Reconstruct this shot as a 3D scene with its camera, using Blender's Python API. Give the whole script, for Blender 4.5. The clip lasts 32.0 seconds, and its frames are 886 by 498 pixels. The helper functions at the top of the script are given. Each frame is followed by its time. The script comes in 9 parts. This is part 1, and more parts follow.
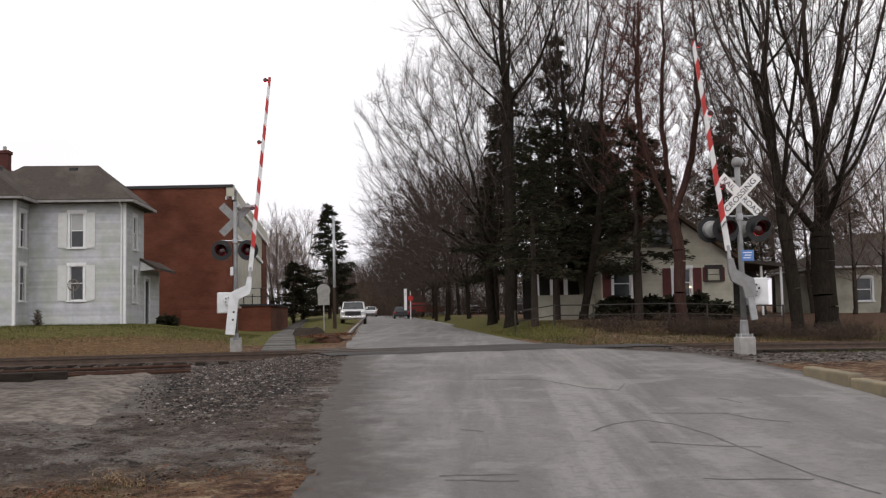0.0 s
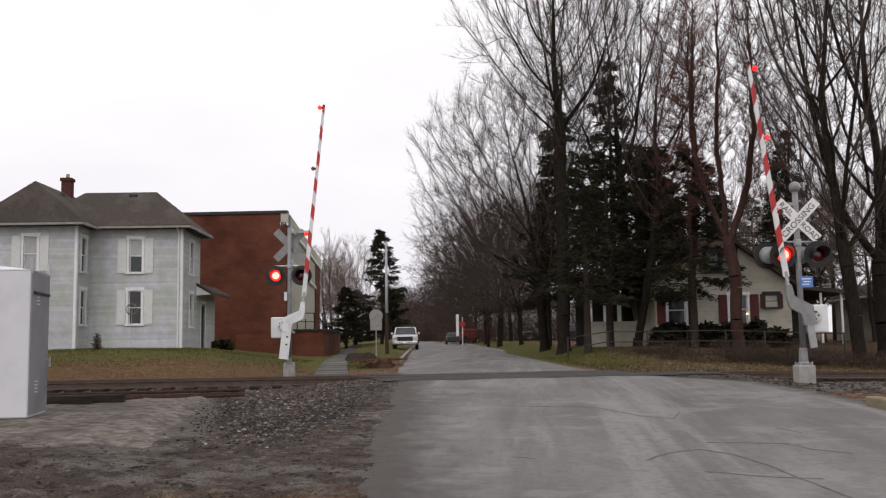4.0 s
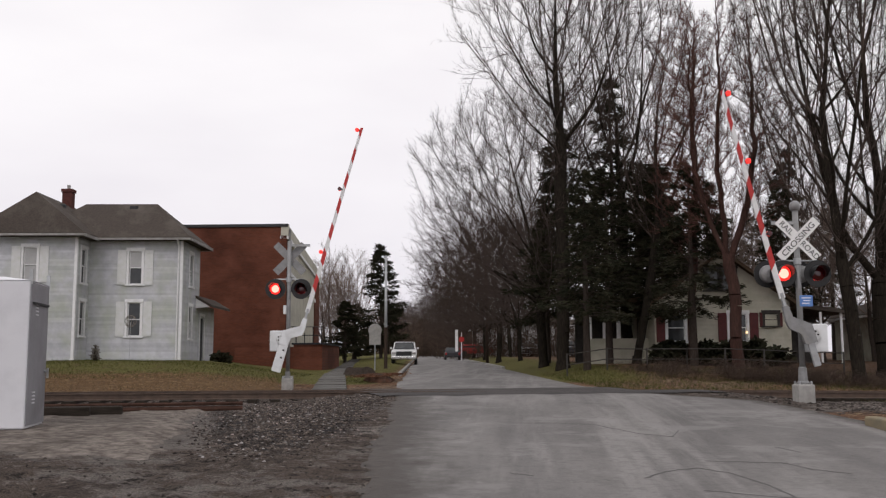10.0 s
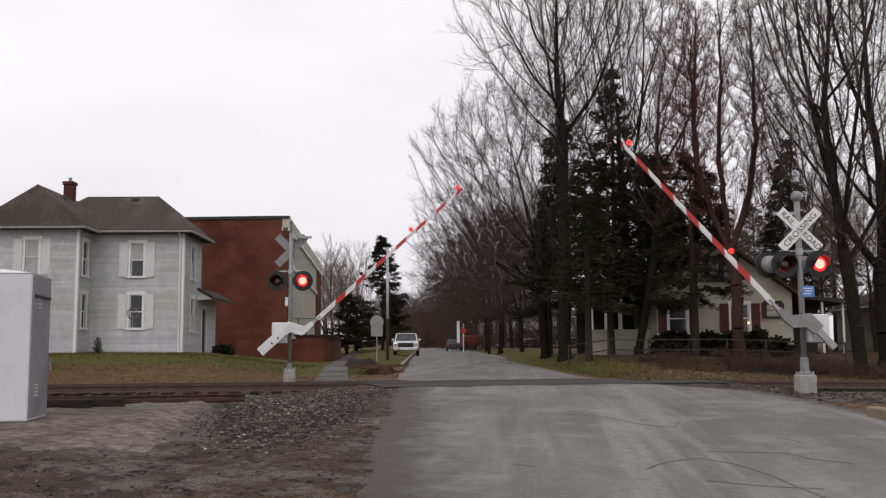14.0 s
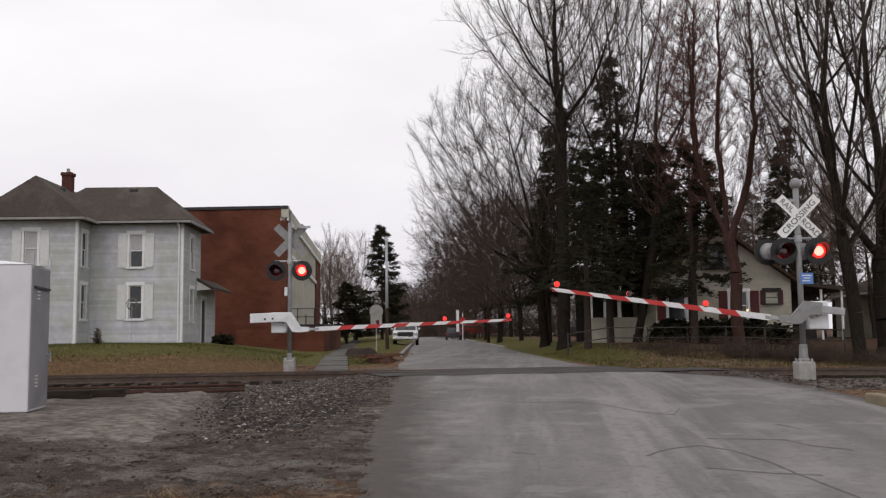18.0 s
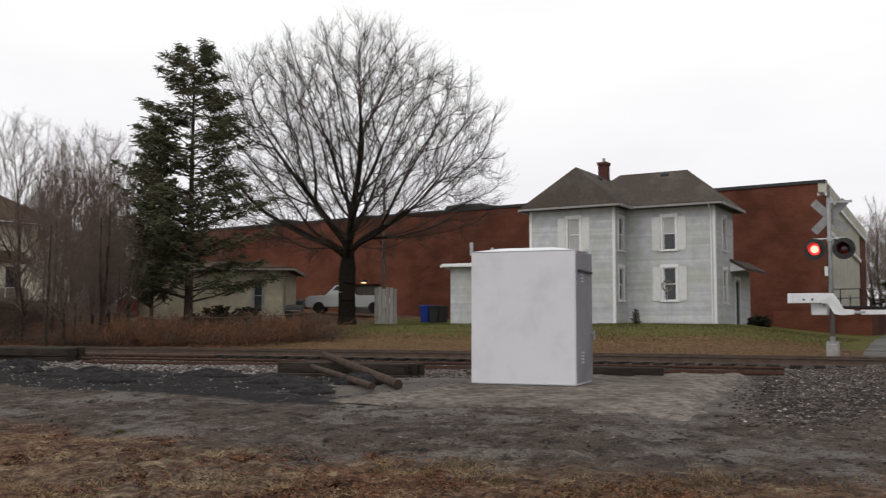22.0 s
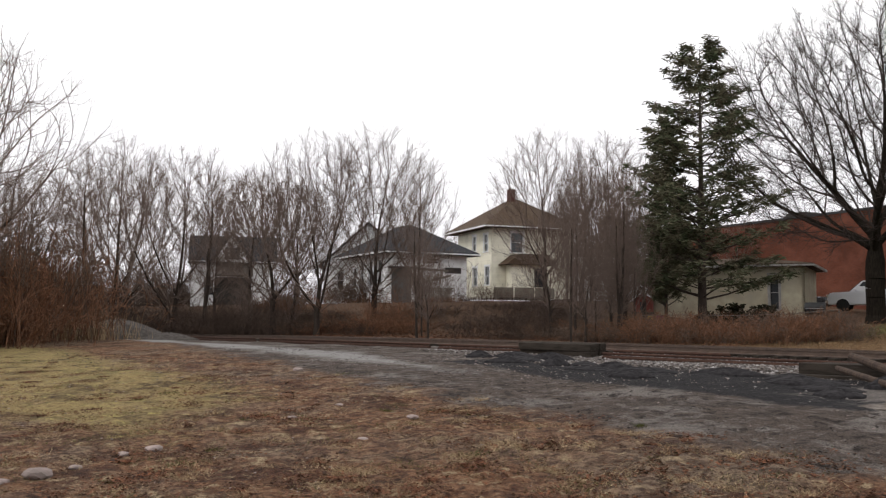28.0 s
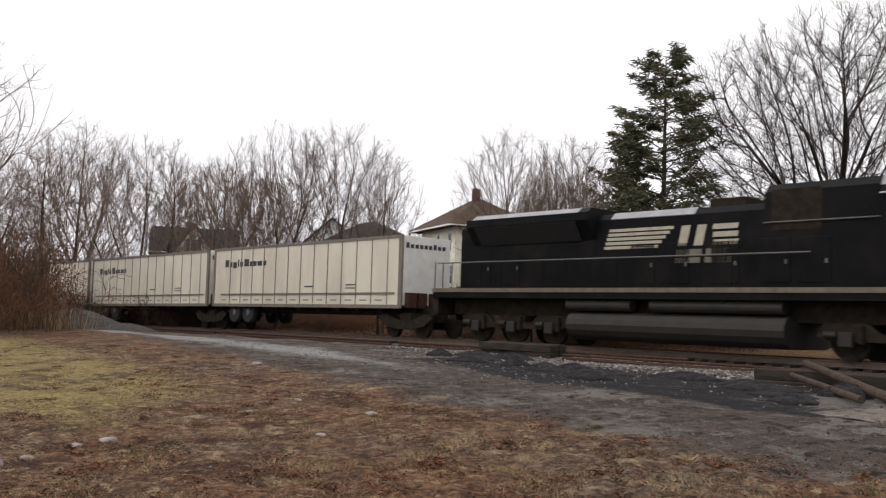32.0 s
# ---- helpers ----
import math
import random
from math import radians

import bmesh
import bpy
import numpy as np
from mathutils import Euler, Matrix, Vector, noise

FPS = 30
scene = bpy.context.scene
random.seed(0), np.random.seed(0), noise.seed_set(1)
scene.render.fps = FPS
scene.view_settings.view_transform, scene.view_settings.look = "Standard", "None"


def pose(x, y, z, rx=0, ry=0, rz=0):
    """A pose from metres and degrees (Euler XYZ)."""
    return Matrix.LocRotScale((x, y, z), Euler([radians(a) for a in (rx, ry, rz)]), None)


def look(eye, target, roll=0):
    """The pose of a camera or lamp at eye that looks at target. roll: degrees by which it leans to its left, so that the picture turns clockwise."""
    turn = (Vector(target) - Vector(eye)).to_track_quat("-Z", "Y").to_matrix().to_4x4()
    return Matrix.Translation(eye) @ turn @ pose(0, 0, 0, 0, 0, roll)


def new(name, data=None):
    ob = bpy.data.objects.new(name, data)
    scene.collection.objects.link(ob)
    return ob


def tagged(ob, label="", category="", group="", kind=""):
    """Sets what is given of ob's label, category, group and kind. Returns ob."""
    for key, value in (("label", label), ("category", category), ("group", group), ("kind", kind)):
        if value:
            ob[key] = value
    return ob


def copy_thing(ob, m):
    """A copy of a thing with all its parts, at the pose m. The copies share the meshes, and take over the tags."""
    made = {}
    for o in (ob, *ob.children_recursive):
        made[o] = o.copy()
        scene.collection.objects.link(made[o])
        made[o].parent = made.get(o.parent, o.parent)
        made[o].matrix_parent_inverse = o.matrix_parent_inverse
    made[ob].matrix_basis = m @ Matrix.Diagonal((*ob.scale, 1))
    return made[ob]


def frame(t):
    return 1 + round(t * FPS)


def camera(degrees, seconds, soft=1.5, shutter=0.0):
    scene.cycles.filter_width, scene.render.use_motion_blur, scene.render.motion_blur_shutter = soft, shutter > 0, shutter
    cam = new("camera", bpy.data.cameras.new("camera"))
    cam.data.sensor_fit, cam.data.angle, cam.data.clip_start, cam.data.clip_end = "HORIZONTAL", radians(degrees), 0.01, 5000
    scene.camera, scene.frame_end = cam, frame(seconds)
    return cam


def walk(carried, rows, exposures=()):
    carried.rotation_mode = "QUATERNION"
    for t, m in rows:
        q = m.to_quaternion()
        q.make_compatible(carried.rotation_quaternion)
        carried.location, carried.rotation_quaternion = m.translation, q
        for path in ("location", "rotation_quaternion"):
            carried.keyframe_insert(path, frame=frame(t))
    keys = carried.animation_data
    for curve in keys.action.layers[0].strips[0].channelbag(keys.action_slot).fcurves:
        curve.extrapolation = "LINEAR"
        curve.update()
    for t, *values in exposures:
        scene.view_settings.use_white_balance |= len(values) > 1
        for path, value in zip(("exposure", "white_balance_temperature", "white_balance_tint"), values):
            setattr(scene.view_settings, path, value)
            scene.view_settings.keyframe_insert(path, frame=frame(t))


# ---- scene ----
import itertools

cam = camera(50.54, 32.0, 1.25, 0.15)
PATH = [
    (0, pose(0, 0, 1.5, 94.22, 1.19, 1.89)),
    (0.5, pose(0, 0, 1.5, 94.28, 1.07, 2.06)),
    (1, pose(0, 0, 1.5, 94.50, 0.77, 2.16)),
    (1.5, pose(0, 0, 1.5, 94.82, 0.46, 2.12)),
    (2, pose(0, 0, 1.5, 95.10, 0.48, 1.97)),
    (2.5, pose(0, 0, 1.5, 95.24, 0.62, 1.87)),
    (3, pose(0, 0, 1.5, 95.37, 0.43, 3.95)),
    (3.5, pose(0, 0, 1.5, 95.62, 0.13, 4.87)),
    (4, pose(0, 0, 1.5, 95.84, 0.84, 5.05)),
    (4.5, pose(0, 0, 1.5, 96.15, 0.68, 4.93)),
    (6.5, pose(0, 0, 1.5, 96.80, 0.73, 4.62)),
    (7, pose(0, 0, 1.5, 96.81, 0.66, 4.58)),
    (7.5, pose(0, 0, 1.5, 96.80, 0.48, 4.63)),
    (8, pose(0, 0, 1.5, 96.76, 0.42, 4.75)),
    (8.5, pose(0, 0, 1.5, 96.74, 0.32, 4.87)),
    (9, pose(0, 0, 1.5, 96.72, 0.38, 4.90)),
    (9.5, pose(0, 0, 1.5, 96.73, 0.31, 4.90)),
    (10, pose(0, 0, 1.5, 96.76, 0.22, 4.98)),
    (10.5, pose(0, 0, 1.5, 96.80, 0.28, 5.08)),
    (11, pose(0, 0, 1.5, 96.83, 0.24, 5.11)),
    (11.5, pose(0, 0, 1.5, 96.88, 0.23, 5.08)),
    (12, pose(0, 0, 1.5, 96.85, 0.28, 5.08)),
    (12.5, pose(0, 0, 1.5, 96.67, 0.38, 5.12)),
    (13, pose(0, 0, 1.5, 96.44, 0.46, 5.11)),
    (13.5, pose(0, 0, 1.5, 96.27, 0.43, 5.11)),
    (14, pose(0, 0, 1.5, 96.24, 0.38, 5.09)),
    (14.5, pose(0, 0, 1.5, 96.20, 0.44, 5.10)),
    (16.5, pose(0, 0, 1.5, 95.92, 0.49, 5.19)),
    (17, pose(0, 0, 1.5, 95.83, 0.51, 5.18)),
    (17.5, pose(0, 0, 1.5, 95.70, 0.61, 5.11)),
    (18, pose(0, 0, 1.5, 95.57, 0.69, 5.06)),
    (18.5, pose(0, 0, 1.5, 95.50, 0.76, 5.02)),
    (19, pose(0, 0, 1.5, 95.53, 0.69, 5.07)),
    (19.5, pose(0, 0, 1.5, 95.63, 0.53, 5.40)),
    (20, pose(0, 0, 1.5, 95.79, 0.47, 6.14)),
    (20.5, pose(0, 0, 1.5, 95.75, 0.73, 10.08)),
    (21, pose(0, 0, 1.5, 95.32, 0.12, 20.20)),
    (21.5, pose(0, 0, 1.5, 94.77, -0.14, 29.43)),
    (22, pose(0, 0, 1.5, 94.59, -0.13, 36.77)),
    (22.5, pose(0, 0, 1.5, 94.51, 0.47, 43.10)),
    (23, pose(0, 0, 1.5, 94.54, 0.36, 49.10)),
    (23.5, pose(0, 0, 1.5, 94.55, 0.07, 57.93)),
    (24, pose(0, 0, 1.5, 94.44, -0.29, 64.15)),
    (24.5, pose(0, 0, 1.5, 94.42, -0.21, 66.15)),
    (25, pose(0, 0, 1.5, 94.46, -0.13, 66.83)),
    (25.5, pose(0, 0, 1.5, 94.46, -0.25, 67.15)),
    (26, pose(0, 0, 1.5, 94.42, -0.27, 67.43)),
    (26.5, pose(0, 0, 1.5, 94.34, -0.34, 67.72)),
    (28.5, pose(0, 0, 1.5, 94.31, -0.52, 67.20)),
    (29, pose(0, 0, 1.5, 94.33, -0.71, 67.24)),
    (29.5, pose(0, 0, 1.5, 94.30, -0.80, 67.27)),
    (30, pose(0, 0, 1.5, 94.27, -1.02, 67.21)),
    (30.5, pose(0, 0, 1.5, 94.23, -1.09, 67.08)),
    (31, pose(0, 0, 1.5, 94.17, -1.49, 66.81)),
    (31.5, pose(0, 0, 1.5, 94.18, -1.69, 66.53)),
    (32, pose(0, 0, 1.5, 94.24, -1.88, 65.00)),
]
walk(cam, PATH, [(0, 0.08, 6500, 13), (4, -0.02, 6500, 14), (9, -0.14, 6500, 15), (19, -0.14, 6500, 14), (20.5, -0.20, 6500, 12), (21.2, -0.26, 6500, 12), (22, -0.05, 6500, 10), (24, 0.26, 6500, 11), (26, 0.28, 6500, 12), (32, 0.26, 6500, 12)])

# ---- light: a bright overcast sky and a wide, weak sun behind the cloud ----
world = bpy.data.worlds.new("overcast")
scene.world = world
world.use_nodes = True
wn = world.node_tree
wn.nodes.clear()
w_out = wn.nodes.new("ShaderNodeOutputWorld")
w_bg = wn.nodes.new("ShaderNodeBackground")
w_sky = wn.nodes.new("ShaderNodeTexSky")
w_sky.sky_type = "NISHITA"
w_sky.sun_disc = False
w_sky.sun_elevation, w_sky.sun_rotation = radians(46), radians(196)
w_sky.dust_density, w_sky.air_density = 4.0, 1.2
w_hsv = wn.nodes.new("ShaderNodeHueSaturation")
w_hsv.inputs["Saturation"].default_value = 0.12
w_hsv.inputs["Value"].default_value = 0.06
w_tc = wn.nodes.new("ShaderNodeTexCoord")
w_map = wn.nodes.new("ShaderNodeMapping")
w_map.inputs["Scale"].default_value = (1.2, 1.2, 4.0)
w_noise = wn.nodes.new("ShaderNodeTexNoise")
w_noise.inputs["Scale"].default_value = 2.2
w_noise.inputs["Detail"].default_value = 5.0
w_ramp = wn.nodes.new("ShaderNodeValToRGB")
w_ramp.color_ramp.elements[0].position, w_ramp.color_ramp.elements[0].color = 0.3, (0.86, 0.855, 0.87, 1)
w_ramp.color_ramp.elements[1].position, w_ramp.color_ramp.elements[1].color = 0.72, (0.97, 0.975, 0.97, 1)
w_mix = wn.nodes.new("ShaderNodeMix")
w_mix.data_type = "RGBA"
w_mix.inputs["Factor"].default_value = 0.85
wn.links.new(w_tc.outputs["Generated"], w_map.inputs["Vector"])
wn.links.new(w_map.outputs["Vector"], w_noise.inputs["Vector"])
wn.links.new(w_noise.outputs["Fac"], w_ramp.inputs["Fac"])
wn.links.new(w_sky.outputs["Color"], w_hsv.inputs["Color"])
wn.links.new(w_hsv.outputs["Color"], w_mix.inputs["A"])
wn.links.new(w_ramp.outputs["Color"], w_mix.inputs["B"])
w_sep = wn.nodes.new("ShaderNodeSeparateXYZ")
w_low = wn.nodes.new("ShaderNodeMapRange")
w_low.inputs["From Min"].default_value, w_low.inputs["From Max"].default_value = 0.02, 0.35
w_low.inputs["To Min"].default_value, w_low.inputs["To Max"].default_value = 0.0, 1.0
w_haze = wn.nodes.new("ShaderNodeMix")
w_haze.data_type = "RGBA"
w_haze.blend_type = "MULTIPLY"
w_haze.inputs["Factor"].default_value = 1.0
w_tone = wn.nodes.new("ShaderNodeMix")
w_tone.data_type = "RGBA"
w_tone.inputs["A"].default_value = (0.88, 0.87, 0.90, 1)
w_tone.inputs["B"].default_value = (1.03, 1.03, 1.02, 1)
wn.links.new(w_tc.outputs["Generated"], w_sep.inputs["Vector"])
wn.links.new(w_sep.outputs["Z"], w_low.inputs["Value"])
wn.links.new(w_low.outputs["Result"], w_tone.inputs["Factor"])
wn.links.new(w_mix.outputs["Result"], w_haze.inputs["A"])
wn.links.new(w_tone.outputs["Result"], w_haze.inputs["B"])
wn.links.new(w_haze.outputs["Result"], w_bg.inputs["Color"])
w_bg.inputs["Strength"].default_value = 1.27
wn.links.new(w_bg.outputs["Background"], w_out.inputs["Surface"])
sun = new("sun", bpy.data.lights.new("sun", "SUN"))
sun.data.energy, sun.data.angle, sun.data.color = 0.7, radians(25), (1.0, 0.97, 0.93)
sun.matrix_basis = look((0, 0, 60), (15, 54, 0))

# ---- materials ----
def material(name, color, rough=0.8, metal=0.0, color2=None, scale=6.0, detail=5.0, bump=0.0, bump_scale=40.0,
             dirt=None, dirt_scale=0.6, dirt_amount=0.5, island=0.0, emit=0.0, stretch=(1, 1, 1), spec=None):
    """Base colour mixed with a second by noise, large stains on top, fine relief; island varies single pieces."""
    m = bpy.data.materials.new(name)
    m.use_nodes = True
    nt = m.node_tree
    b = nt.nodes["Principled BSDF"]
    b.inputs["Roughness"].default_value = rough
    b.inputs["Metallic"].default_value = metal
    b.inputs["Specular IOR Level"].default_value = spec if spec is not None else (0.12 if rough > 0.87 else 0.4)
    tc = nt.nodes.new("ShaderNodeTexCoord")
    mp = nt.nodes.new("ShaderNodeMapping")
    mp.inputs["Scale"].default_value = stretch
    nt.links.new(tc.outputs["Object"], mp.inputs["Vector"])
    vec = mp.outputs["Vector"]
    rgb = nt.nodes.new("ShaderNodeRGB")
    rgb.outputs[0].default_value = (*color, 1)
    out = rgb.outputs[0]

    def layer(col, sc, lo, hi, base, det):
        n = nt.nodes.new("ShaderNodeTexNoise")
        n.inputs["Scale"].default_value, n.inputs["Detail"].default_value = sc, det
        n.inputs["Roughness"].default_value = 0.6
        nt.links.new(vec, n.inputs["Vector"])
        r = nt.nodes.new("ShaderNodeMapRange")
        r.inputs["From Min"].default_value, r.inputs["From Max"].default_value = lo, hi
        nt.links.new(n.outputs["Fac"], r.inputs["Value"])
        x = nt.nodes.new("ShaderNodeMix")
        x.data_type = "RGBA"
        nt.links.new(r.outputs["Result"], x.inputs["Factor"])
        nt.links.new(base, x.inputs["A"])
        x.inputs["B"].default_value = (*col, 1)
        return x.outputs["Result"]

    if color2:
        out = layer(color2, scale, 0.36, 0.64, out, detail)
    if dirt:
        out = layer(dirt, dirt_scale, 0.62 - 0.3 * dirt_amount, 0.78, out, 6.0)
    if island:
        oi = nt.nodes.new("ShaderNodeObjectInfo")
        geo = nt.nodes.new("ShaderNodeNewGeometry")
        add = nt.nodes.new("ShaderNodeMath")
        nt.links.new(oi.outputs["Random"], add.inputs[0])
        nt.links.new(geo.outputs["Random Per Island"], add.inputs[1])
        fr = nt.nodes.new("ShaderNodeMath")
        fr.operation = "FRACT"
        nt.links.new(add.outputs[0], fr.inputs[0])
        r = nt.nodes.new("ShaderNodeMapRange")
        r.inputs["To Min"].default_value, r.inputs["To Max"].default_value = 1 - island, 1 + island
        nt.links.new(fr.outputs[0], r.inputs["Value"])
        h = nt.nodes.new("ShaderNodeHueSaturation")
        nt.links.new(r.outputs["Result"], h.inputs["Value"])
        nt.links.new(out, h.inputs["Color"])
        out = h.outputs["Color"]
    nt.links.new(out, b.inputs["Base Color"])
    if emit:
        b.inputs["Emission Color"].default_value = (*color, 1)
        b.inputs["Emission Strength"].default_value = emit
    if bump:
        n = nt.nodes.new("ShaderNodeTexNoise")
        n.inputs["Scale"].default_value, n.inputs["Detail"].default_value = bump_scale, 4
        nt.links.new(vec, n.inputs["Vector"])
        bp = nt.nodes.new("ShaderNodeBump")
        bp.inputs["Strength"].default_value, bp.inputs["Distance"].default_value = bump, 0.02
        nt.links.new(n.outputs["Fac"], bp.inputs["Height"])
        nt.links.new(bp.outputs["Normal"], b.inputs["Normal"])
    return m


M = {}
M["white_paint"] = material("white_paint", (0.72, 0.73, 0.74), 0.55, color2=(0.62, 0.63, 0.64), scale=3, dirt=(0.42, 0.42, 0.40), dirt_scale=1.2, dirt_amount=0.35, bump=0.05)
# darker than the case's paint: shade of the door side put into the colour
M["cabinet_side_shade"] = material("cabinet_side_shade", (0.24, 0.235, 0.25), 0.55, color2=(0.20, 0.195, 0.21), scale=2.5, dirt=(0.15, 0.145, 0.15), dirt_scale=1.6, dirt_amount=0.4, bump=0.05)
M["cabinet_paint"] = material("cabinet_paint", (0.644, 0.644, 0.670), 0.5, color2=(0.63, 0.63, 0.66), scale=1.9, detail=4, dirt=(0.50, 0.50, 0.53), dirt_scale=1.3, dirt_amount=0.5, bump=0.06, bump_scale=9)
M["siding"] = material("siding", (0.54, 0.545, 0.57), 0.7, color2=(0.43, 0.435, 0.46), scale=2.4, dirt=(0.37, 0.40, 0.30), dirt_scale=0.7, dirt_amount=0.65, island=0.1)
M["trim_white"] = material("trim_white", (0.78, 0.78, 0.79), 0.5, color2=(0.70, 0.70, 0.70), scale=5)
M["shutter"] = material("shutter", (0.66, 0.66, 0.67), 0.6, color2=(0.58, 0.59, 0.56), scale=4)
M["shingle"] = material("shingle", (0.078, 0.064, 0.055), 0.9, color2=(0.055, 0.046, 0.04), scale=14, dirt=(0.12, 0.105, 0.09), dirt_scale=0.7, dirt_amount=0.5, bump=0.5, bump_scale=30)
M["shingle_brown"] = material("shingle_brown", (0.085, 0.055, 0.036), 0.9, color2=(0.058, 0.04, 0.028), scale=10, dirt=(0.10, 0.078, 0.055), dirt_amount=0.4, bump=0.5, bump_scale=30)
M["shingle_dark"] = material("shingle_dark", (0.03, 0.031, 0.035), 0.9, color2=(0.045, 0.045, 0.049), scale=10, bump=0.5, bump_scale=30)
M["chimney_brick"] = material("chimney_brick", (0.115, 0.042, 0.036), 0.9, color2=(0.075, 0.034, 0.030), scale=9, bump=0.4)
M["cream_wall"] = material("cream_wall", (0.52, 0.50, 0.42), 0.8, color2=(0.46, 0.44, 0.37), scale=1.2, dirt=(0.35, 0.33, 0.27), dirt_amount=0.4, bump=0.1)
M["stucco"] = material("stucco", (0.40, 0.38, 0.31), 0.85, color2=(0.33, 0.31, 0.25), scale=1.2, dirt=(0.2, 0.19, 0.15), dirt_amount=0.5, bump=0.1)
M["foursquare_cream"] = material("foursquare_cream", (0.80, 0.77, 0.64), 0.7, color2=(0.72, 0.69, 0.56), scale=1.2, dirt=(0.55, 0.52, 0.42), dirt_amount=0.35, island=0.05)
M["garage_cream"] = material("garage_cream", (0.42, 0.38, 0.28), 0.85, color2=(0.30, 0.26, 0.19), scale=1.2, dirt=(0.36, 0.34, 0.27), dirt_amount=0.4, bump=0.1)
M["logo_cream"] = material("logo_cream", (0.42, 0.385, 0.30), 0.5, color2=(0.32, 0.29, 0.22), scale=3)
M["logo_pale"] = material("logo_pale", (0.52, 0.50, 0.43), 0.5, color2=(0.42, 0.40, 0.34), scale=4)
M["board_pale"] = material("board_pale", (0.40, 0.385, 0.36), 0.9, color2=(0.28, 0.265, 0.245), scale=5, stretch=(3, 3, 0.3), island=0.2)
M["logo_faint"] = material("logo_faint", (0.15, 0.135, 0.10), 0.5, color2=(0.10, 0.09, 0.07), scale=3)
M["cab_glass"] = material("cab_glass", (0.006, 0.007, 0.008), 0.15, spec=0.18)
M["stone_pale"] = material("stone_pale", (0.26, 0.243, 0.235), 0.95, color2=(0.095, 0.087, 0.083), scale=5, island=0.7)
M["cream_siding"] = material("cream_siding", (0.50, 0.475, 0.39), 0.7, color2=(0.40, 0.375, 0.30), scale=1.2, dirt=(0.36, 0.36, 0.28), dirt_amount=0.4, island=0.05)
M["white_siding"] = material("white_siding", (0.85, 0.85, 0.86), 0.65, color2=(0.79, 0.79, 0.79), scale=1.2, dirt=(0.58, 0.58, 0.56), dirt_amount=0.4, island=0.05)
M["dark_trim"] = material("dark_trim", (0.03, 0.03, 0.032), 0.7)
M["glass_dark"] = material("glass_dark", (0.02, 0.023, 0.026), 0.12, spec=0.6, color2=(0.035, 0.038, 0.04), scale=2)
M["blind"] = material("blind", (0.42, 0.42, 0.42), 0.5, color2=(0.36, 0.36, 0.36), scale=3)
M["maroon"] = material("maroon", (0.10, 0.018, 0.018), 0.65, color2=(0.075, 0.015, 0.015), scale=5)
M["galv"] = material("galv", (0.42, 0.43, 0.44), 0.45, 0.5, color2=(0.34, 0.35, 0.36), scale=7, dirt=(0.25, 0.24, 0.22), dirt_scale=2, dirt_amount=0.35, bump=0.05)
# grey-brown includes the thin shadow line along the eaves
M["gutter"] = material("gutter", (0.30, 0.29, 0.28), 0.7, color2=(0.22, 0.21, 0.20), scale=3)
M["alu_paint"] = material("alu_paint", (0.27, 0.27, 0.272), 0.5, 0.2, color2=(0.20, 0.20, 0.20), scale=5, dirt=(0.30, 0.29, 0.27), dirt_scale=2.2, dirt_amount=0.3)
M["concrete"] = material("concrete", (0.36, 0.35, 0.33), 0.9, color2=(0.29, 0.28, 0.27), scale=7, dirt=(0.18, 0.17, 0.16), dirt_amount=0.4, bump=0.3)
M["black_paint"] = material("black_paint", (0.012, 0.012, 0.013), 0.45, color2=(0.02, 0.02, 0.02), scale=8)
M["red_stripe"] = material("red_stripe", (0.50, 0.035, 0.03), 0.35, color2=(0.40, 0.03, 0.028), scale=9)
M["white_stripe"] = material("white_stripe", (0.72, 0.72, 0.72), 0.35, color2=(0.62, 0.62, 0.62), scale=9)
M["sign_white"] = material("sign_white", (0.80, 0.80, 0.80), 0.4, color2=(0.72, 0.72, 0.71), scale=6)
M["sign_blue"] = material("sign_blue", (0.10, 0.22, 0.52), 0.4, color2=(0.12, 0.25, 0.55), scale=6)
M["red_lit"] = material("red_lit", (1.0, 0.025, 0.018), 0.4, emit=1.7)
M["red_core"] = material("red_core", (1.0, 0.20, 0.15), 0.4, emit=4.2)
M["red_dark"] = material("red_dark", (0.06, 0.004, 0.006), 0.12, spec=0.7)
M["rail_steel"] = material("rail_steel", (0.095, 0.064, 0.048), 0.75, 0.0, color2=(0.062, 0.041, 0.031), scale=5, bump=0.2)
M["rust"] = material("rust", (0.068, 0.036, 0.026), 0.9, color2=(0.040, 0.022, 0.017), scale=8, bump=0.3)
M["tie_wood"] = material("tie_wood", (0.021, 0.017, 0.014), 0.95, color2=(0.044, 0.036, 0.029), scale=10, stretch=(0.25, 2, 2), bump=0.6)
M["stone"] = material("stone", (0.125, 0.108, 0.097), 0.95, color2=(0.045, 0.037, 0.033), scale=5, island=0.75)
M["rock"] = material("rock", (0.31, 0.245, 0.225), 0.95, color2=(0.20, 0.165, 0.15), scale=8, island=0.25, bump=0.4)
M["bark"] = material("bark", (0.060, 0.047, 0.039), 0.95, color2=(0.035, 0.028, 0.024), scale=9, stretch=(2, 2, 0.4), bump=0.7, bump_scale=22, spec=0.03)
M["bark_moss"] = material("bark_moss", (0.030, 0.025, 0.019), 0.95, color2=(0.016, 0.013, 0.011), scale=9, stretch=(2, 2, 0.4), bump=0.7, bump_scale=22, spec=0.03)
M["bark_red"] = material("bark_red", (0.070, 0.035, 0.028), 0.95, color2=(0.04, 0.023, 0.019), scale=8, stretch=(2, 2, 0.4), bump=0.5)
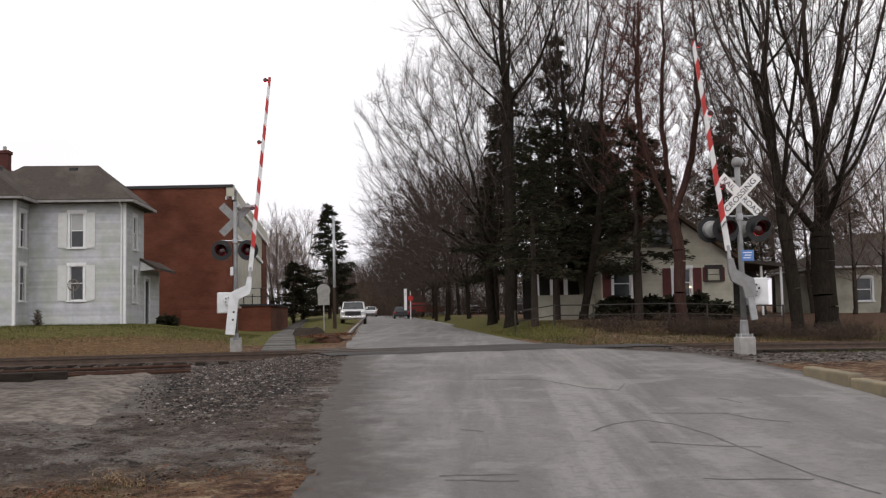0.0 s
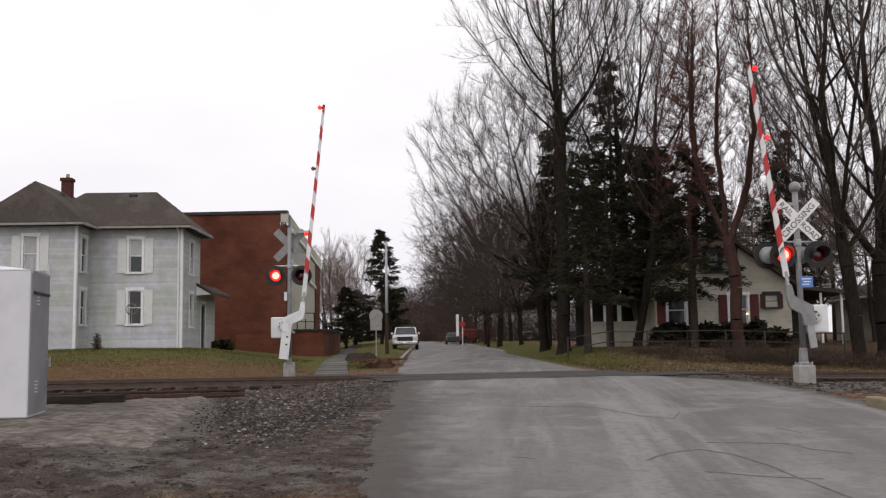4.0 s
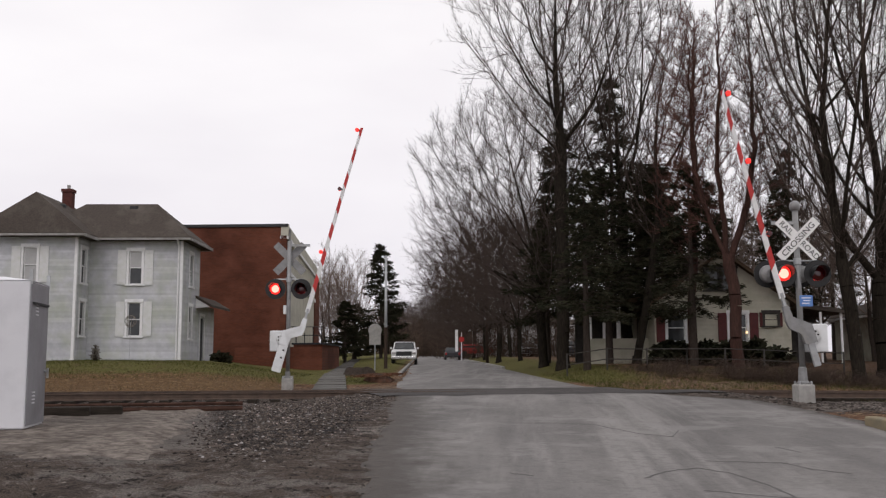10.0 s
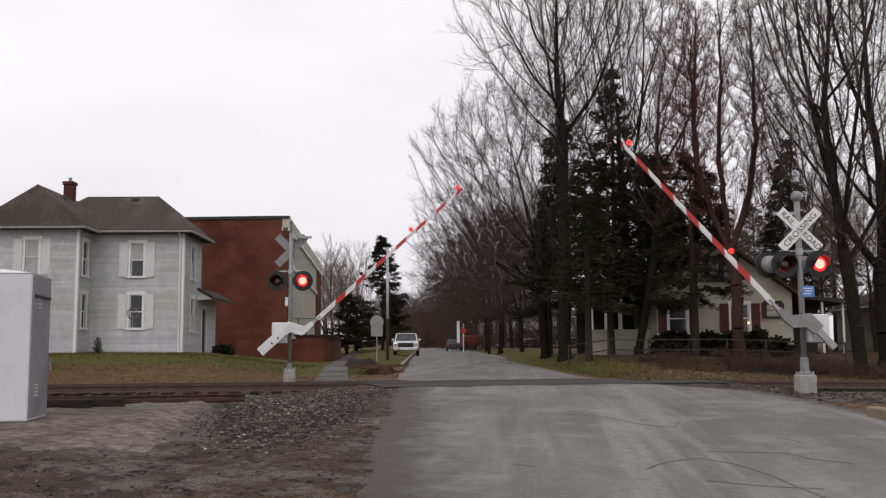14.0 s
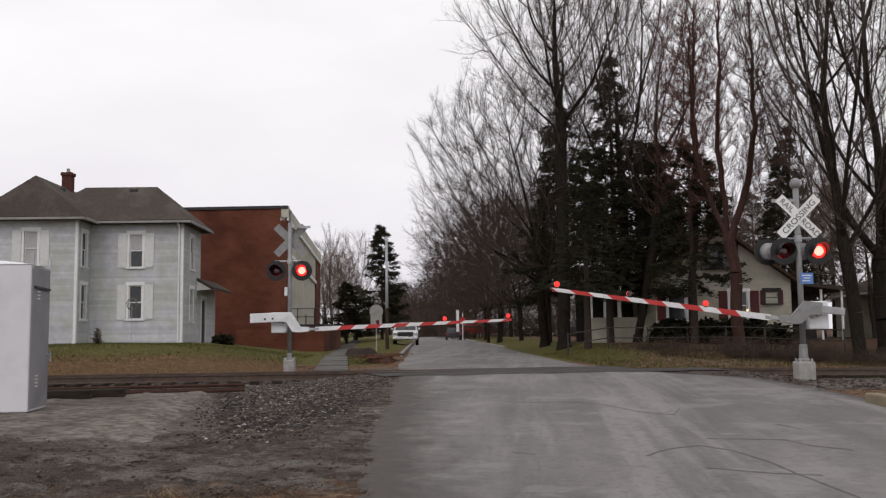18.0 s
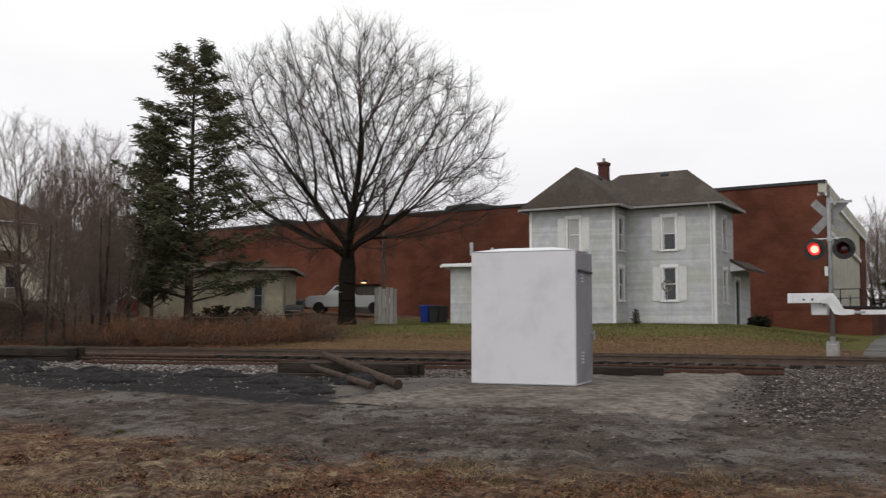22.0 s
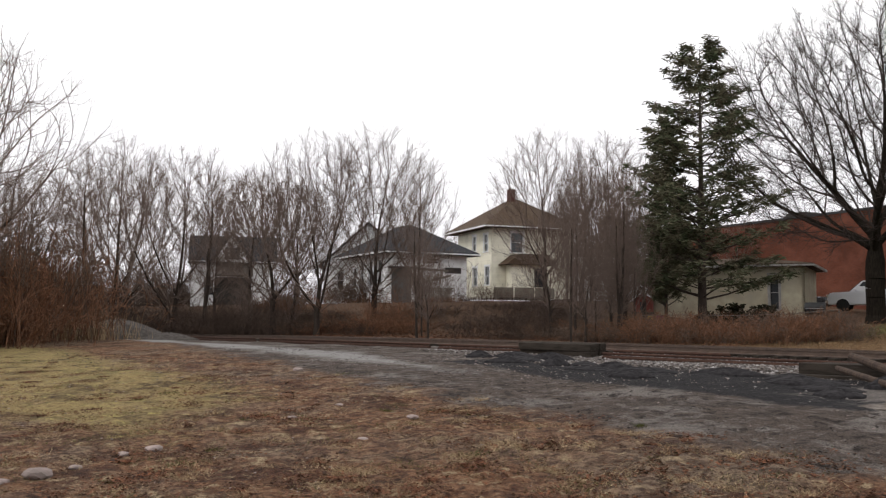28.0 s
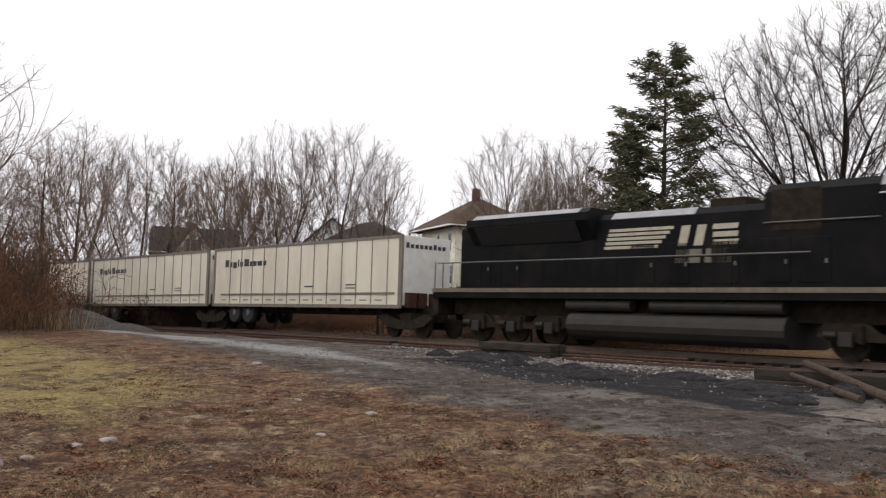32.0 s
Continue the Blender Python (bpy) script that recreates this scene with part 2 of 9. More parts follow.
M["twig"] = material("twig", (0.085, 0.065, 0.055), 0.9, color2=(0.055, 0.042, 0.036), scale=3, spec=0.03)
# paler than the other twigs: the far trees' haze put into the colour
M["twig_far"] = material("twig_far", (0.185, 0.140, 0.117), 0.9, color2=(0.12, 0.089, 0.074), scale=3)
M["twig_red"] = material("twig_red", (0.13, 0.062, 0.048), 0.9, color2=(0.085, 0.042, 0.034), scale=3)
M["twig_dark"] = material("twig_dark", (0.062, 0.048, 0.041), 0.9, color2=(0.042, 0.033, 0.028), scale=3)
M["needle"] = material("needle", (0.025, 0.028, 0.018), 0.95, color2=(0.038, 0.034, 0.021), scale=1.5, island=0.35, spec=0.02)
M["needle_brown"] = material("needle_brown", (0.125, 0.108, 0.074), 0.95, color2=(0.058, 0.074, 0.040), scale=1.5, island=0.35, spec=0.02)
M["brush"] = material("brush", (0.145, 0.105, 0.08), 0.95, color2=(0.09, 0.063, 0.048), scale=1.5, island=0.4)
M["brush_dark"] = material("brush_dark", (0.085, 0.06, 0.047), 0.95, color2=(0.055, 0.039, 0.031), scale=1.5, island=0.4)
M["brush_red"] = material("brush_red", (0.20, 0.10, 0.058), 0.95, color2=(0.125, 0.066, 0.040), scale=1.5, island=0.4)
M["straw_dark"] = material("straw_dark", (0.20, 0.135, 0.072), 0.95, color2=(0.12, 0.078, 0.045), scale=2, island=0.5)
M["straw"] = material("straw", (0.38, 0.285, 0.175), 0.95, color2=(0.25, 0.175, 0.10), scale=2, island=0.4)
M["grass"] = material("grass", (0.050, 0.060, 0.015), 0.9, color2=(0.085, 0.078, 0.025), scale=2, island=0.4)
M["leaf_litter"] = material("leaf_litter", (0.145, 0.060, 0.032), 0.9, color2=(0.07, 0.038, 0.024), scale=3, island=0.5)
M["tyre"] = material("tyre", (0.018, 0.018, 0.018), 0.85)
M["chrome"] = material("chrome", (0.6, 0.6, 0.6), 0.2, 0.9)
M["car_white"] = material("car_white", (0.66, 0.66, 0.67), 0.25, color2=(0.58, 0.58, 0.59), scale=2)
M["car_dark"] = material("car_dark", (0.035, 0.038, 0.045), 0.25, color2=(0.05, 0.05, 0.055), scale=2)
M["car_red"] = material("car_red", (0.35, 0.02, 0.02), 0.3)
M["car_silver"] = material("car_silver", (0.60, 0.61, 0.62), 0.3, 0.2)
M["tail_red"] = material("tail_red", (0.30, 0.01, 0.01), 0.3)
M["lamp_warm"] = material("lamp_warm", (1.0, 0.68, 0.34), 0.4, emit=2.0)
M["tail_lit"] = material("tail_lit", (1.0, 0.08, 0.06), 0.4, emit=4.0)
M["head_white"] = material("head_white", (1.0, 0.70, 0.46), 0.3, emit=14.0)
M["loco_black"] = material("loco_black", (0.0048, 0.0050, 0.0062), 0.5, color2=(0.008, 0.0078, 0.008), scale=1.5, dirt=(0.020, 0.016, 0.013), dirt_scale=0.6, dirt_amount=0.35, spec=0.06)
M["loco_under"] = material("loco_under", (0.014, 0.011, 0.008), 0.9, color2=(0.029, 0.022, 0.016), scale=4, bump=0.3)
M["loco_tank"] = material("loco_tank", (0.021, 0.017, 0.013), 0.7, color2=(0.012, 0.010, 0.008), scale=2, bump=0.1)
M["loco_roof"] = material("loco_roof", (0.30, 0.30, 0.31), 0.45, color2=(0.22, 0.22, 0.23), scale=3)
M["loco_grey"] = material("loco_grey", (0.11, 0.105, 0.10), 0.6)
M["sill_tan"] = material("sill_tan", (0.15, 0.115, 0.075), 0.6, color2=(0.09, 0.07, 0.05), scale=4)
M["handrail_yellow"] = material("handrail_yellow", (0.30, 0.18, 0.035), 0.6, color2=(0.2, 0.12, 0.03), scale=8)
M["trailer"] = material("trailer", (0.63, 0.58, 0.48), 0.55, color2=(0.56, 0.51, 0.42), scale=1.2, dirt=(0.42, 0.37, 0.30), dirt_scale=0.5, dirt_amount=0.45, stretch=(1, 1, 0.35))
M["trailer_front"] = material("trailer_front", (0.70, 0.69, 0.66), 0.5, color2=(0.60, 0.58, 0.54), scale=2)
M["letter_dark"] = material("letter_dark", (0.03, 0.03, 0.035), 0.5)
M["blue_plastic"] = material("blue_plastic", (0.015, 0.05, 0.30), 0.4)
M["wood_grey"] = material("wood_grey", (0.21, 0.185, 0.155), 0.9, color2=(0.13, 0.115, 0.098), scale=6, stretch=(3, 3, 0.4))
M["pole_wood"] = material("pole_wood", (0.075, 0.052, 0.040), 0.95, color2=(0.038, 0.028, 0.023), scale=6, stretch=(3, 3, 0.3))
# dark brown; on porch backs it stands for the shade inside
M["porch_dark"] = material("porch_dark", (0.05, 0.045, 0.04), 0.85, color2=(0.035, 0.03, 0.028), scale=4)

# ---- building blocks ----
def part(name, bm, mat, parent=None, label="", smooth=False, m=None):
    """Link a bmesh as one mesh object, under a thing or part where one is given."""
    me = bpy.data.meshes.new(name)
    bmesh.ops.recalc_face_normals(bm, faces=bm.faces)
    bm.to_mesh(me)
    bm.free()
    me.materials.append(M[mat] if isinstance(mat, str) else mat)
    if smooth:
        for p in me.polygons:
            p.use_smooth = True
    ob = new(name, me)
    if parent:
        ob.parent = parent
    if m is not None:
        ob.matrix_basis = m
    if label:
        ob["label"] = label
    return ob


def thing(name, m, label, category, group="", kind=""):
    ob = new(name)
    ob.empty_display_size = 0.1
    ob.matrix_basis = m
    return tagged(ob, label, category, group, kind)


def shared(name, mesh, parent, m):
    """Another object on a mesh that is already there."""
    ob = new(name, mesh)
    ob.parent = parent
    ob.matrix_basis = m
    return ob


def box(bm, x0, x1, y0, y1, z0, z1, bevel=0.0):
    v = [bm.verts.new((x, y, z)) for x in (x0, x1) for y in (y0, y1) for z in (z0, z1)]
    fs = [bm.faces.new([v[i] for i in f]) for f in ((0, 1, 3, 2), (4, 6, 7, 5), (0, 4, 5, 1), (2, 3, 7, 6), (0, 2, 6, 4), (1, 5, 7, 3))]
    if bevel:
        bmesh.ops.bevel(bm, geom=list({e for f in fs for e in f.edges}), offset=bevel, segments=2, affect="EDGES", profile=0.5)
    return bm


def tube(bm, a, b, r0, r1=None, n=8, caps=True):
    a, b = Vector(a), Vector(b)
    r1 = r0 if r1 is None else r1
    w = (b - a).normalized()
    u = w.orthogonal().normalized()
    v = w.cross(u)
    rings = []
    for p, r in ((a, r0), (b, r1)):
        rings.append([bm.verts.new(p + r * (math.cos(2 * math.pi * k / n) * u + math.sin(2 * math.pi * k / n) * v)) for k in range(n)])
    for k in range(n):
        bm.faces.new((rings[0][k], rings[0][(k + 1) % n], rings[1][(k + 1) % n], rings[1][k]))
    if caps:
        bm.faces.new(rings[0][::-1])
        bm.faces.new(rings[1])
    return bm


def prism(bm, outline, y0, y1, axis="y"):
    """An outline in two coordinates drawn out along the third."""
    def at(a, b, c):
        return (a, c, b) if axis == "y" else ((c, a, b) if axis == "x" else (a, b, c))
    lo = [bm.verts.new(at(a, b, y0)) for a, b in outline]
    hi = [bm.verts.new(at(a, b, y1)) for a, b in outline]
    n = len(outline)
    for k in range(n):
        bm.faces.new((lo[k], lo[(k + 1) % n], hi[(k + 1) % n], hi[k]))
    bm.faces.new(lo[::-1])
    bm.faces.new(hi)
    return bm


def lathe(bm, profile, n=20, axis="z"):
    """Rings of (radius, height) joined round an axis, closed at both ends."""
    rings = []
    for r, h in profile:
        ring = []
        for k in range(n):
            c, s = r * math.cos(2 * math.pi * k / n), r * math.sin(2 * math.pi * k / n)
            ring.append(bm.verts.new((c, s, h) if axis == "z" else ((c, h, s) if axis == "y" else (h, c, s))))
        rings.append(ring)
    for a, b in zip(rings, rings[1:]):
        for k in range(n):
            bm.faces.new((a[k], a[(k + 1) % n], b[(k + 1) % n], b[k]))
    bm.faces.new(rings[0][::-1])
    bm.faces.new(rings[-1])
    return bm


def B():
    return bmesh.new()


# ---- the plan: the track's own axes and the road's line ----
TRACK_O = Vector((-7.43, 23.56))       # point of the track nearest to the eye
TRACK_U = Vector((-0.9537, -0.3007))   # along the track, to the west
TRACK_N = Vector((-0.3007, 0.9537))    # across it, away from the eye
ROAD_DIR = Vector((-0.1080, 0.9942))
ROAD_P = Vector((-0.93, 27.0))         # on the road's middle line
ROAD_W = 2.95                          # half width beyond the crossing


def track_xy(s, d):
    p = TRACK_O + s * TRACK_U + d * TRACK_N
    return p.x, p.y


def track_sd(x, y):
    q = Vector((x, y)) - TRACK_O
    return q.dot(TRACK_U), q.dot(TRACK_N)


def rail_z(s):
    s = max(-60.0, min(s, 60.0))
    return 0.735 + 0.0036 * s - (1.46e-4 if s > 0 else 4e-4) * s * s


def smooth01(a, b, x):
    t = np.clip((x - a) / (b - a), 0, 1)
    return t * t * (3 - 2 * t)


def road_side(x, y):
    """Distance to the right of the road's middle line."""
    return (x - ROAD_P.x) * ROAD_DIR.y - (y - ROAD_P.y) * ROAD_DIR.x


def ground_z(x, y, rough=True):
    x, y = np.asarray(x, float), np.asarray(y, float)
    s = (x - TRACK_O.x) * TRACK_U.x + (y - TRACK_O.y) * TRACK_U.y
    d = (x - TRACK_O.x) * TRACK_N.x + (y - TRACK_O.y) * TRACK_N.y
    q = np.clip(s, -60, 60)
    sag = np.where(s > 0, 1.46e-4, 4e-4) * q * q - 0.0036 * q - 0.02
    near = np.interp(d, [-60, -26, -20, -15, -10, -4, -2.6], [0, 0, 0.12, 0.36, 0.53, 0.52, 0.46]) - sag * smooth01(-14, -3, d)
    far = 0.46 + 0.17 * smooth01(2.4, 4.0, d) - sag * (1 - smooth01(3, 12, d)) + 0.0105 * np.clip(d - 2.6, 0, 300)
    lawn = smooth01(3.5, 15, d) * 0.72 * smooth01(-5, 3, s) * (1 - smooth01(14, 26, s))
    bank = smooth01(4.5, 15, d) * 1.9 * smooth01(29, 40, s) + smooth01(16, 30, d) * 1.25 * smooth01(16, 28, s) * (1 - smooth01(29, 40, s))
    east = smooth01(3, 18, d) * 0.50 * (1 - smooth01(-16, -8, s))
    z = np.where(d < 0, near, far + lawn + bank + east)
    # the road, level over the rails
    rs = (x - ROAD_P.x) * ROAD_DIR.y - (y - ROAD_P.y) * ROAD_DIR.x
    over = np.interp(d, [-60, -26, -20, -14, -8, -2.5, 2.5, 8], [0, 0, 0.12, 0.36, 0.54, 0.665, 0.665, 0.70])
    over = np.where(d > 8, 0.70 + 0.0105 * (d - 8), over)
    right = np.where(d < -1, 5.1, ROAD_W)
    off = np.maximum(-ROAD_W - rs, rs - right)
    k = 1 - smooth01(0.25, 3.2, off)
    z = z * (1 - k) + over * k
    if rough:
        z = z + 0.03 * np.sin(x * 0.9 + 1.3 * np.sin(y * 0.7)) * np.sin(y * 0.8 + 0.6) * (1 - k) * smooth01(1.2, 3, np.abs(d))
    return z

# ---- the ground: one sheet, finest where the view passes ----
def zone_material():
    m = bpy.data.materials.new("ground_cover")
    m.use_nodes = True
    nt = m.node_tree
    b = nt.nodes["Principled BSDF"]
    b.inputs["Roughness"].default_value = 0.95
    b.inputs["Specular IOR Level"].default_value = 0.12
    tc = nt.nodes.new("ShaderNodeTexCoord")

    def noise_of(scale, detail=6.0, rough=0.65):
        n = nt.nodes.new("ShaderNodeTexNoise")
        n.inputs["Scale"].default_value, n.inputs["Detail"].default_value, n.inputs["Roughness"].default_value = scale, detail, rough
        nt.links.new(tc.outputs["Object"], n.inputs["Vector"])
        return n.outputs["Fac"]

    def span(v, lo, hi):
        r = nt.nodes.new("ShaderNodeMapRange")
        r.inputs["From Min"].default_value, r.inputs["From Max"].default_value = lo, hi
        nt.links.new(v, r.inputs["Value"])
        return r.outputs["Result"]

    def mix(f, a, c):
        x = nt.nodes.new("ShaderNodeMix")
        x.data_type = "RGBA"
        nt.links.new(f, x.inputs["Factor"])
        for k, v in (("A", a), ("B", c)):
            if isinstance(v, tuple):
                x.inputs[k].default_value = (*v, 1)
            else:
                nt.links.new(v, x.inputs[k])
        return x.outputs["Result"]

    def math2(op, a, c):
        x = nt.nodes.new("ShaderNodeMath")
        x.operation = op
        for i, v in enumerate((a, c)):
            if isinstance(v, (int, float)):
                x.inputs[i].default_value = v
            else:
                nt.links.new(v, x.inputs[i])
        return x.outputs[0]

    n_big, n_mid, n_fine, n_grain = noise_of(0.35), noise_of(1.6), noise_of(9.0), noise_of(55.0, 3.0)

    def zone(name, lo=0.32, hi=0.68):
        a = nt.nodes.new("ShaderNodeAttribute")
        a.attribute_name = name
        v = math2("ADD", a.outputs["Fac"], math2("ADD", math2("MULTIPLY", math2("SUBTRACT", n_mid, 0.5), 1.1), math2("MULTIPLY", math2("SUBTRACT", n_fine, 0.5), 0.7)))
        return span(v, lo, hi)

    n_patch, n_clod, n_spot = noise_of(0.8, 8.0, 0.7), noise_of(4.2, 8.0, 0.75), noise_of(21.0, 5.0, 0.7)
    dirt = mix(span(n_fine, 0.38, 0.62), (0.080, 0.036, 0.022), (0.245, 0.135, 0.076))
    dirt = mix(span(n_big, 0.45, 0.62), dirt, mix(span(n_fine, 0.40, 0.60), (0.080, 0.055, 0.041), (0.23, 0.165, 0.115)))
    dirt = mix(span(n_patch, 0.52, 0.60), dirt, mix(span(n_spot, 0.40, 0.60), (0.028, 0.014, 0.010), (0.110, 0.052, 0.032)))
    dirt = mix(span(n_clod, 0.54, 0.62), dirt, mix(span(n_spot, 0.40, 0.60), (0.17, 0.12, 0.07), (0.44, 0.335, 0.21)))
    dirt = mix(span(n_clod, 0.46, 0.38), dirt, mix(span(n_spot, 0.40, 0.60), (0.026, 0.016, 0.012), (0.080, 0.044, 0.030)))
    dirt = mix(span(n_spot, 0.58, 0.68), dirt, (0.022, 0.014, 0.011))
    lawn = mix(span(n_fine, 0.35, 0.65), (0.062, 0.062, 0.016), (0.150, 0.138, 0.042))
    lawn = mix(span(n_mid, 0.52, 0.70), lawn, mix(span(n_spot, 0.4, 0.6), (0.060, 0.040, 0.022), (0.15, 0.105, 0.048)))
    straw = mix(span(n_fine, 0.3, 0.7), (0.21, 0.155, 0.068), (0.37, 0.28, 0.125))
    straw = mix(span(n_mid, 0.5, 0.7), straw, (0.13, 0.12, 0.045))
    straw = mix(span(n_patch, 0.50, 0.60), straw, mix(span(n_fine, 0.4, 0.6), (0.060, 0.040, 0.026), (0.17, 0.12, 0.060)))
    straw = mix(span(n_clod, 0.54, 0.64), straw, mix(span(n_spot, 0.4, 0.6), (0.29, 0.24, 0.082), (0.50, 0.41, 0.165)))
    straw = mix(span(n_spot, 0.57, 0.68), straw, (0.050, 0.036, 0.020))
    gravel = mix(span(n_grain, 0.38, 0.62), (0.046, 0.034, 0.028), (0.135, 0.106, 0.088))
    gravel = mix(span(n_mid, 0.45, 0.7), gravel, mix(span(n_grain, 0.38, 0.62), (0.028, 0.022, 0.020), (0.075, 0.062, 0.055)))
    gravel = mix(span(noise_of(0.7, 7.0, 0.7), 0.52, 0.60), gravel, mix(span(n_grain, 0.4, 0.65), (0.105, 0.092, 0.083), (0.275, 0.246, 0.225)))
    gravel = mix(span(n_clod, 0.54, 0.61), gravel, mix(span(n_grain, 0.4, 0.6), (0.085, 0.070, 0.060), (0.240, 0.209, 0.186)))
    gravel = mix(span(n_clod, 0.46, 0.39), gravel, (0.024, 0.019, 0.016))
    gravel = mix(span(n_spot, 0.62, 0.72), gravel, (0.20, 0.185, 0.17))
    cinder = mix(span(n_grain, 0.42, 0.70), (0.010, 0.009, 0.010), (0.055, 0.052, 0.053))
    cinder = mix(span(n_clod, 0.57, 0.65), cinder, mix(span(n_grain, 0.42, 0.65), (0.04, 0.037, 0.037), (0.14, 0.133, 0.132)))
    woods = mix(span(n_fine, 0.3, 0.7), (0.050, 0.030, 0.020), (0.135, 0.080, 0.048))
    pale = mix(span(n_grain, 0.35, 0.65), (0.21, 0.20, 0.193), (0.34, 0.328, 0.315))
    col = mix(zone("woods"), dirt, woods)
    col = mix(zone("lawn"), col, lawn)
    col = mix(zone("straw"), col, straw)
    dead = mix(span(n_fine, 0.35, 0.65), (0.070, 0.038, 0.018), (0.185, 0.110, 0.052))
    dead = mix(span(n_clod, 0.52, 0.62), dead, mix(span(n_spot, 0.4, 0.6), (0.17, 0.115, 0.06), (0.30, 0.21, 0.11)))
    col = mix(zone("dead"), col, dead)
    col = mix(zone("gravel"), col, gravel)
    col = mix(zone("pale"), col, pale)
    padc = mix(span(n_fine, 0.36, 0.64), (0.135, 0.118, 0.107), (0.190, 0.170, 0.156))
    padc = mix(span(n_mid, 0.50, 0.66), padc, mix(span(n_spot, 0.4, 0.6), (0.058, 0.050, 0.045), (0.125, 0.111, 0.102)))
    padc = mix(span(n_spot, 0.60, 0.68), padc, (0.055, 0.048, 0.043))
    col = mix(zone("cinder"), col, cinder)
    col = mix(zone("pad", 0.40, 0.60), col, padc)
    nt.links.new(col, b.inputs["Base Color"])
    bp = nt.nodes.new("ShaderNodeBump")
    bp.inputs["Strength"].default_value, bp.inputs["Distance"].default_value = 1.0, 0.06
    nt.links.new(math2("ADD", math2("ADD", n_fine, n_clod), math2("ADD", n_spot, math2("MULTIPLY", n_grain, 0.5))), bp.inputs["Height"])
    nt.links.new(bp.outputs["Normal"], b.inputs["Normal"])
    return m


def inside(s, d, corners, soft=0.8):
    """1 within a convex outline in the track's axes, falling to 0 over soft metres."""
    k = np.full(np.shape(s), 1e9)
    n = len(corners)
    area = sum(corners[i][0] * corners[(i + 1) % n][1] - corners[(i + 1) % n][0] * corners[i][1] for i in range(n))
    for i in range(n):
        (a, b), (c, e) = corners[i], corners[(i + 1) % n]
        w = math.hypot(c - a, e - b)
        dist = ((c - a) * (d - b) - (e - b) * (s - a)) / w * (1 if area > 0 else -1)
        k = np.minimum(k, dist)
    return np.clip(0.5 + k / soft, 0, 1)


def build_ground():
    az = np.radians(np.concatenate([np.arange(-26, 97, 0.36), np.arange(97, 334, 6.0)]))
    r = np.concatenate([[0.0, 1.5, 3.0], 4.0 * (700 / 4.0) ** np.linspace(0, 1, 250)])
    R, A = np.meshgrid(r, az, indexing="ij")
    X, Y = -np.sin(A) * R, np.cos(A) * R
    Z = ground_z(X, Y)
    q = np.sin(X * 2.1 + np.sin(Y * 1.7) * 2) * np.sin(Y * 2.3 + np.sin(X * 1.3) * 2)
    S = (X - TRACK_O.x) * TRACK_U.x + (Y - TRACK_O.y) * TRACK_U.y
    D = (X - TRACK_O.x) * TRACK_N.x + (Y - TRACK_O.y) * TRACK_N.y
    RS = road_side(X, Y)
    Z = Z + 0.018 * q * (np.abs(D) > 3) * (np.abs(RS - 2) > 9)
    lump = np.random.RandomState(41).normal(0, 1, R.shape)
    lump = lump + 0.5 * (np.roll(lump, 1, 1) + np.roll(lump, -1, 1))
    Z = Z + 0.011 * np.clip(lump, -2.2, 2.2) * (R < 32) * (R > 3) * (D < -13.5) * (RS < -3.6)
    off_road = smooth01(-0.5, 1.5, np.abs(RS) - ROAD_W)
    lawn = smooth01(5.5, 9, D) * (1 - smooth01(20, 26, S)) * off_road
    lawn = np.maximum(lawn * (RS < 0), smooth01(5, 9, D) * (RS > 0) * (1 - smooth01(4.5, 9, RS)) * 0.8)
    dead = smooth01(2.9, 3.9, D) * (1 - smooth01(7.5, 12.0, D)) * (S > -1.5) * (1 - smooth01(22, 28, S))
    straw = inside(S, D, [(10, -20.5), (14, -16.5), (33, -13.5), (60, -14), (60, -22), (20, -23)], 2.5) * 0.72
    gravel = np.maximum(inside(S, D, [(-5.5, -16.0), (-1.6, -16.5), (4, -17.1), (12.5, -15.1), (26, -11.6), (57, -3.3), (-5.5, -3)], 2.2),
                        1 - smooth01(2.6, 3.6, np.abs(D)))
    gravel = np.maximum(gravel, inside(S, D, [(-30, -9), (-8, -9), (-8, 3), (-30, 3)], 1.2) * 0.9)
    cinder = np.maximum(inside(S, D, [(5.6, -13.0), (9, -12.7), (17, -10.3), (15, -9.2), (5.6, -8.2)], 0.8) * 1.25,
                        inside(S, D, [(4, -13.2), (20, -10.0), (22, -9.0), (5, -12.4)], 1.2) * 0.55)
    pale = inside(S, D, [(13, -12.5), (26, -10.6), (50, -7), (50, -6), (24, -8.5)], 1.2) * 0.75
    pad = np.maximum(inside(S, D, [(0.2, -12.9), (7.0, -11.3), (6.2, -8.0), (0.5, -3.6)], 1.1), inside(S, D, [(1.0, -14.0), (7.5, -12.2), (6.8, -10.6), (0.4, -12.0)], 1.6) * 0.6)
    cinder = np.maximum(cinder, inside(S, D, [(0.6, -1.2), (0.7, -12.6), (-0.6, -13.3), (-2.0, -10.2), (-3.4, -4.0), (-3.6, -1.2)], 1.0) * 0.62)
    woods = np.maximum(smooth01(4, 6, D) * smooth01(20, 28, S), smooth01(9, 15, RS) * smooth01(3, 6, D))
    woods = np.maximum(woods, smooth01(60, 80, S))
    nr, na = R.shape
    verts = np.stack([X, Y, Z], -1).reshape(-1, 3)
    i = np.arange(nr * na).reshape(nr, na)
    j = np.roll(i, -1, 1)
    faces = np.stack([i[:-1], i[1:], j[1:], j[:-1]], -1).reshape(-1, 4)
    me = bpy.data.meshes.new("ground")
    me.from_pydata(verts.tolist(), [], faces.tolist())
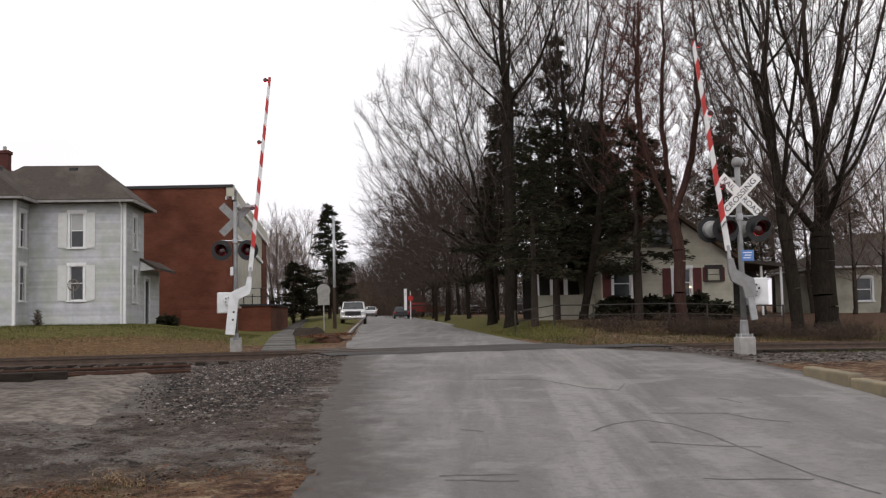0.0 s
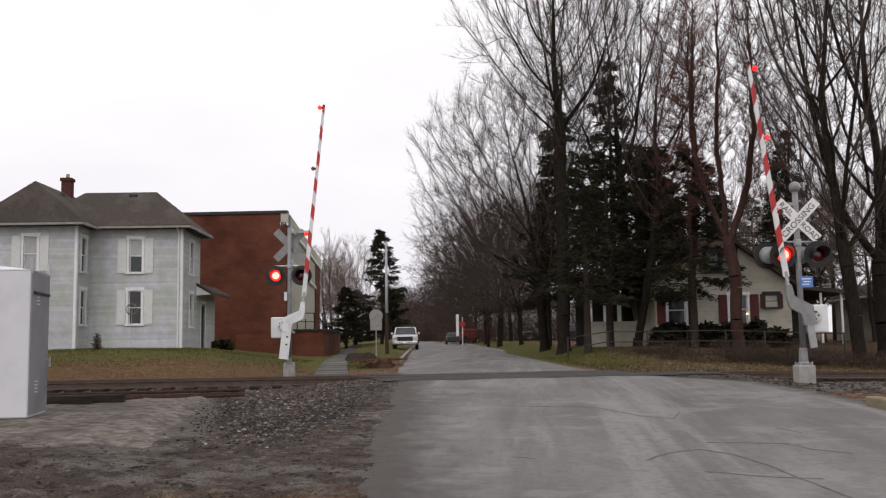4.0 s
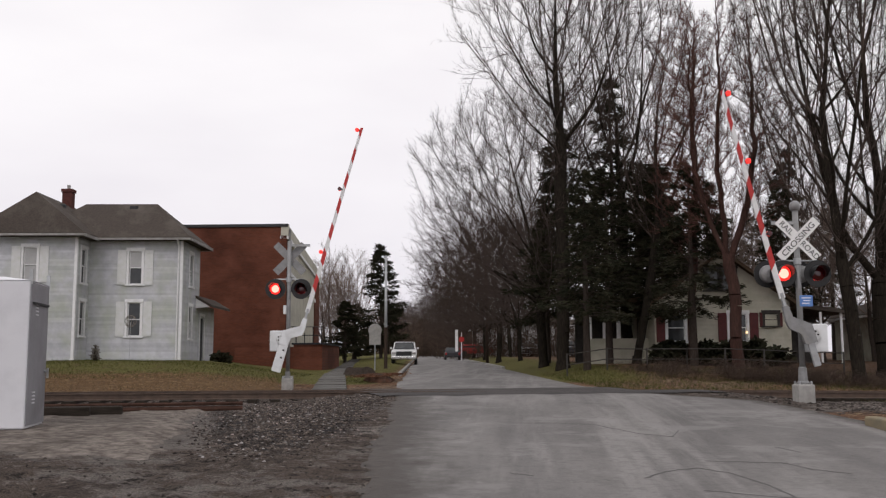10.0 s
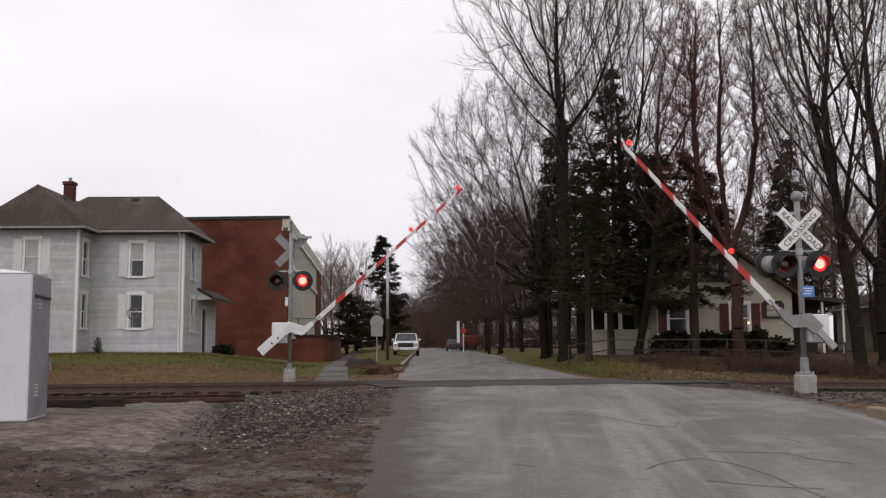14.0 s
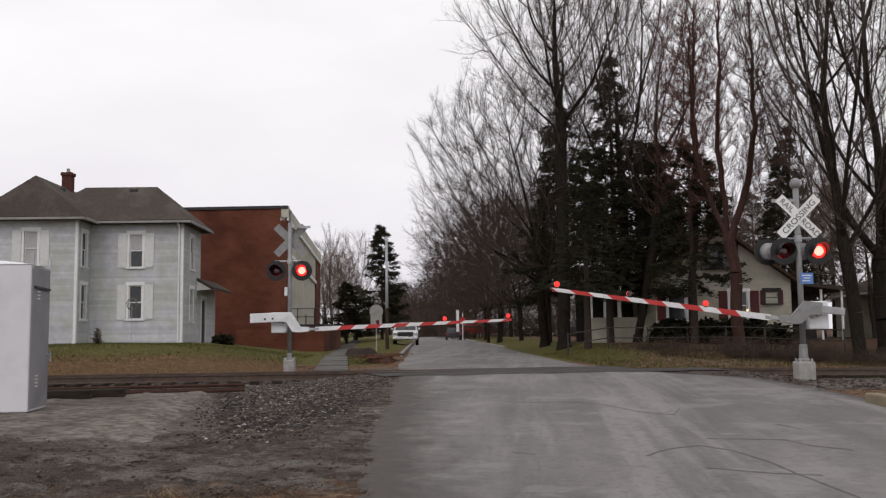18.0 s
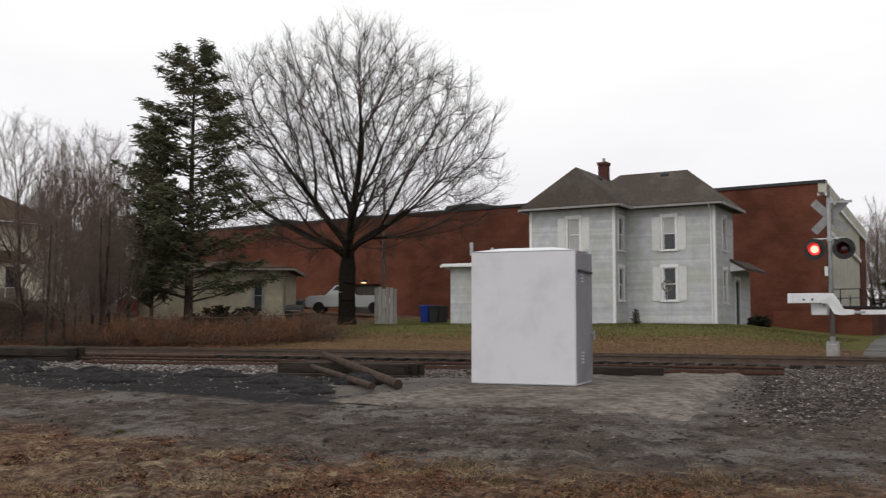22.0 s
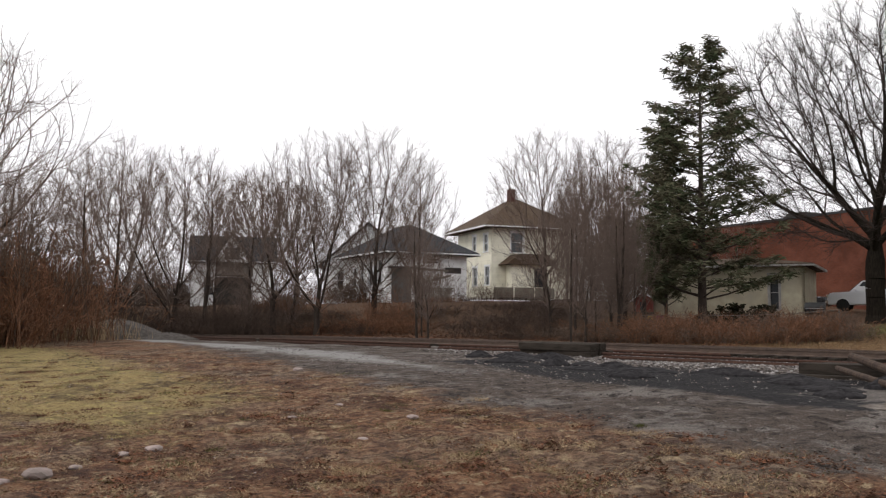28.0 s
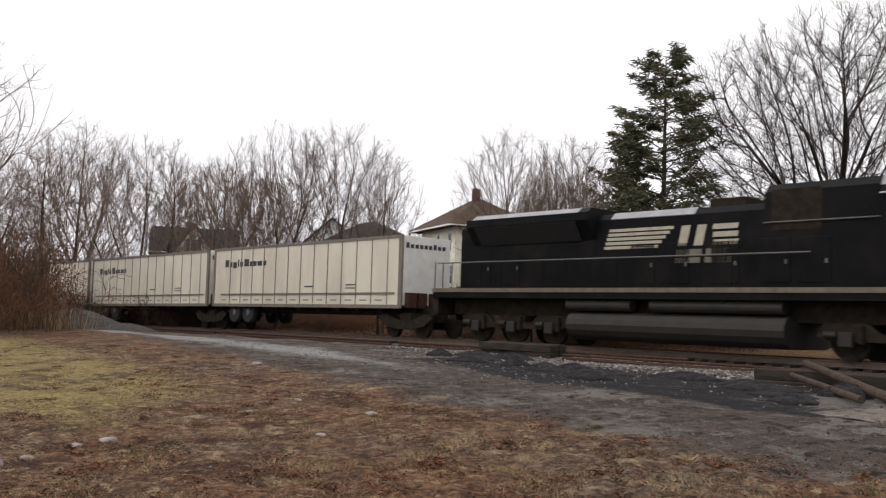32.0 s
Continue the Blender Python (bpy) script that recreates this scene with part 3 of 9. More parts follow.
    for name, v in (("lawn", lawn), ("straw", straw), ("gravel", gravel), ("cinder", cinder), ("pale", pale), ("woods", woods), ("pad", pad), ("dead", dead)):
        at = me.attributes.new(name, "FLOAT", "POINT")
        at.data.foreach_set("value", np.ascontiguousarray(v, dtype=np.float32).ravel())
    me.materials.append(zone_material())
    me.polygons.foreach_set("use_smooth", [True] * len(me.polygons))
    return tagged(new("ground", me), "brown winter ground with lawn, dirt and gravel", "ground", kind="structure")


def sheet(name, us, vs, place, mat, label, category, lift):
    """A strip of ground cover, laid lift above the ground."""
    verts, faces = [], []
    for u in us:
        for v in vs:
            x, y = place(u, v)
            verts.append((x, y, float(ground_z(x, y, False)) + lift))
    nv = len(vs)
    for a in range(len(us) - 1):
        for b in range(nv - 1):
            faces.append((a * nv + b, a * nv + b + 1, (a + 1) * nv + b + 1, (a + 1) * nv + b))
    me = bpy.data.meshes.new(name)
    me.from_pydata(verts, [], faces)
    me.materials.append(mat)
    me.polygons.foreach_set("use_smooth", [True] * len(me.polygons))
    return tagged(new(name, me), label, category, kind="structure")


def road_material():
    m = material("asphalt", (0.190, 0.179, 0.171), 0.80, color2=(0.118, 0.110, 0.106), scale=0.9, detail=9, dirt=(0.080, 0.075, 0.073), dirt_scale=0.5,
                 dirt_amount=0.5, bump=0.5, bump_scale=160, stretch=(1, 0.4, 1))
    nt = m.node_tree
    b = nt.nodes["Principled BSDF"]
    tc = nt.nodes.new("ShaderNodeTexCoord")

    def over(scale, sc, lo, hi, amount, tint, base, detail=6.0, zone=""):
        mp = nt.nodes.new("ShaderNodeMapping")
        mp.inputs["Scale"].default_value = scale
        mp.inputs["Rotation"].default_value = (0, 0, radians(-6.2))
        nt.links.new(tc.outputs["Object"], mp.inputs["Vector"])
        n = nt.nodes.new("ShaderNodeTexNoise")
        n.inputs["Scale"].default_value, n.inputs["Detail"].default_value, n.inputs["Roughness"].default_value = sc, detail, 0.65
        nt.links.new(mp.outputs["Vector"], n.inputs["Vector"])
        value = n.outputs["Fac"]
        if zone:
            a = nt.nodes.new("ShaderNodeAttribute")
            a.attribute_name = zone
            add = nt.nodes.new("ShaderNodeMath")
            nt.links.new(value, add.inputs[0])
            nt.links.new(a.outputs["Fac"], add.inputs[1])
            value = add.outputs[0]
        r = nt.nodes.new("ShaderNodeMapRange")
        r.inputs["From Min"].default_value, r.inputs["From Max"].default_value, r.inputs["To Max"].default_value = lo, hi, amount
        nt.links.new(value, r.inputs["Value"])
        x = nt.nodes.new("ShaderNodeMix")
        x.data_type = "RGBA"
        nt.links.new(r.outputs["Result"], x.inputs["Factor"])
        nt.links.new(base, x.inputs["A"])
        x.inputs["B"].default_value = (*tint, 1)
        return x.outputs["Result"]

    c = b.inputs["Base Color"].links[0].from_socket
    c = over((1.0, 0.035, 1), 1.6, 0.50, 0.62, 0.55, (0.25, 0.237, 0.228), c)
    c = over((1.0, 0.05, 1), 2.3, 0.52, 0.64, 0.6, (0.105, 0.098, 0.096), c)
    c = over((1, 1, 1), 3.5, 0.60, 0.68, 0.5, (0.085, 0.080, 0.079), c)
    c = over((1, 1, 1), 38.0, 0.55, 0.75, 0.55, (0.28, 0.268, 0.258), c, 3.0)
    c = over((1, 1, 1), 38.0, 0.25, 0.42, -0.0, (0.06, 0.056, 0.055), c, 3.0)
    c = over((1, 1, 1), 9.0, 0.50, 0.62, 0.4, (0.085, 0.080, 0.078), c, 6.0)
    c = over((1, 1, 1), 0.9, 0.54, 0.60, 0.45, (0.235, 0.225, 0.217), c, 7.0)
    c = over((1, 1, 1), 2.2, 0.72, 1.18, 0.95, (0.050, 0.042, 0.037), c, 8.0, "muddy")
    c = over((1, 1, 1), 30.0, 1.18, 1.42, 0.7, (0.088, 0.073, 0.063), c, 5.0, "muddy")
    c = over((1, 1, 1), 6.0, 1.30, 1.45, 0.8, (0.030, 0.024, 0.021), c, 7.0, "muddy")
    nt.links.new(c, b.inputs["Base Color"])
    return m


def road_place(u, v):
    p = ROAD_P + (u - 27) * ROAD_DIR
    n = Vector((ROAD_DIR.y, -ROAD_DIR.x))
    _, d = track_sd(p.x, p.y)
    right = 5.1 if d < -1.5 else ROAD_W
    if -1.5 > d > -5:
        right = ROAD_W + (5.1 - ROAD_W) * (-1.5 - d) / 3.5
    x = -(ROAD_W if d > 3 else ROAD_W - 0.2) + v * (right + ROAD_W)
    # broken, crumbling edges
    if v < 0.01:
        x += 0.10 * math.sin(u * 0.9) + 0.08 * math.sin(u * 3.3 + 1) + 0.06 * math.sin(u * 8.1) + 0.05 * math.sin(u * 13.7)
    q = p + x * n
    return q.x, q.y


build_ground()
ASPHALT = road_material()
road_steps = [-10, -6, -3] + [0.25 * k for k in range(0, 120)] + [30 + 2.0 * k for k in range(0, 40)] + [115 + 15 * k for k in range(20)]
road = sheet("road", road_steps, [k / 24 for k in range(25)], road_place, ASPHALT, "worn grey asphalt road with cracks and patches", "road", 0.02)
for k in range(0, len(road.data.vertices), 25):
    road.data.vertices[k].co.z -= 0.035
mud = road.data.attributes.new("muddy", "FLOAT", "POINT")
mud.data.foreach_set("value", [max(0.0, 0.95 - 4.8 * (k % 25) / 24, 0.75 - 9.0 * (1 - (k % 25) / 24)) * (1.0 if road_steps[k // 25] < 27 else 0.3) for k in range(len(road.data.vertices))])


# ---- the railway line: rails and ties ----
def build_track():
    th = thing("railway_track", pose(0, 0, 0), "rusty single railway track on grey stone ballast", "railway track", kind="structure")
    prof = [(-0.07, 0), (0.07, 0), (0.07, 0.012), (0.012, 0.03), (0.012, 0.125), (0.036, 0.135), (0.036, 0.17), (-0.036, 0.17), (-0.036, 0.135), (-0.012, 0.125), (-0.012, 0.03), (-0.07, 0.012)]
    cuts = [-60 + 3 * k for k in range(54)]
    for side in (-0.7535, 0.7535):
        bm = B()
        rows = []
        for s in cuts:
            rows.append([bm.verts.new((*track_xy(s, side + a), rail_z(s) - 0.17 + b)) for a, b in prof])
        n = len(prof)
        for p, q in zip(rows, rows[1:]):
            for k in range(n):
                bm.faces.new((p[k], p[(k + 1) % n], q[(k + 1) % n], q[k]))
        part("rail", bm, "rail_steel", th)
    bm = B()
    box(bm, -0.115, 0.115, -1.3, 1.3, -0.18, 0, 0.01)
    first = part("tie", bm, "tie_wood", th)
    ang = math.degrees(math.atan2(TRACK_U.y, TRACK_U.x))
    rnd = random.Random(3)
    k = 0
    for i in range(-40, 96):
        s = i * 0.53
        rs = road_side(*track_xy(s, 0))
        if -3.2 < rs < 5.4:
            continue
        m = pose(*track_xy(s + rnd.uniform(-0.04, 0.04), rnd.uniform(-0.05, 0.05)), rail_z(s) - 0.172, 0, 0, ang + rnd.uniform(-1.5, 1.5))
        if k == 0:
            first.matrix_basis = m
        else:
            shared("tie", first.data, th, m)
        k += 1
    return th


build_track()


# ---- trees ----
def branch_mesh(name, segs, mat, parent, sides=4):
    """All branches in one mesh: segs are rows of start, end, radius at start and at end."""
    a = np.array([s[0] for s in segs], float)
    b = np.array([s[1] for s in segs], float)
    r0 = np.array([s[2] for s in segs])[:, None]
    r1 = np.array([s[3] for s in segs])[:, None]
    w = b - a
    w /= np.maximum(np.linalg.norm(w, axis=1, keepdims=True), 1e-9)
    ref = np.where(np.abs(w[:, 2:3]) > 0.9, np.array([[1.0, 0, 0]]), np.array([[0, 0, 1.0]]))
    u = np.cross(w, ref)
    u /= np.linalg.norm(u, axis=1, keepdims=True)
    v = np.cross(w, u)
    n = len(segs)
    verts = np.zeros((n, 2, sides, 3))
    for k in range(sides):
        t = 2 * math.pi * k / sides
        o = math.cos(t) * u + math.sin(t) * v
        verts[:, 0, k] = a + r0 * o
        verts[:, 1, k] = b + r1 * o
    base = (np.arange(n) * 2 * sides)[:, None]
    faces = []
    for k in range(sides):
        q = (k + 1) % sides
        faces.append(np.concatenate([base + k, base + q, base + sides + q, base + sides + k], 1))
    faces = np.stack(faces, 1).reshape(-1, 4)
    me = bpy.data.meshes.new(name)
    me.vertices.add(n * 2 * sides)
    me.vertices.foreach_set("co", verts.ravel())
    me.loops.add(faces.size)
    me.loops.foreach_set("vertex_index", faces.ravel().astype(np.int32))
    me.polygons.add(len(faces))
    me.polygons.foreach_set("loop_start", np.arange(len(faces), dtype=np.int32) * 4)
    me.polygons.foreach_set("use_smooth", np.ones(len(faces), dtype=bool))
    me.update()
    me.validate()
    me.materials.append(M[mat])
    ob = new(name, me)
    ob.parent = parent
    return ob


def grow(rnd, p, w, length, r, level, top, out, spec):
    """One limb in bent steps with side shoots; out collects the steps by level."""
    steps = spec["steps"][min(level, len(spec["steps"]) - 1)]
    p, w = Vector(p), Vector(w).normalized()
    pts = [(p.copy(), w.copy(), r)]
    for i in range(steps):
        bend = spec["bend"][min(level, len(spec["bend"]) - 1)]
        w = (w + Vector((rnd.gauss(0, bend), rnd.gauss(0, bend), rnd.gauss(0, bend) + spec["lift"][min(level, len(spec["lift"]) - 1)]))).normalized()
        q = p + w * (length / steps)
        f = (i + 1) / steps
        r2 = r * (1 - (1 - spec["taper"]) * f) if level else r * (1 - spec["bole"] * f)
        out[level].append((p[:], q[:], pts[-1][2], max(r2, spec["thin"])))
        p = q
        pts.append((p.copy(), w.copy(), max(r2, spec["thin"])))
    if level >= top:
        return
    n = spec["kids"][level]
    start = spec["bare"][level]
    for k in range(n):
        f = start + (1 - start) * (k + rnd.random()) / n
        i = min(int(f * steps), steps - 1)
        g = f * steps - i
        a, b = pts[i], pts[i + 1]
        at = a[0].lerp(b[0], g)
        rad = a[2] + (b[2] - a[2]) * g
        ax = a[1].orthogonal().normalized()
        ax.rotate(Matrix.Rotation(2.4 * k + rnd.uniform(-0.5, 0.5) if level == 0 else rnd.uniform(0, 2 * math.pi), 3, a[1]))
        ang = radians(rnd.uniform(*spec["angle"][level]))
        dirn = (a[1] * math.cos(ang) + ax * math.sin(ang)).normalized()
        ln = length * rnd.uniform(*spec["ratio"][level]) * (1.15 - spec["cone"][level] * f)
        grow(rnd, at, dirn, ln, max(min(rad * spec["slim"], ln * spec["limb"]), spec["thin"]), level + 1, top, out, spec)


BARE = dict(limb=0.0125, bole=0.8, steps=[9, 7, 5, 3, 2], bend=[0.06, 0.13, 0.17, 0.2, 0.2], lift=[0.03, 0.10, 0.06, 0.05, 0.03], taper=0.3, thin=0.008, slim=0.62,
            kids=[11, 9, 7, 5], bare=[0.30, 0.2, 0.15, 0.15], angle=[(28, 62), (25, 60), (25, 60), (25, 55)],
            ratio=[(0.40, 0.62), (0.4, 0.62), (0.4, 0.65), (0.45, 0.7)], cone=[0.45, 0.4, 0.3, 0.3])


def crown_points(rnd, n, env, lean):
    """Points through a crown: env gives (height, radius) pairs; more of them near its skin."""
    z0, z1 = env[0][0], env[-1][0]
    hs, rr = [e[0] for e in env], [e[1] for e in env]
    big = max(rr)
    pts = np.zeros((0, 3))
    while len(pts) < n:
        z = rnd.uniform(z0, z1, n * 2)
        r = np.interp(z, hs, rr)
        keep = rnd.uniform(0, 1, n * 2) < (r / big) ** 1.5
        z, r = z[keep], r[keep]
        a = rnd.uniform(0, 2 * np.pi, len(z))
        q = r * rnd.uniform(0.0, 1, len(z)) ** 0.42
        f = (z - z0) / max(z1 - z0, 0.01)
        lump = 1 + 0.13 * np.sin(3 * a + 4 * f) + 0.10 * np.sin(5 * a - 7 * f + 1)
        pts = np.concatenate([pts, np.stack([q * lump * np.cos(a) + lean[0] * z, q * lump * np.sin(a) + lean[1] * z, z + rnd.normal(0, 0.15, len(z))], -1)])
    return pts[:n]


def colonise(rnd, stem, root, pts, step, kill, reach, lift, wander, stiff=1.0):
    """Grow a skeleton from the stem's nodes towards the points; returns nodes and parents."""
    nodes = [np.array(p, float) for p in stem]
    parent = list(root)
    alive = np.ones(len(pts), bool)
    best = np.full(len(pts), 1e9)
    near = np.zeros(len(pts), int)
    fresh = list(range(len(nodes)))
    made, stuck = {}, {}
    hub = np.array([pts[:, 0].mean(), pts[:, 1].mean(), pts[:, 2].min() - 1.0])
    for _ in range(170):
        arr = np.array([nodes[i] for i in fresh])
        d = np.linalg.norm(pts[:, None] - arr[None], axis=2)
        k = d.argmin(1)
        dm = d[np.arange(len(pts)), k]
        better = dm < best
        best[better] = dm[better]
        near[better] = np.array(fresh)[k[better]]
        alive &= best > kill
        use = alive & (best < reach)
        if not use.any():
            break
        fresh = []
        ids = near[use]
        way = pts[use] - np.array([nodes[i] for i in ids])
        way /= np.linalg.norm(way, axis=1, keepdims=True)
        order = np.argsort(ids, kind="stable")
        ids, way = ids[order], way[order]
        heads, starts = np.unique(ids, return_index=True)
        sums = np.add.reduceat(way, starts, axis=0)
        for i, w in zip(heads, sums):
            back = nodes[i] - nodes[parent[i]] if parent[i] >= 0 else np.array([0, 0, 1.0])
            out = nodes[i] - hub
            w = w / max(np.linalg.norm(w), 1e-6) + stiff * back / max(np.linalg.norm(back), 1e-6) + 0.45 * out / max(np.linalg.norm(out), 1.0) + rnd.normal(0, wander, 3) + np.array([0, 0, lift])
            p = nodes[i] + step * w / np.linalg.norm(w)
            kin = made.setdefault(i, [])
            if len(kin) >= 3 or (parent[i] >= 0 and np.dot(p - nodes[i], back) < 0.25 * step * np.linalg.norm(back)) or any(np.linalg.norm(p - q) < 0.35 * step for q in kin):
                stuck[i] = stuck.get(i, 0) + 1
                if stuck[i] > 2:
                    alive[use.nonzero()[0][order][ids == i]] = False
                continue
            kin.append(p)
            nodes.append(p)
            parent.append(i)
            fresh.append(len(nodes) - 1)
        if not fresh:
            break
    return np.array(nodes), np.array(parent)


def shaped_tree(seed, label, stem_top, radius, env, count=1500, step=0.38, kill=0.62, reach=6.0, lean=(0, 0), lift=0.10, wander=0.16, tip=0.008, power=2.35, bark="bark", twig="twig",
                shoots=2, shoot=0.55, shoot_lift=0.25, name="tree", crook=0.03, limit=0.05, fine=0.0062, stems=()):
    """A bare tree whose limbs fill a crown of a given outline, with short shoots on the thin wood."""
    rnd = np.random.RandomState(seed)
    n0 = max(3, int(stem_top / 0.45))
    stem = [np.array([0, 0, -0.2])]
    off = np.zeros(2)
    for i in range(1, n0 + 1):
        off = off + rnd.normal(0, crook, 2)
        z = stem_top * i / n0
        stem.append(np.array([off[0] + lean[0] * z, off[1] + lean[1] * z, z]))
    root = [-1] + list(range(len(stem) - 1))
    pts = [] if stems else [crown_points(rnd, count, env, lean)]
    fork = len(stem) - 1
    for sx, sy, top in stems:
        at, off = fork, np.zeros(2)
        m = max(3, int((top - stem_top) / 0.45))
        for i in range(1, m + 1):
            z = stem_top + (top - stem_top) * i / m
            off = off + rnd.normal(0, crook, 2)
            root.append(at)
            at = len(stem)
            bow = math.sin(min(1.0, 2.2 * i / m) * math.pi / 2)
            stem.append(np.array([stem[fork][0] + off[0] + sx * bow, stem[fork][1] + off[1] + sy * bow, z]))
        pts.append(crown_points(rnd, count, [(z * top / env[-1][0], q) for z, q in env], (0, 0)) + np.array([sx, sy, 0]))
    pts = np.concatenate(pts)
    nodes, parent = colonise(rnd, stem, root, pts, step, kill, reach, lift, wander)
    n = len(nodes)
    kids = np.bincount(parent[1:], minlength=n)
    load = np.ones(n)
    for i in range(n - 1, 0, -1):
        load[parent[i]] += load[i]
    main = np.full(n, -1)
    for i in range(1, n):
        if main[parent[i]] < 0 or load[i] > load[main[parent[i]]]:
            main[parent[i]] = i
    free = np.nonzero((np.arange(n) >= len(stem)) & (main >= 0))[0]
    for _ in range(5):
        nodes[free] = 0.4 * nodes[free] + 0.3 * (nodes[parent[free]] + nodes[main[free]])
    acc = np.zeros(n)
    for i in range(n - 1, 0, -1):
        if acc[i] == 0:
            acc[i] = tip ** power
        acc[parent[i]] += acc[i]
    acc[0] = max(acc[0], tip ** power)
    r = acc ** (1 / power)
    r = r * np.minimum(1.0, radius / r[0]) if r[0] > radius else r * (1 + (radius / r[0] - 1) * np.clip(r / r[0], 0, 1))
    r = np.maximum(r, tip * 0.8)
    thick, thin = [], []
    for i in range(1, n):
        p = parent[i]
        seg = (nodes[p], nodes[i], r[p] if i < len(stem) else min(r[p], r[i] * 1.4), r[i])
        (thick if r[i] > limit or i < len(stem) else thin).append(seg)
    thick.insert(0, ((0, 0, -0.25), (0, 0, 0.45), radius * 1.45, radius * 1.02))
    hub = np.array([pts[:, 0].mean(), pts[:, 1].mean(), pts[:, 2].min() - 1.0])
    small = np.nonzero((r < tip * 3.6) & (np.arange(n) >= len(stem)))[0]
    for i in small:
        w0 = nodes[i] - nodes[parent[i]]
        w0 = w0 / max(np.linalg.norm(w0), 1e-6)
        for _ in range(shoots + (kids[i] == 0)):
            away_ = nodes[i] - hub
            w = w0 + 0.8 * away_ / np.linalg.norm(away_) + rnd.normal(0, 0.45, 3) + np.array([0, 0, shoot_lift])
            w /= np.linalg.norm(w)
            ln = shoot * rnd.uniform(0.5, 1.2)
            a, rr = nodes[i], fine
            for q in range(2):
                b = a + w * ln * 0.5
                thin.append((a, b, rr, rr * 0.8))
                for hand in range(shoots - 1 if q else shoots):
                    c = w + rnd.normal(0, 0.6, 3) + np.array([0, 0, shoot_lift])
                    c = b + c / np.linalg.norm(c) * ln * rnd.uniform(0.25, 0.6)
                    thin.append((b, c, rr * 0.7, rr * 0.5))
                a, rr = b, rr * 0.8
                w = w + rnd.normal(0, 0.2, 3) + np.array([0, 0, shoot_lift * 0.6])
                w /= np.linalg.norm(w)
    th = thing(name, pose(0, 0, 0), label, "tree", "bare trees")
    branch_mesh("trunk", thick, bark, th, 7)
    branch_mesh("crown", thin, twig, th, 3)
    return th


def needle_clumps(rnd, spots, size, count, slim=0.26):
    """Sprays of thin needle blades round each spot."""
    verts, faces = [], []
    for (x, y, z), (dx, dy, dz), k in spots:
        for _ in range(count):
            a, e = rnd.uniform(0, 2 * math.pi), rnd.uniform(-0.9, 0.5)
            ln = size * k * rnd.uniform(0.6, 1.3)
            w = Vector((math.cos(a) * math.cos(e) + dx, math.sin(a) * math.cos(e) + dy, math.sin(e) * 0.6 + dz)).normalized() * ln
            n = w.orthogonal().normalized() * ln * slim
            n.rotate(Matrix.Rotation(rnd.uniform(0, 3.1), 3, w.normalized()))
            o = Vector((x, y, z)) + Vector((rnd.gauss(0, 1), rnd.gauss(0, 1), rnd.gauss(0, 0.6))) * size * k * 0.35
            i = len(verts)
            verts += [tuple(o - n * 0.4), tuple(o + n * 0.4), tuple(o + w * 0.6 + n), tuple(o + w), tuple(o + w * 0.6 - n)]
            faces.append((i, i + 1, i + 2, i + 3, i + 4))
    return verts, faces


def conifer(seed, height, radius, spread, label, droop=-0.25, first=0.12, whorls=26, mat="needle", clump=0.55, density=5, ragged=0.3, name="conifer", limbs=6, tip=0.12, power=0.8, slim=0.16, side=False):
    rnd = random.Random(seed)
    th = thing(name, pose(0, 0, 0), label, "conifer", "conifers")
    segs, spots = [], []
    nst = 12
    for i in range(nst):
        a, b = i / nst, (i + 1) / nst
        segs.append(((0, 0, height * a - 0.2 * (i == 0)), (0, 0, height * b), radius * (1.0 - 0.93 * a), radius * (1.0 - 0.93 * b)))
    for k in range(whorls):
        f = first + (0.985 - first) * k / (whorls - 1)
        shape = (1 - f) ** power * (1 - tip) + tip * (1 - f * 0.9)
        for j in range(limbs):
            if rnd.random() < ragged * 0.35:
                continue
            a = rnd.uniform(0, 2 * math.pi)
            ln = spread * shape * rnd.uniform(1 - ragged, 1.05)
            z = height * f + rnd.uniform(-0.5, 0.5) * height / whorls
            p = Vector((0, 0, z))
            w = Vector((math.cos(a), math.sin(a), 0.25))
            n = max(3, int(ln / 0.55))
            r = max(0.012, ln * 0.012)
            for i in range(n):
                w = (w + Vector((rnd.gauss(0, 0.07), rnd.gauss(0, 0.07), droop / n + rnd.gauss(0, 0.05)))).normalized()
                q = p + w * (ln / n)
                segs.append((p[:], q[:], r * (1 - 0.7 * i / n), r * (1 - 0.7 * (i + 1) / n)))
                if i >= n * 0.2:
                    spots.append((q[:], (w.x * 0.8, w.y * 0.8, w.z * 0.5), 0.55 + 0.6 * (1 - i / n) if ln > 1 else 0.6))
                    if side:
                        for hand in (-1, 1):
                            if rnd.random() < 0.75:
                                u = Vector((-w.y, w.x, 0)) * hand * ln * rnd.uniform(0.10, 0.26) * (1.15 - i / n) + Vector((w.x, w.y, 0)) * 0.2
                                e = q + u + Vector((0, 0, rnd.uniform(-0.12, 0.10) + droop * 0.2))
                                segs.append((q[:], e[:], 0.012, 0.007))
                                spots.append((e[:], (u.x * 0.6, u.y * 0.6, 0.0), 0.75))
                p = q
    branch_mesh("trunk", segs, "bark", th, 5)
    v, f = needle_clumps(rnd, spots, clump, density, slim)
    me = bpy.data.meshes.new("crown")
    me.from_pydata(v, [], f)
    me.materials.append(M[mat])
    ob = new("crown", me)
    ob.parent = th
    return th


def plant(th, x, y, turn=0.0, sink=0.05):
    th.matrix_basis = pose(x, y, float(ground_z(x, y)) - sink, 0, 0, turn)
    return th

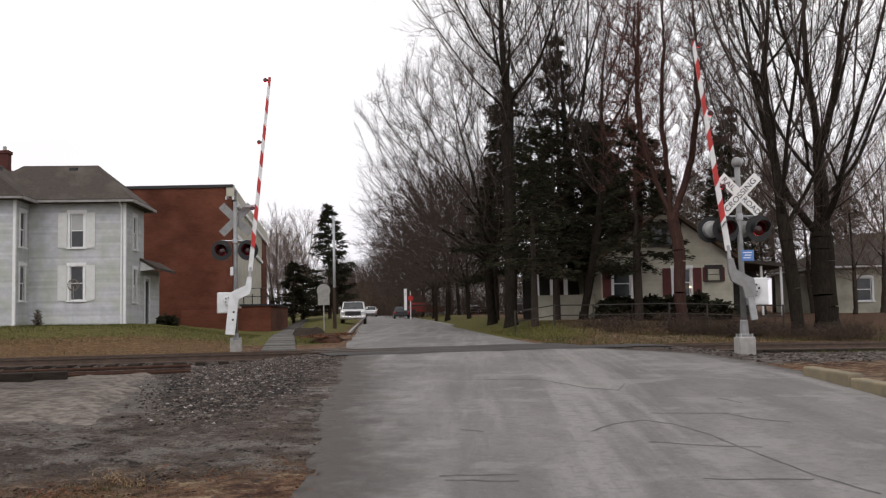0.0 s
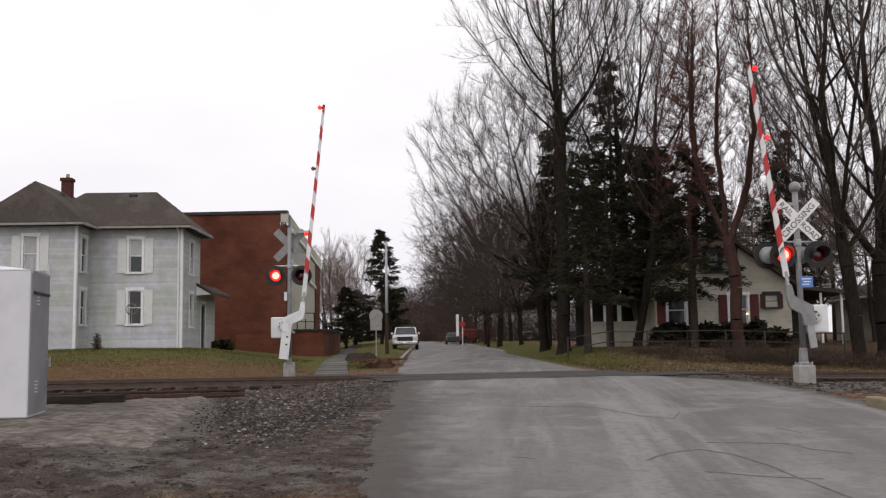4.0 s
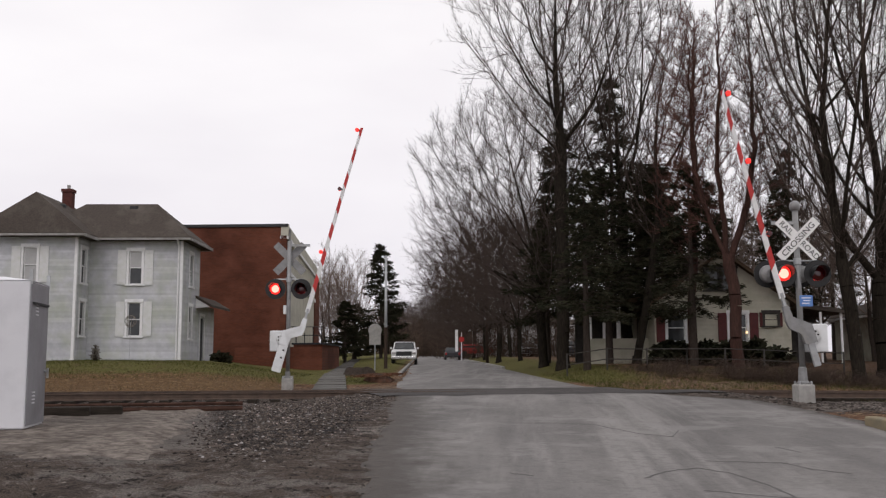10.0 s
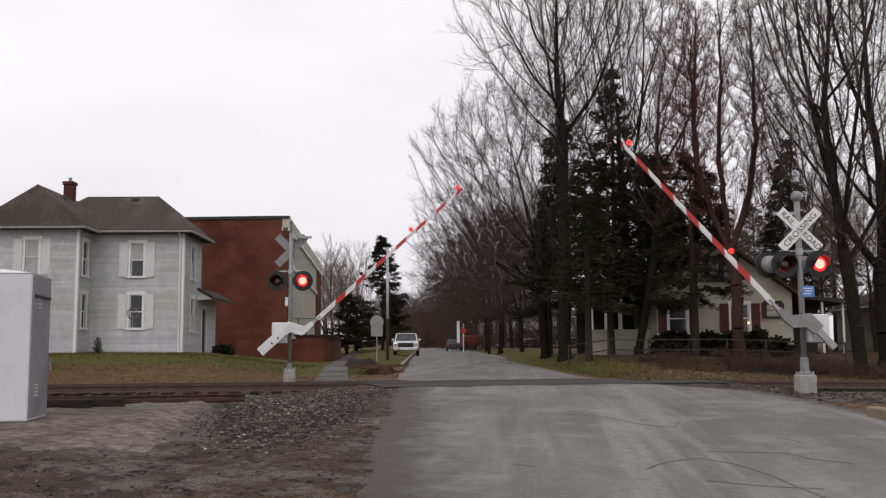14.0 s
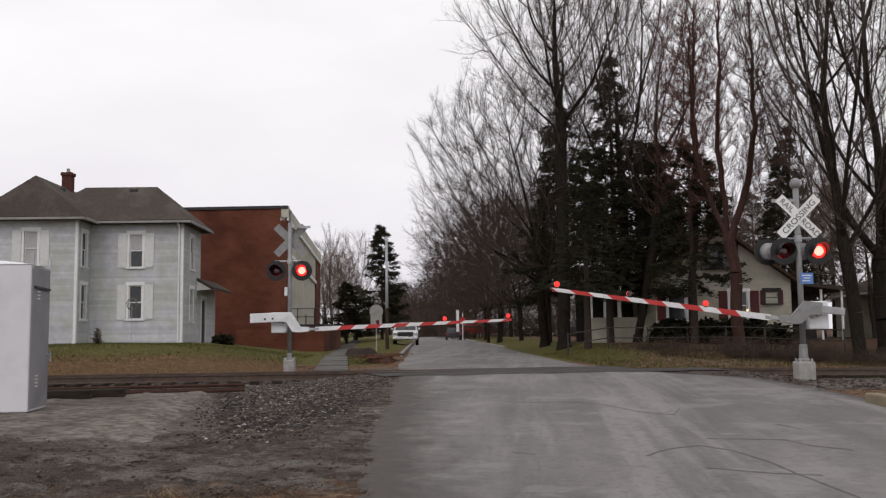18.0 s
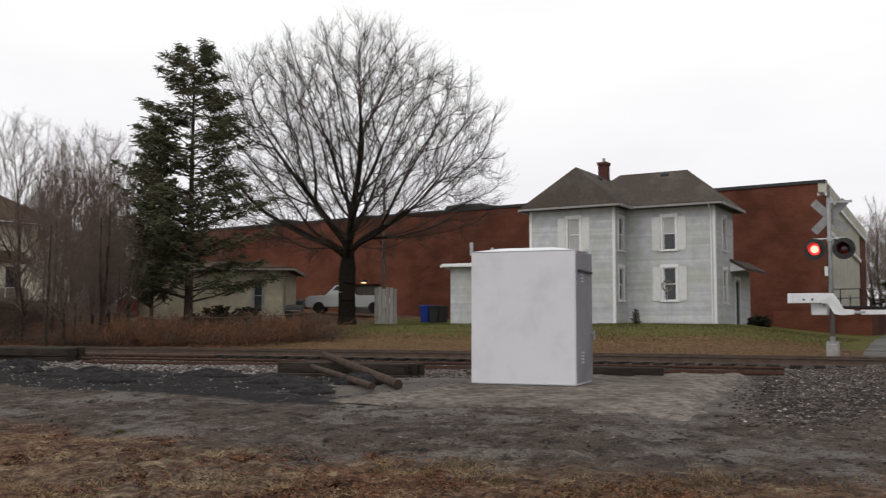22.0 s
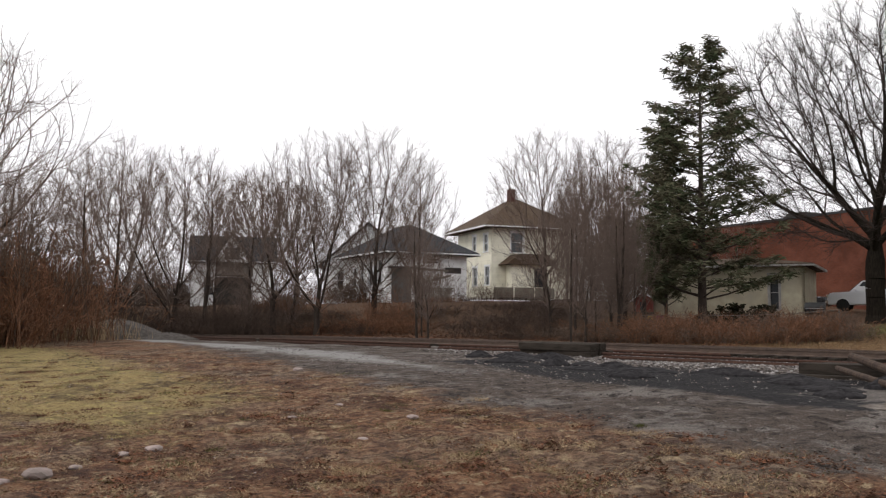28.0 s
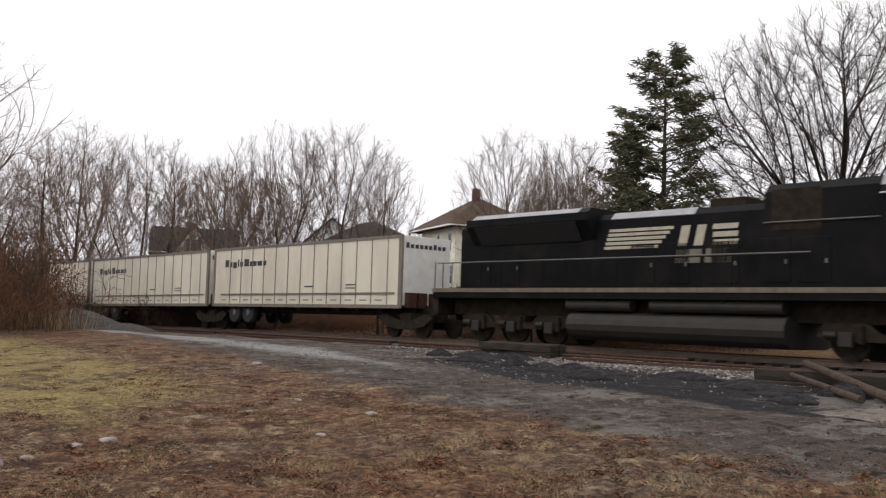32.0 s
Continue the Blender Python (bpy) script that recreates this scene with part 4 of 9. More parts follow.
# ---- buildings ----
def cells(bm, length, z0, z1, holes, y0, y1):
    """A wall of real thickness with openings through it."""
    xs = sorted({0, length, *[h[0] for h in holes], *[h[1] for h in holes]})
    zs = sorted({z0, z1, *[h[2] for h in holes], *[h[3] for h in holes]})
    for a, b in zip(xs, xs[1:]):
        for c, e in zip(zs, zs[1:]):
            if any(h[0] <= (a + b) / 2 <= h[1] and h[2] <= (c + e) / 2 <= h[3] for h in holes):
                continue
            box(bm, a, b, y0, y1, c, e)


def clad(bm, length, z0, z1, holes, course=0.105, proud=0.022, out=None):
    """Lapped boards: each course leans out at its foot."""
    n = max(1, round((z1 - z0) / course))
    h = (z1 - z0) / n
    for i in range(n):
        a, b = z0 + i * h, z0 + (i + 1) * h
        spans = [(0, length)]
        for x0, x1, c, e in holes:
            if c < b - 0.01 and e > a + 0.01:
                spans = [q for p0, p1 in spans for q in ((p0, min(p1, x0)), (max(p0, x1), p1)) if q[1] - q[0] > 0.01]
        for p0, p1 in spans:
            if out is not None:
                bm = B()
                out.append(bm)
            v = [bm.verts.new(p) for p in ((p0, -proud, a), (p1, -proud, a), (p1, -0.003, b), (p0, -0.003, b), (p0, 0, a), (p1, 0, a))]
            bm.faces.new((v[0], v[1], v[2], v[3]))
            bm.faces.new((v[4], v[5], v[1], v[0]))


def wall(parent, m, length, z0, z1, holes=(), mat="siding", boards=True, thick=0.16, single=False):
    bm = B()
    cells(bm, length, z0, z1, holes, 0, thick)
    bmesh.ops.remove_doubles(bm, verts=bm.verts, dist=0.0005)
    ob = part("wall", bm, mat, parent, m=m)
    if boards and not single:
        bm = B()
        clad(bm, length, z0, z1, holes)
        tagged(part("cladding", bm, mat, ob), kind="stuff")
    if single:
        each = []
        clad(None, length, z0, z1, holes, out=each)
        for q in each:
            part("board", q, mat, ob)
    return ob


def window(parent, m, x, z, w, h, shutters="", shade=0.0, trim="trim_white", lights=1):
    """A sash window: trim, sill, two sashes with panes, and shutters where wanted. x, z: the middle of its foot."""
    t = 0.11
    bm = B()
    box(bm, x - w / 2 - t, x - w / 2, -0.045, 0.05, z, z + h)
    box(bm, x + w / 2, x + w / 2 + t, -0.045, 0.05, z, z + h)
    box(bm, x - w / 2 - t - 0.03, x + w / 2 + t + 0.03, -0.06, 0.05, z + h, z + h + 0.16)
    fr = part("window", bm, trim, parent, m=m)
    bm = B()
    box(bm, x - w / 2 - t - 0.05, x + w / 2 + t + 0.05, -0.10, 0.04, z - 0.07, z)
    part("sill", bm, trim, fr)
    for k, (a, b, y) in enumerate(((z, z + h * 0.5 + 0.02, 0.07), (z + h * 0.5 - 0.02, z + h, 0.035))):
        bm = B()
        f = 0.045
        box(bm, x - w / 2, x - w / 2 + f, y, y + 0.03, a, b)
        box(bm, x + w / 2 - f, x + w / 2, y, y + 0.03, a, b)
        box(bm, x - w / 2 + f, x + w / 2 - f, y, y + 0.03, a, a + f)
        box(bm, x - w / 2 + f, x + w / 2 - f, y, y + 0.03, b - f, b)
        part("sash", bm, trim, fr)
        bm = B()
        box(bm, x - w / 2 + f, x + w / 2 - f, y + 0.012, y + 0.018, a + f, b - f)
        part("pane", bm, "blind" if (k == 1 and shade > 0.4) or shade > 0.9 else "glass_dark", fr)
    if shutters:
        for sx in (x - w / 2 - t - 0.23, x + w / 2 + t + 0.23):
            bm = B()
            box(bm, sx - 0.21, sx + 0.21, -0.055, -0.022, z - 0.02, z + h + 0.04)
            for q in (0.02, 0.5, 0.98):
                zz = z + q * (h - 0.1)
                box(bm, sx - 0.19, sx + 0.19, -0.068, -0.055, zz, zz + 0.09)
            part("shutter", bm, shutters, parent, m=m)
    return fr


def hip_roof(parent, x0, x1, y0, y1, z, rise, mat, over=0.45, hip=None, gable=False):
    """A hipped roof with eaves; its ridge lies along the longer side."""
    x0, x1, y0, y1 = x0 - over, x1 + over, y0 - over, y1 + over
    bm = B()
    a = [bm.verts.new(p) for p in ((x0, y0, z), (x1, y0, z), (x1, y1, z), (x0, y1, z))]
    c = [bm.verts.new((p.co.x, p.co.y, z + 0.16)) for p in a]
    if (x1 - x0) >= (y1 - y0):
        k = 0 if gable else (y1 - y0) / 2
        e = [bm.verts.new((x0 + k, (y0 + y1) / 2, z + rise)), bm.verts.new((x1 - k, (y0 + y1) / 2, z + rise))]
        bm.faces.new((c[0], c[1], e[1], e[0]))
        bm.faces.new((c[2], c[3], e[0], e[1]))
        bm.faces.new((c[3], c[0], e[0]))
        bm.faces.new((c[1], c[2], e[1]))
    else:
        k = 0 if gable else hip if hip is not None else (x1 - x0) / 2
        e = [bm.verts.new(((x0 + x1) / 2, y0 + k, z + rise)), bm.verts.new(((x0 + x1) / 2, y1 - k, z + rise))]
        bm.faces.new((c[1], c[2], e[1], e[0]))
        bm.faces.new((c[3], c[0], e[0], e[1]))
        bm.faces.new((c[0], c[1], e[0]))
        bm.faces.new((c[2], c[3], e[1]))
    bm.faces.new(a[::-1])
    for i in range(4):
        bm.faces.new((a[i], a[(i + 1) % 4], c[(i + 1) % 4], c[i]))
    return part("roof", bm, mat, parent)


def fascia(parent, x0, x1, y0, y1, z, over=0.45, mat="gutter"):
    """Gutter and eaves board round a roof's edge."""
    bm = B()
    x0, x1, y0, y1 = x0 - over - 0.02, x1 + over + 0.02, y0 - over - 0.02, y1 + over + 0.02
    box(bm, x0, x1, y0 - 0.08, y0, z + 0.0, z + 0.10)
    box(bm, x0, x1, y1, y1 + 0.08, z - 0.03, z + 0.10)
    box(bm, x0 - 0.08, x0, y0, y1, z - 0.03, z + 0.10)
    box(bm, x1, x1 + 0.08, y0, y1, z - 0.03, z + 0.10)
    return part("gutter", bm, mat, parent)


def white_house():
    z0 = 1.35
    th = thing("house", pose(-16.5, 44.0, 0, 0, 0, 6), "two-storey white clapboard house with hipped dark shingle roof", "house")
    W, H = 0.62, 1.62
    base, top = z0 + 0.18, 7.3
    bm = B()
    box(bm, -4.45, -0.02, 0.02, 7, z0 - 0.5, base)
    box(bm, -8.95, -4.47, -1.65, 7, z0 - 0.5, base)
    part("foundation", bm, "porch_dark", th)
    hole = lambda x, z: (x - W / 2, x + W / 2, z, z + H)
    # main face
    m = pose(-4.47, 0, 0)
    wall(th, m, 4.47, base, top, [hole(2.22, 2.7), hole(2.22, 5.2)], single=True)
    window(th, m, 2.22, 2.7, W, H, "shutter")
    window(th, m, 2.22, 5.2, W, H, "shutter", 0.5)
    # projecting wing
    m = pose(-8.97, -1.67, 0)
    wall(th, m, 4.5, base, top, [hole(2.35, 5.2)], single=True)
    window(th, m, 2.35, 5.2, W, H, "shutter", 1.0)
    m = pose(-4.47, -1.67, 0, 0, 0, 90)
    wall(th, m, 1.67, base, top, [hole(0.85, 2.7), hole(0.85, 5.2)], single=True)
    window(th, m, 0.85, 2.7, W, H)
    window(th, m, 0.85, 5.2, W, H)
    # east side
    m = pose(0, 0, 0, 0, 0, 90)
    wall(th, m, 3.4, base, top, [hole(1.7, 5.2), hole(1.7, 2.6)], single=True)
    window(th, m, 1.7, 5.2, W, H)
    window(th, m, 1.7, 2.6, W, H)
    m2 = pose(0, 3.4, 0, 0, 0, 90)
    wall(th, m2, 3.6, base, 4.4, [(0.4, 1.3, base, 3.75)])
    bm = B()
    box(bm, 0.42, 1.28, 0.06, 0.10, base, 3.73)
    door = part("door", bm, "dark_trim", th, m=m2)
    bm = B()
    tube(bm, (1.18, 0.02, 2.6), (1.18, 0.06, 2.6), 0.03)
    part("handle", bm, "galv", door)
    bm = B()
    box(bm, 0.30, 0.40, -0.04, 0.05, base, 3.85)
    box(bm, 1.30, 1.40, -0.04, 0.05, base, 3.85)
    box(bm, 0.30, 1.40, -0.05, 0.05, 3.85, 3.98)
    part("door_frame", bm, "trim_white", th, m=m2)
    # back and west sides close the house
    wall(th, pose(-4.47, 7, 0, 0, 0, 180), 4.5, base, top, boards=False)
    wall(th, pose(0, 7, 0, 0, 0, 180), 4.47, base, 4.4, boards=False)
    wall(th, pose(-4.47, 3.4, 0, 0, 0, 90), 3.6, 4.4, top, boards=False)
    wall(th, pose(-8.97, 7, 0, 0, 0, -90), 8.67, base, top, boards=False)
    wall(th, pose(0, 3.56, 0, 0, 0, 180), 4.3, 4.4, top, boards=False)
    # porch roof on the east side
    bm = B()
    prism(bm, [(0.02, 4.70), (0.02, 4.85), (0.85, 4.36), (0.85, 4.24)], 2.7, 7.2, "y")
    part("porch_roof", bm, "shingle", th)
    bm = B()
    prism(bm, [(0.02, 4.2), (0.02, 4.70), (0.76, 4.26)], 2.75, 2.82, "y")
    part("porch_gable", bm, "trim_white", th)
    # corner boards and downspout
    for x, y in ((-4.47, -1.67), (0, 0), (-8.97, -1.67)):
        bm = B()
        box(bm, x - 0.10, x + 0.03, y - 0.035, y + 0.10, base, top)
        part("corner_board", bm, "trim_white", th)
    bm = B()
    tube(bm, (-0.16, -0.09, base), (-0.16, -0.09, top - 0.25), 0.045)
    tube(bm, (-0.16, -0.09, top - 0.25), (-0.16, -0.42, top + 0.02), 0.045)
    part("downspout", bm, "trim_white", th)
    # roofs
    hip_roof(th, -8.97, -4.47, -1.67, 7, top, 2.25, "shingle", hip=1.0)
    fascia(th, -8.97, -4.47, -1.67, 7, top)
    hip_roof(th, -7.2, 0, 0, 3.6, top + 0.004, 2.12, "shingle")
    fascia(th, -7.2, 0, 0, 3.6, top + 0.004)
    for x, y, z in ((-6.3, 0.9, 9.20), (-2.9, 1.6, 9.22), (-2.25, 2.1, 9.18)):
        bm = B()
        box(bm, x - 0.2, x + 0.2, y - 0.16, y + 0.16, z - 0.3, z + 0.06, 0.03)
        part("roof_vent", bm, "dark_trim", th)
    bm = B()
    box(bm, -6.95, -6.47, 2.6, 3.1, 8.6, 10.35, 0.015)
    box(bm, -7.0, -6.42, 2.55, 3.15, 10.2, 10.37, 0.015)
    ch = part("chimney", bm, "chimney_brick", th)
    bm = B()
    tube(bm, (-6.71, 2.85, 10.35), (-6.71, 2.85, 10.6), 0.10, 0.09)
    part("flue", bm, "concrete", ch)
    return th


def brick_material():
    m = bpy.data.materials.new("brick_wall")
    m.use_nodes = True
    nt = m.node_tree
    b = nt.nodes["Principled BSDF"]
    b.inputs["Roughness"].default_value = 0.9
    b.inputs["Specular IOR Level"].default_value = 0.15
    tc = nt.nodes.new("ShaderNodeTexCoord")
    br = nt.nodes.new("ShaderNodeTexBrick")
    mp = nt.nodes.new("ShaderNodeMapping")
    mp.inputs["Rotation"].default_value = (radians(90), 0, 0)
    nt.links.new(tc.outputs["Object"], mp.inputs["Vector"])
    nt.links.new(mp.outputs["Vector"], br.inputs["Vector"])
    br.inputs["Color1"].default_value = (0.152, 0.050, 0.028, 1)
    br.inputs["Color2"].default_value = (0.113, 0.039, 0.023, 1)
    br.inputs["Mortar"].default_value = (0.126, 0.054, 0.037, 1)
    br.inputs["Scale"].default_value = 1.0
    br.inputs["Brick Width"].default_value, br.inputs["Row Height"].default_value, br.inputs["Mortar Size"].default_value = 0.21, 0.075, 0.008
    n = nt.nodes.new("ShaderNodeTexNoise")
    n.inputs["Scale"].default_value, n.inputs["Detail"].default_value = 0.25, 6
    nt.links.new(tc.outputs["Object"], n.inputs["Vector"])
    r = nt.nodes.new("ShaderNodeMapRange")
    r.inputs["From Min"].default_value, r.inputs["From Max"].default_value = 0.35, 0.7
    nt.links.new(n.outputs["Fac"], r.inputs["Value"])
    x = nt.nodes.new("ShaderNodeMix")
    x.data_type = "RGBA"
    x.blend_type = "MULTIPLY"
    x.inputs["B"].default_value = (0.539, 0.522, 0.539, 1)
    nt.links.new(r.outputs["Result"], x.inputs["Factor"])
    nt.links.new(br.outputs["Color"], x.inputs["A"])
    n2 = nt.nodes.new("ShaderNodeTexNoise")
    n2.inputs["Scale"].default_value, n2.inputs["Detail"].default_value = 1.1, 5
    mp2 = nt.nodes.new("ShaderNodeMapping")
    mp2.inputs["Scale"].default_value = (0.479, 0.479, 0.783)
    nt.links.new(tc.outputs["Object"], mp2.inputs["Vector"])
    nt.links.new(mp2.outputs["Vector"], n2.inputs["Vector"])
    r2 = nt.nodes.new("ShaderNodeMapRange")
    r2.inputs["From Min"].default_value, r2.inputs["From Max"].default_value, r2.inputs["To Max"].default_value = 0.45, 0.75, 0.8
    nt.links.new(n2.outputs["Fac"], r2.inputs["Value"])
    x2 = nt.nodes.new("ShaderNodeMix")
    x2.data_type = "RGBA"
    x2.inputs["B"].default_value = (0.183, 0.068, 0.044, 1)
    nt.links.new(r2.outputs["Result"], x2.inputs["Factor"])
    nt.links.new(x.outputs["Result"], x2.inputs["A"])
    nt.links.new(x2.outputs["Result"], b.inputs["Base Color"])
    bp = nt.nodes.new("ShaderNodeBump")
    bp.inputs["Strength"].default_value, bp.inputs["Distance"].default_value = 0.4, 0.01
    nt.links.new(br.outputs["Fac"], bp.inputs["Height"])
    bp.invert = True
    nt.links.new(bp.outputs["Normal"], b.inputs["Normal"])
    return m


def warehouse():
    BRICK = brick_material()
    M["brick_wall"] = BRICK
    th = thing("warehouse", pose(-14.6, 56.5, 0, 0, 0, 2.5), "long two-storey red brick industrial building with flat roof", "building")
    z0, top = 0.6, 9.75
    # long south wall with a door bay
    bm = B()
    cells(bm, 62, z0, top, [(62 - 35.2, 62 - 32.7, z0, 4.6)], 0, 0.35)
    bmesh.ops.remove_doubles(bm, verts=bm.verts, dist=0.0005)
    part("wall", bm, BRICK, th, m=pose(-62, 0, 0))
    bm = B()
    box(bm, -35.2, -32.7, 0.2, 0.3, z0, 4.6)
    part("door", bm, "porch_dark", th)
    bm = B()
    box(bm, -62.1, 0.06, -0.08, 0.45, top, top + 0.18)
    part("coping", bm, "dark_trim", th)
    bm = B()
    box(bm, -62, -1.5, 0.35, 20, top - 0.6, top - 0.4)
    for v in bm.verts:
        v.co.z -= 0.062 * v.co.y
    part("roof", bm, "shingle_dark", th)
    # the east front: brick piers and a pale panelled wall
    e = pose(0, 0, 0, 0, 0, 94)

    def falling(bm):
        """Let the heights fall away towards the back."""
        for v in bm.verts:
            v.co.z -= 0.060 * v.co.x * max(0.0, min(1.0, (v.co.z - 2.4) / 5.0))
        return bm

    bm = B()
    box(bm, 0.0, 2.0, 0.0, 0.35, z0, top)
    box(bm, 16.4, 19.6, 0.0, 0.35, z0, 9.0)
    box(bm, 2.0, 16.4, 0.05, 0.35, z0, 2.4)
    part("pier_wall", falling(bm), BRICK, th, m=e)
    bm = B()
    box(bm, 2.0, 16.4, 0.08, 0.30, 2.4, 8.2)
    part("panel_wall", falling(bm), "cream_wall", th, m=e)
    bm = B()
    box(bm, 2.0, 16.4, 0.08, 0.30, 8.2, 9.0)
    band = part("frieze", falling(bm), "cream_wall", th, m=e)
    for k in range(24):
        bm = B()
        box(bm, 2.05 + 0.6 * k, 2.45 + 0.6 * k, 0.02, 0.08, 7.2, 9.0)
        part("flute", falling(bm), "cream_wall", band)
    bm = B()
    box(bm, 2.0, 16.4, -0.06, 0.10, 6.95, 7.2)
    box(bm, 0, 19.7, -0.10, 0.4, 9.0, 9.2)
    part("band", falling(bm), "trim_white", th, m=e)
    bm = B()
    box(bm, -0.02, 19.7, -0.10, 0.35, 9.2, top + 0.1)
    part("parapet", falling(bm), "cream_wall", th, m=e)
    bm = B()
    tube(bm, (0.35, -0.12, z0 + 1), (0.35, -0.12, top - 0.1), 0.11, n=10)
    part("downspout", bm, "alu_paint", th, m=e)
    bm = B()
    box(bm, -62, -1.45, 19.6, 20, z0, 8.55)
    box(bm, -62.3, -62, 0, 20, z0, top)
    part("rear_wall", bm, BRICK, th)
    for k, (x, w) in enumerate(((-27.0, 3.6), (-46.5, 2.2))):
        bm = B()
        box(bm, x - w / 2, x + w / 2, 3.0, 6.0, top - 0.5, top + 1.0, 0.3)
        part("roof_unit", bm, "loco_tank", th)
    for x in (-34.1,):
        bm = B()
        box(bm, x - 0.14, x + 0.14, -0.35, -0.02, 4.75, 4.95, 0.03)
        w = part("wall_lamp", bm, "dark_trim", th)
        bm = B()
        box(bm, x - 0.13, x + 0.13, -0.33, -0.05, 4.68, 4.74)
        part("bulb", bm, "lamp_warm", w)
    # loading dock
    dk = thing("loading_dock", pose(-14.0, 54.6, 0, 0, 0, 5), "low brick loading dock with concrete top and iron railing", "dock")
    bm = B()
    box(bm, 0.4, 2.1, 0, 9.0, 0.3, 2.45)
    box(bm, -3.2, 0.4, 0.6, 0.95, 0.3, 2.3)
    part("base", bm, BRICK, dk)
    bm = B()
    box(bm, 0.3, 2.2, -0.1, 9.1, 2.45, 2.55)
    part("coping", bm, "shingle_dark", dk)
    for k in range(4):
        bm = B()
        tube(bm, (0.5 + 0.5 * k, 0.3, 2.55), (0.5 + 0.5 * k, 0.3, 3.5 - (0.35 if k == 1 else 0)), 0.03)
        part("railing_post", bm, "black_paint", dk)
    for z in (3.0, 3.5):
        bm = B()
        tube(bm, (0.0, 0.3, z), (2.1, 0.3, z), 0.025)
        part("rail", bm, "black_paint", dk)
    return th


def equipment_cabinet():
    """The white steel signal case on its pad."""
    th = thing("signal_cabinet", pose(-6.98, 12.73, 0.507, 0, 0, 15.2), "tall white painted steel railway signal cabinet", "cabinet")
    w, dp, h = 1.70, 1.08, 2.143
    bm = B()
    box(bm, -w, 0, 0, dp, 0.06, h, 0.02)
    part("body", bm, "cabinet_paint", th)
    bm = B()
    v = [bm.verts.new(p) for p in ((-w - 0.008, -0.008, h), (0.008, -0.008, h), (0.008, dp + 0.008, h), (-w - 0.008, dp + 0.008, h), (-w * 0.25, dp * 0.25, h + 0.07), (-w * 0.75, dp * 0.25, h + 0.07), (-w * 0.75, dp * 0.75, h + 0.07), (-w * 0.25, dp * 0.75, h + 0.07))]
    for f in ((0, 1, 4, 5), (1, 2, 7, 4), (2, 3, 6, 7), (3, 0, 5, 6), (5, 4, 7, 6), (3, 2, 1, 0)):
        bm.faces.new([v[i] for i in f])
    part("lid", bm, "cabinet_paint", th)
    bm = B()
    box(bm, -w + 0.03, -0.03, 0.03, dp - 0.03, -0.15, 0.06)
    part("plinth", bm, "concrete", th)
    # grey over the whole door face: the side's shade is in its colour
    bm = B()
    box(bm, 0.0, 0.018, 0.015, dp - 0.015, 0.10, h - 0.02, 0.006)
    door = part("door", bm, "cabinet_side_shade", th, "steel cabinet door, coloured grey for the shaded side")
    for z in (0.40, 1.66):
        for k in range(4):
            bm = B()
            box(bm, 0.018, 0.03, 0.28, 0.42, z + 0.05 * k, z + 0.05 * k + 0.018)
            part("louvre", bm, "cabinet_paint", door)
    bm = B()
    box(bm, 0.018, 0.05, 0.10, dp - 0.10, h - 0.33, h - 0.30)
    part("drip_strip", bm, "dark_trim", door)
    bm = B()
    tube(bm, (0.02, dp - 0.12, 0.85), (0.07, dp - 0.12, 0.85), 0.02)
    box(bm, 0.055, 0.08, dp - 0.14, dp - 0.10, 0.75, 0.90)
    part("handle", bm, "galv", door)
    for x in (-w, -0.0):
        for y in (0.02, dp - 0.02):
            bm = B()
            box(bm, x - 0.025, x + 0.025, y - 0.012, y + 0.012, h - 0.05, h + 0.16)
            part("lifting_lug", bm, "galv", th)
    bm = B()
    box(bm, -w + 0.35, -w + 0.55, -0.02, 0.02, -0.03, 0.03)
    part("cable_entry", bm, "rust", th)
    return th


white_house()
warehouse()
equipment_cabinet()

# ---- crossing signals ----
FLASH = [3.97] + [9.0 + 0.6077 * k for k in range(-8, 31)]
LAMPS = []


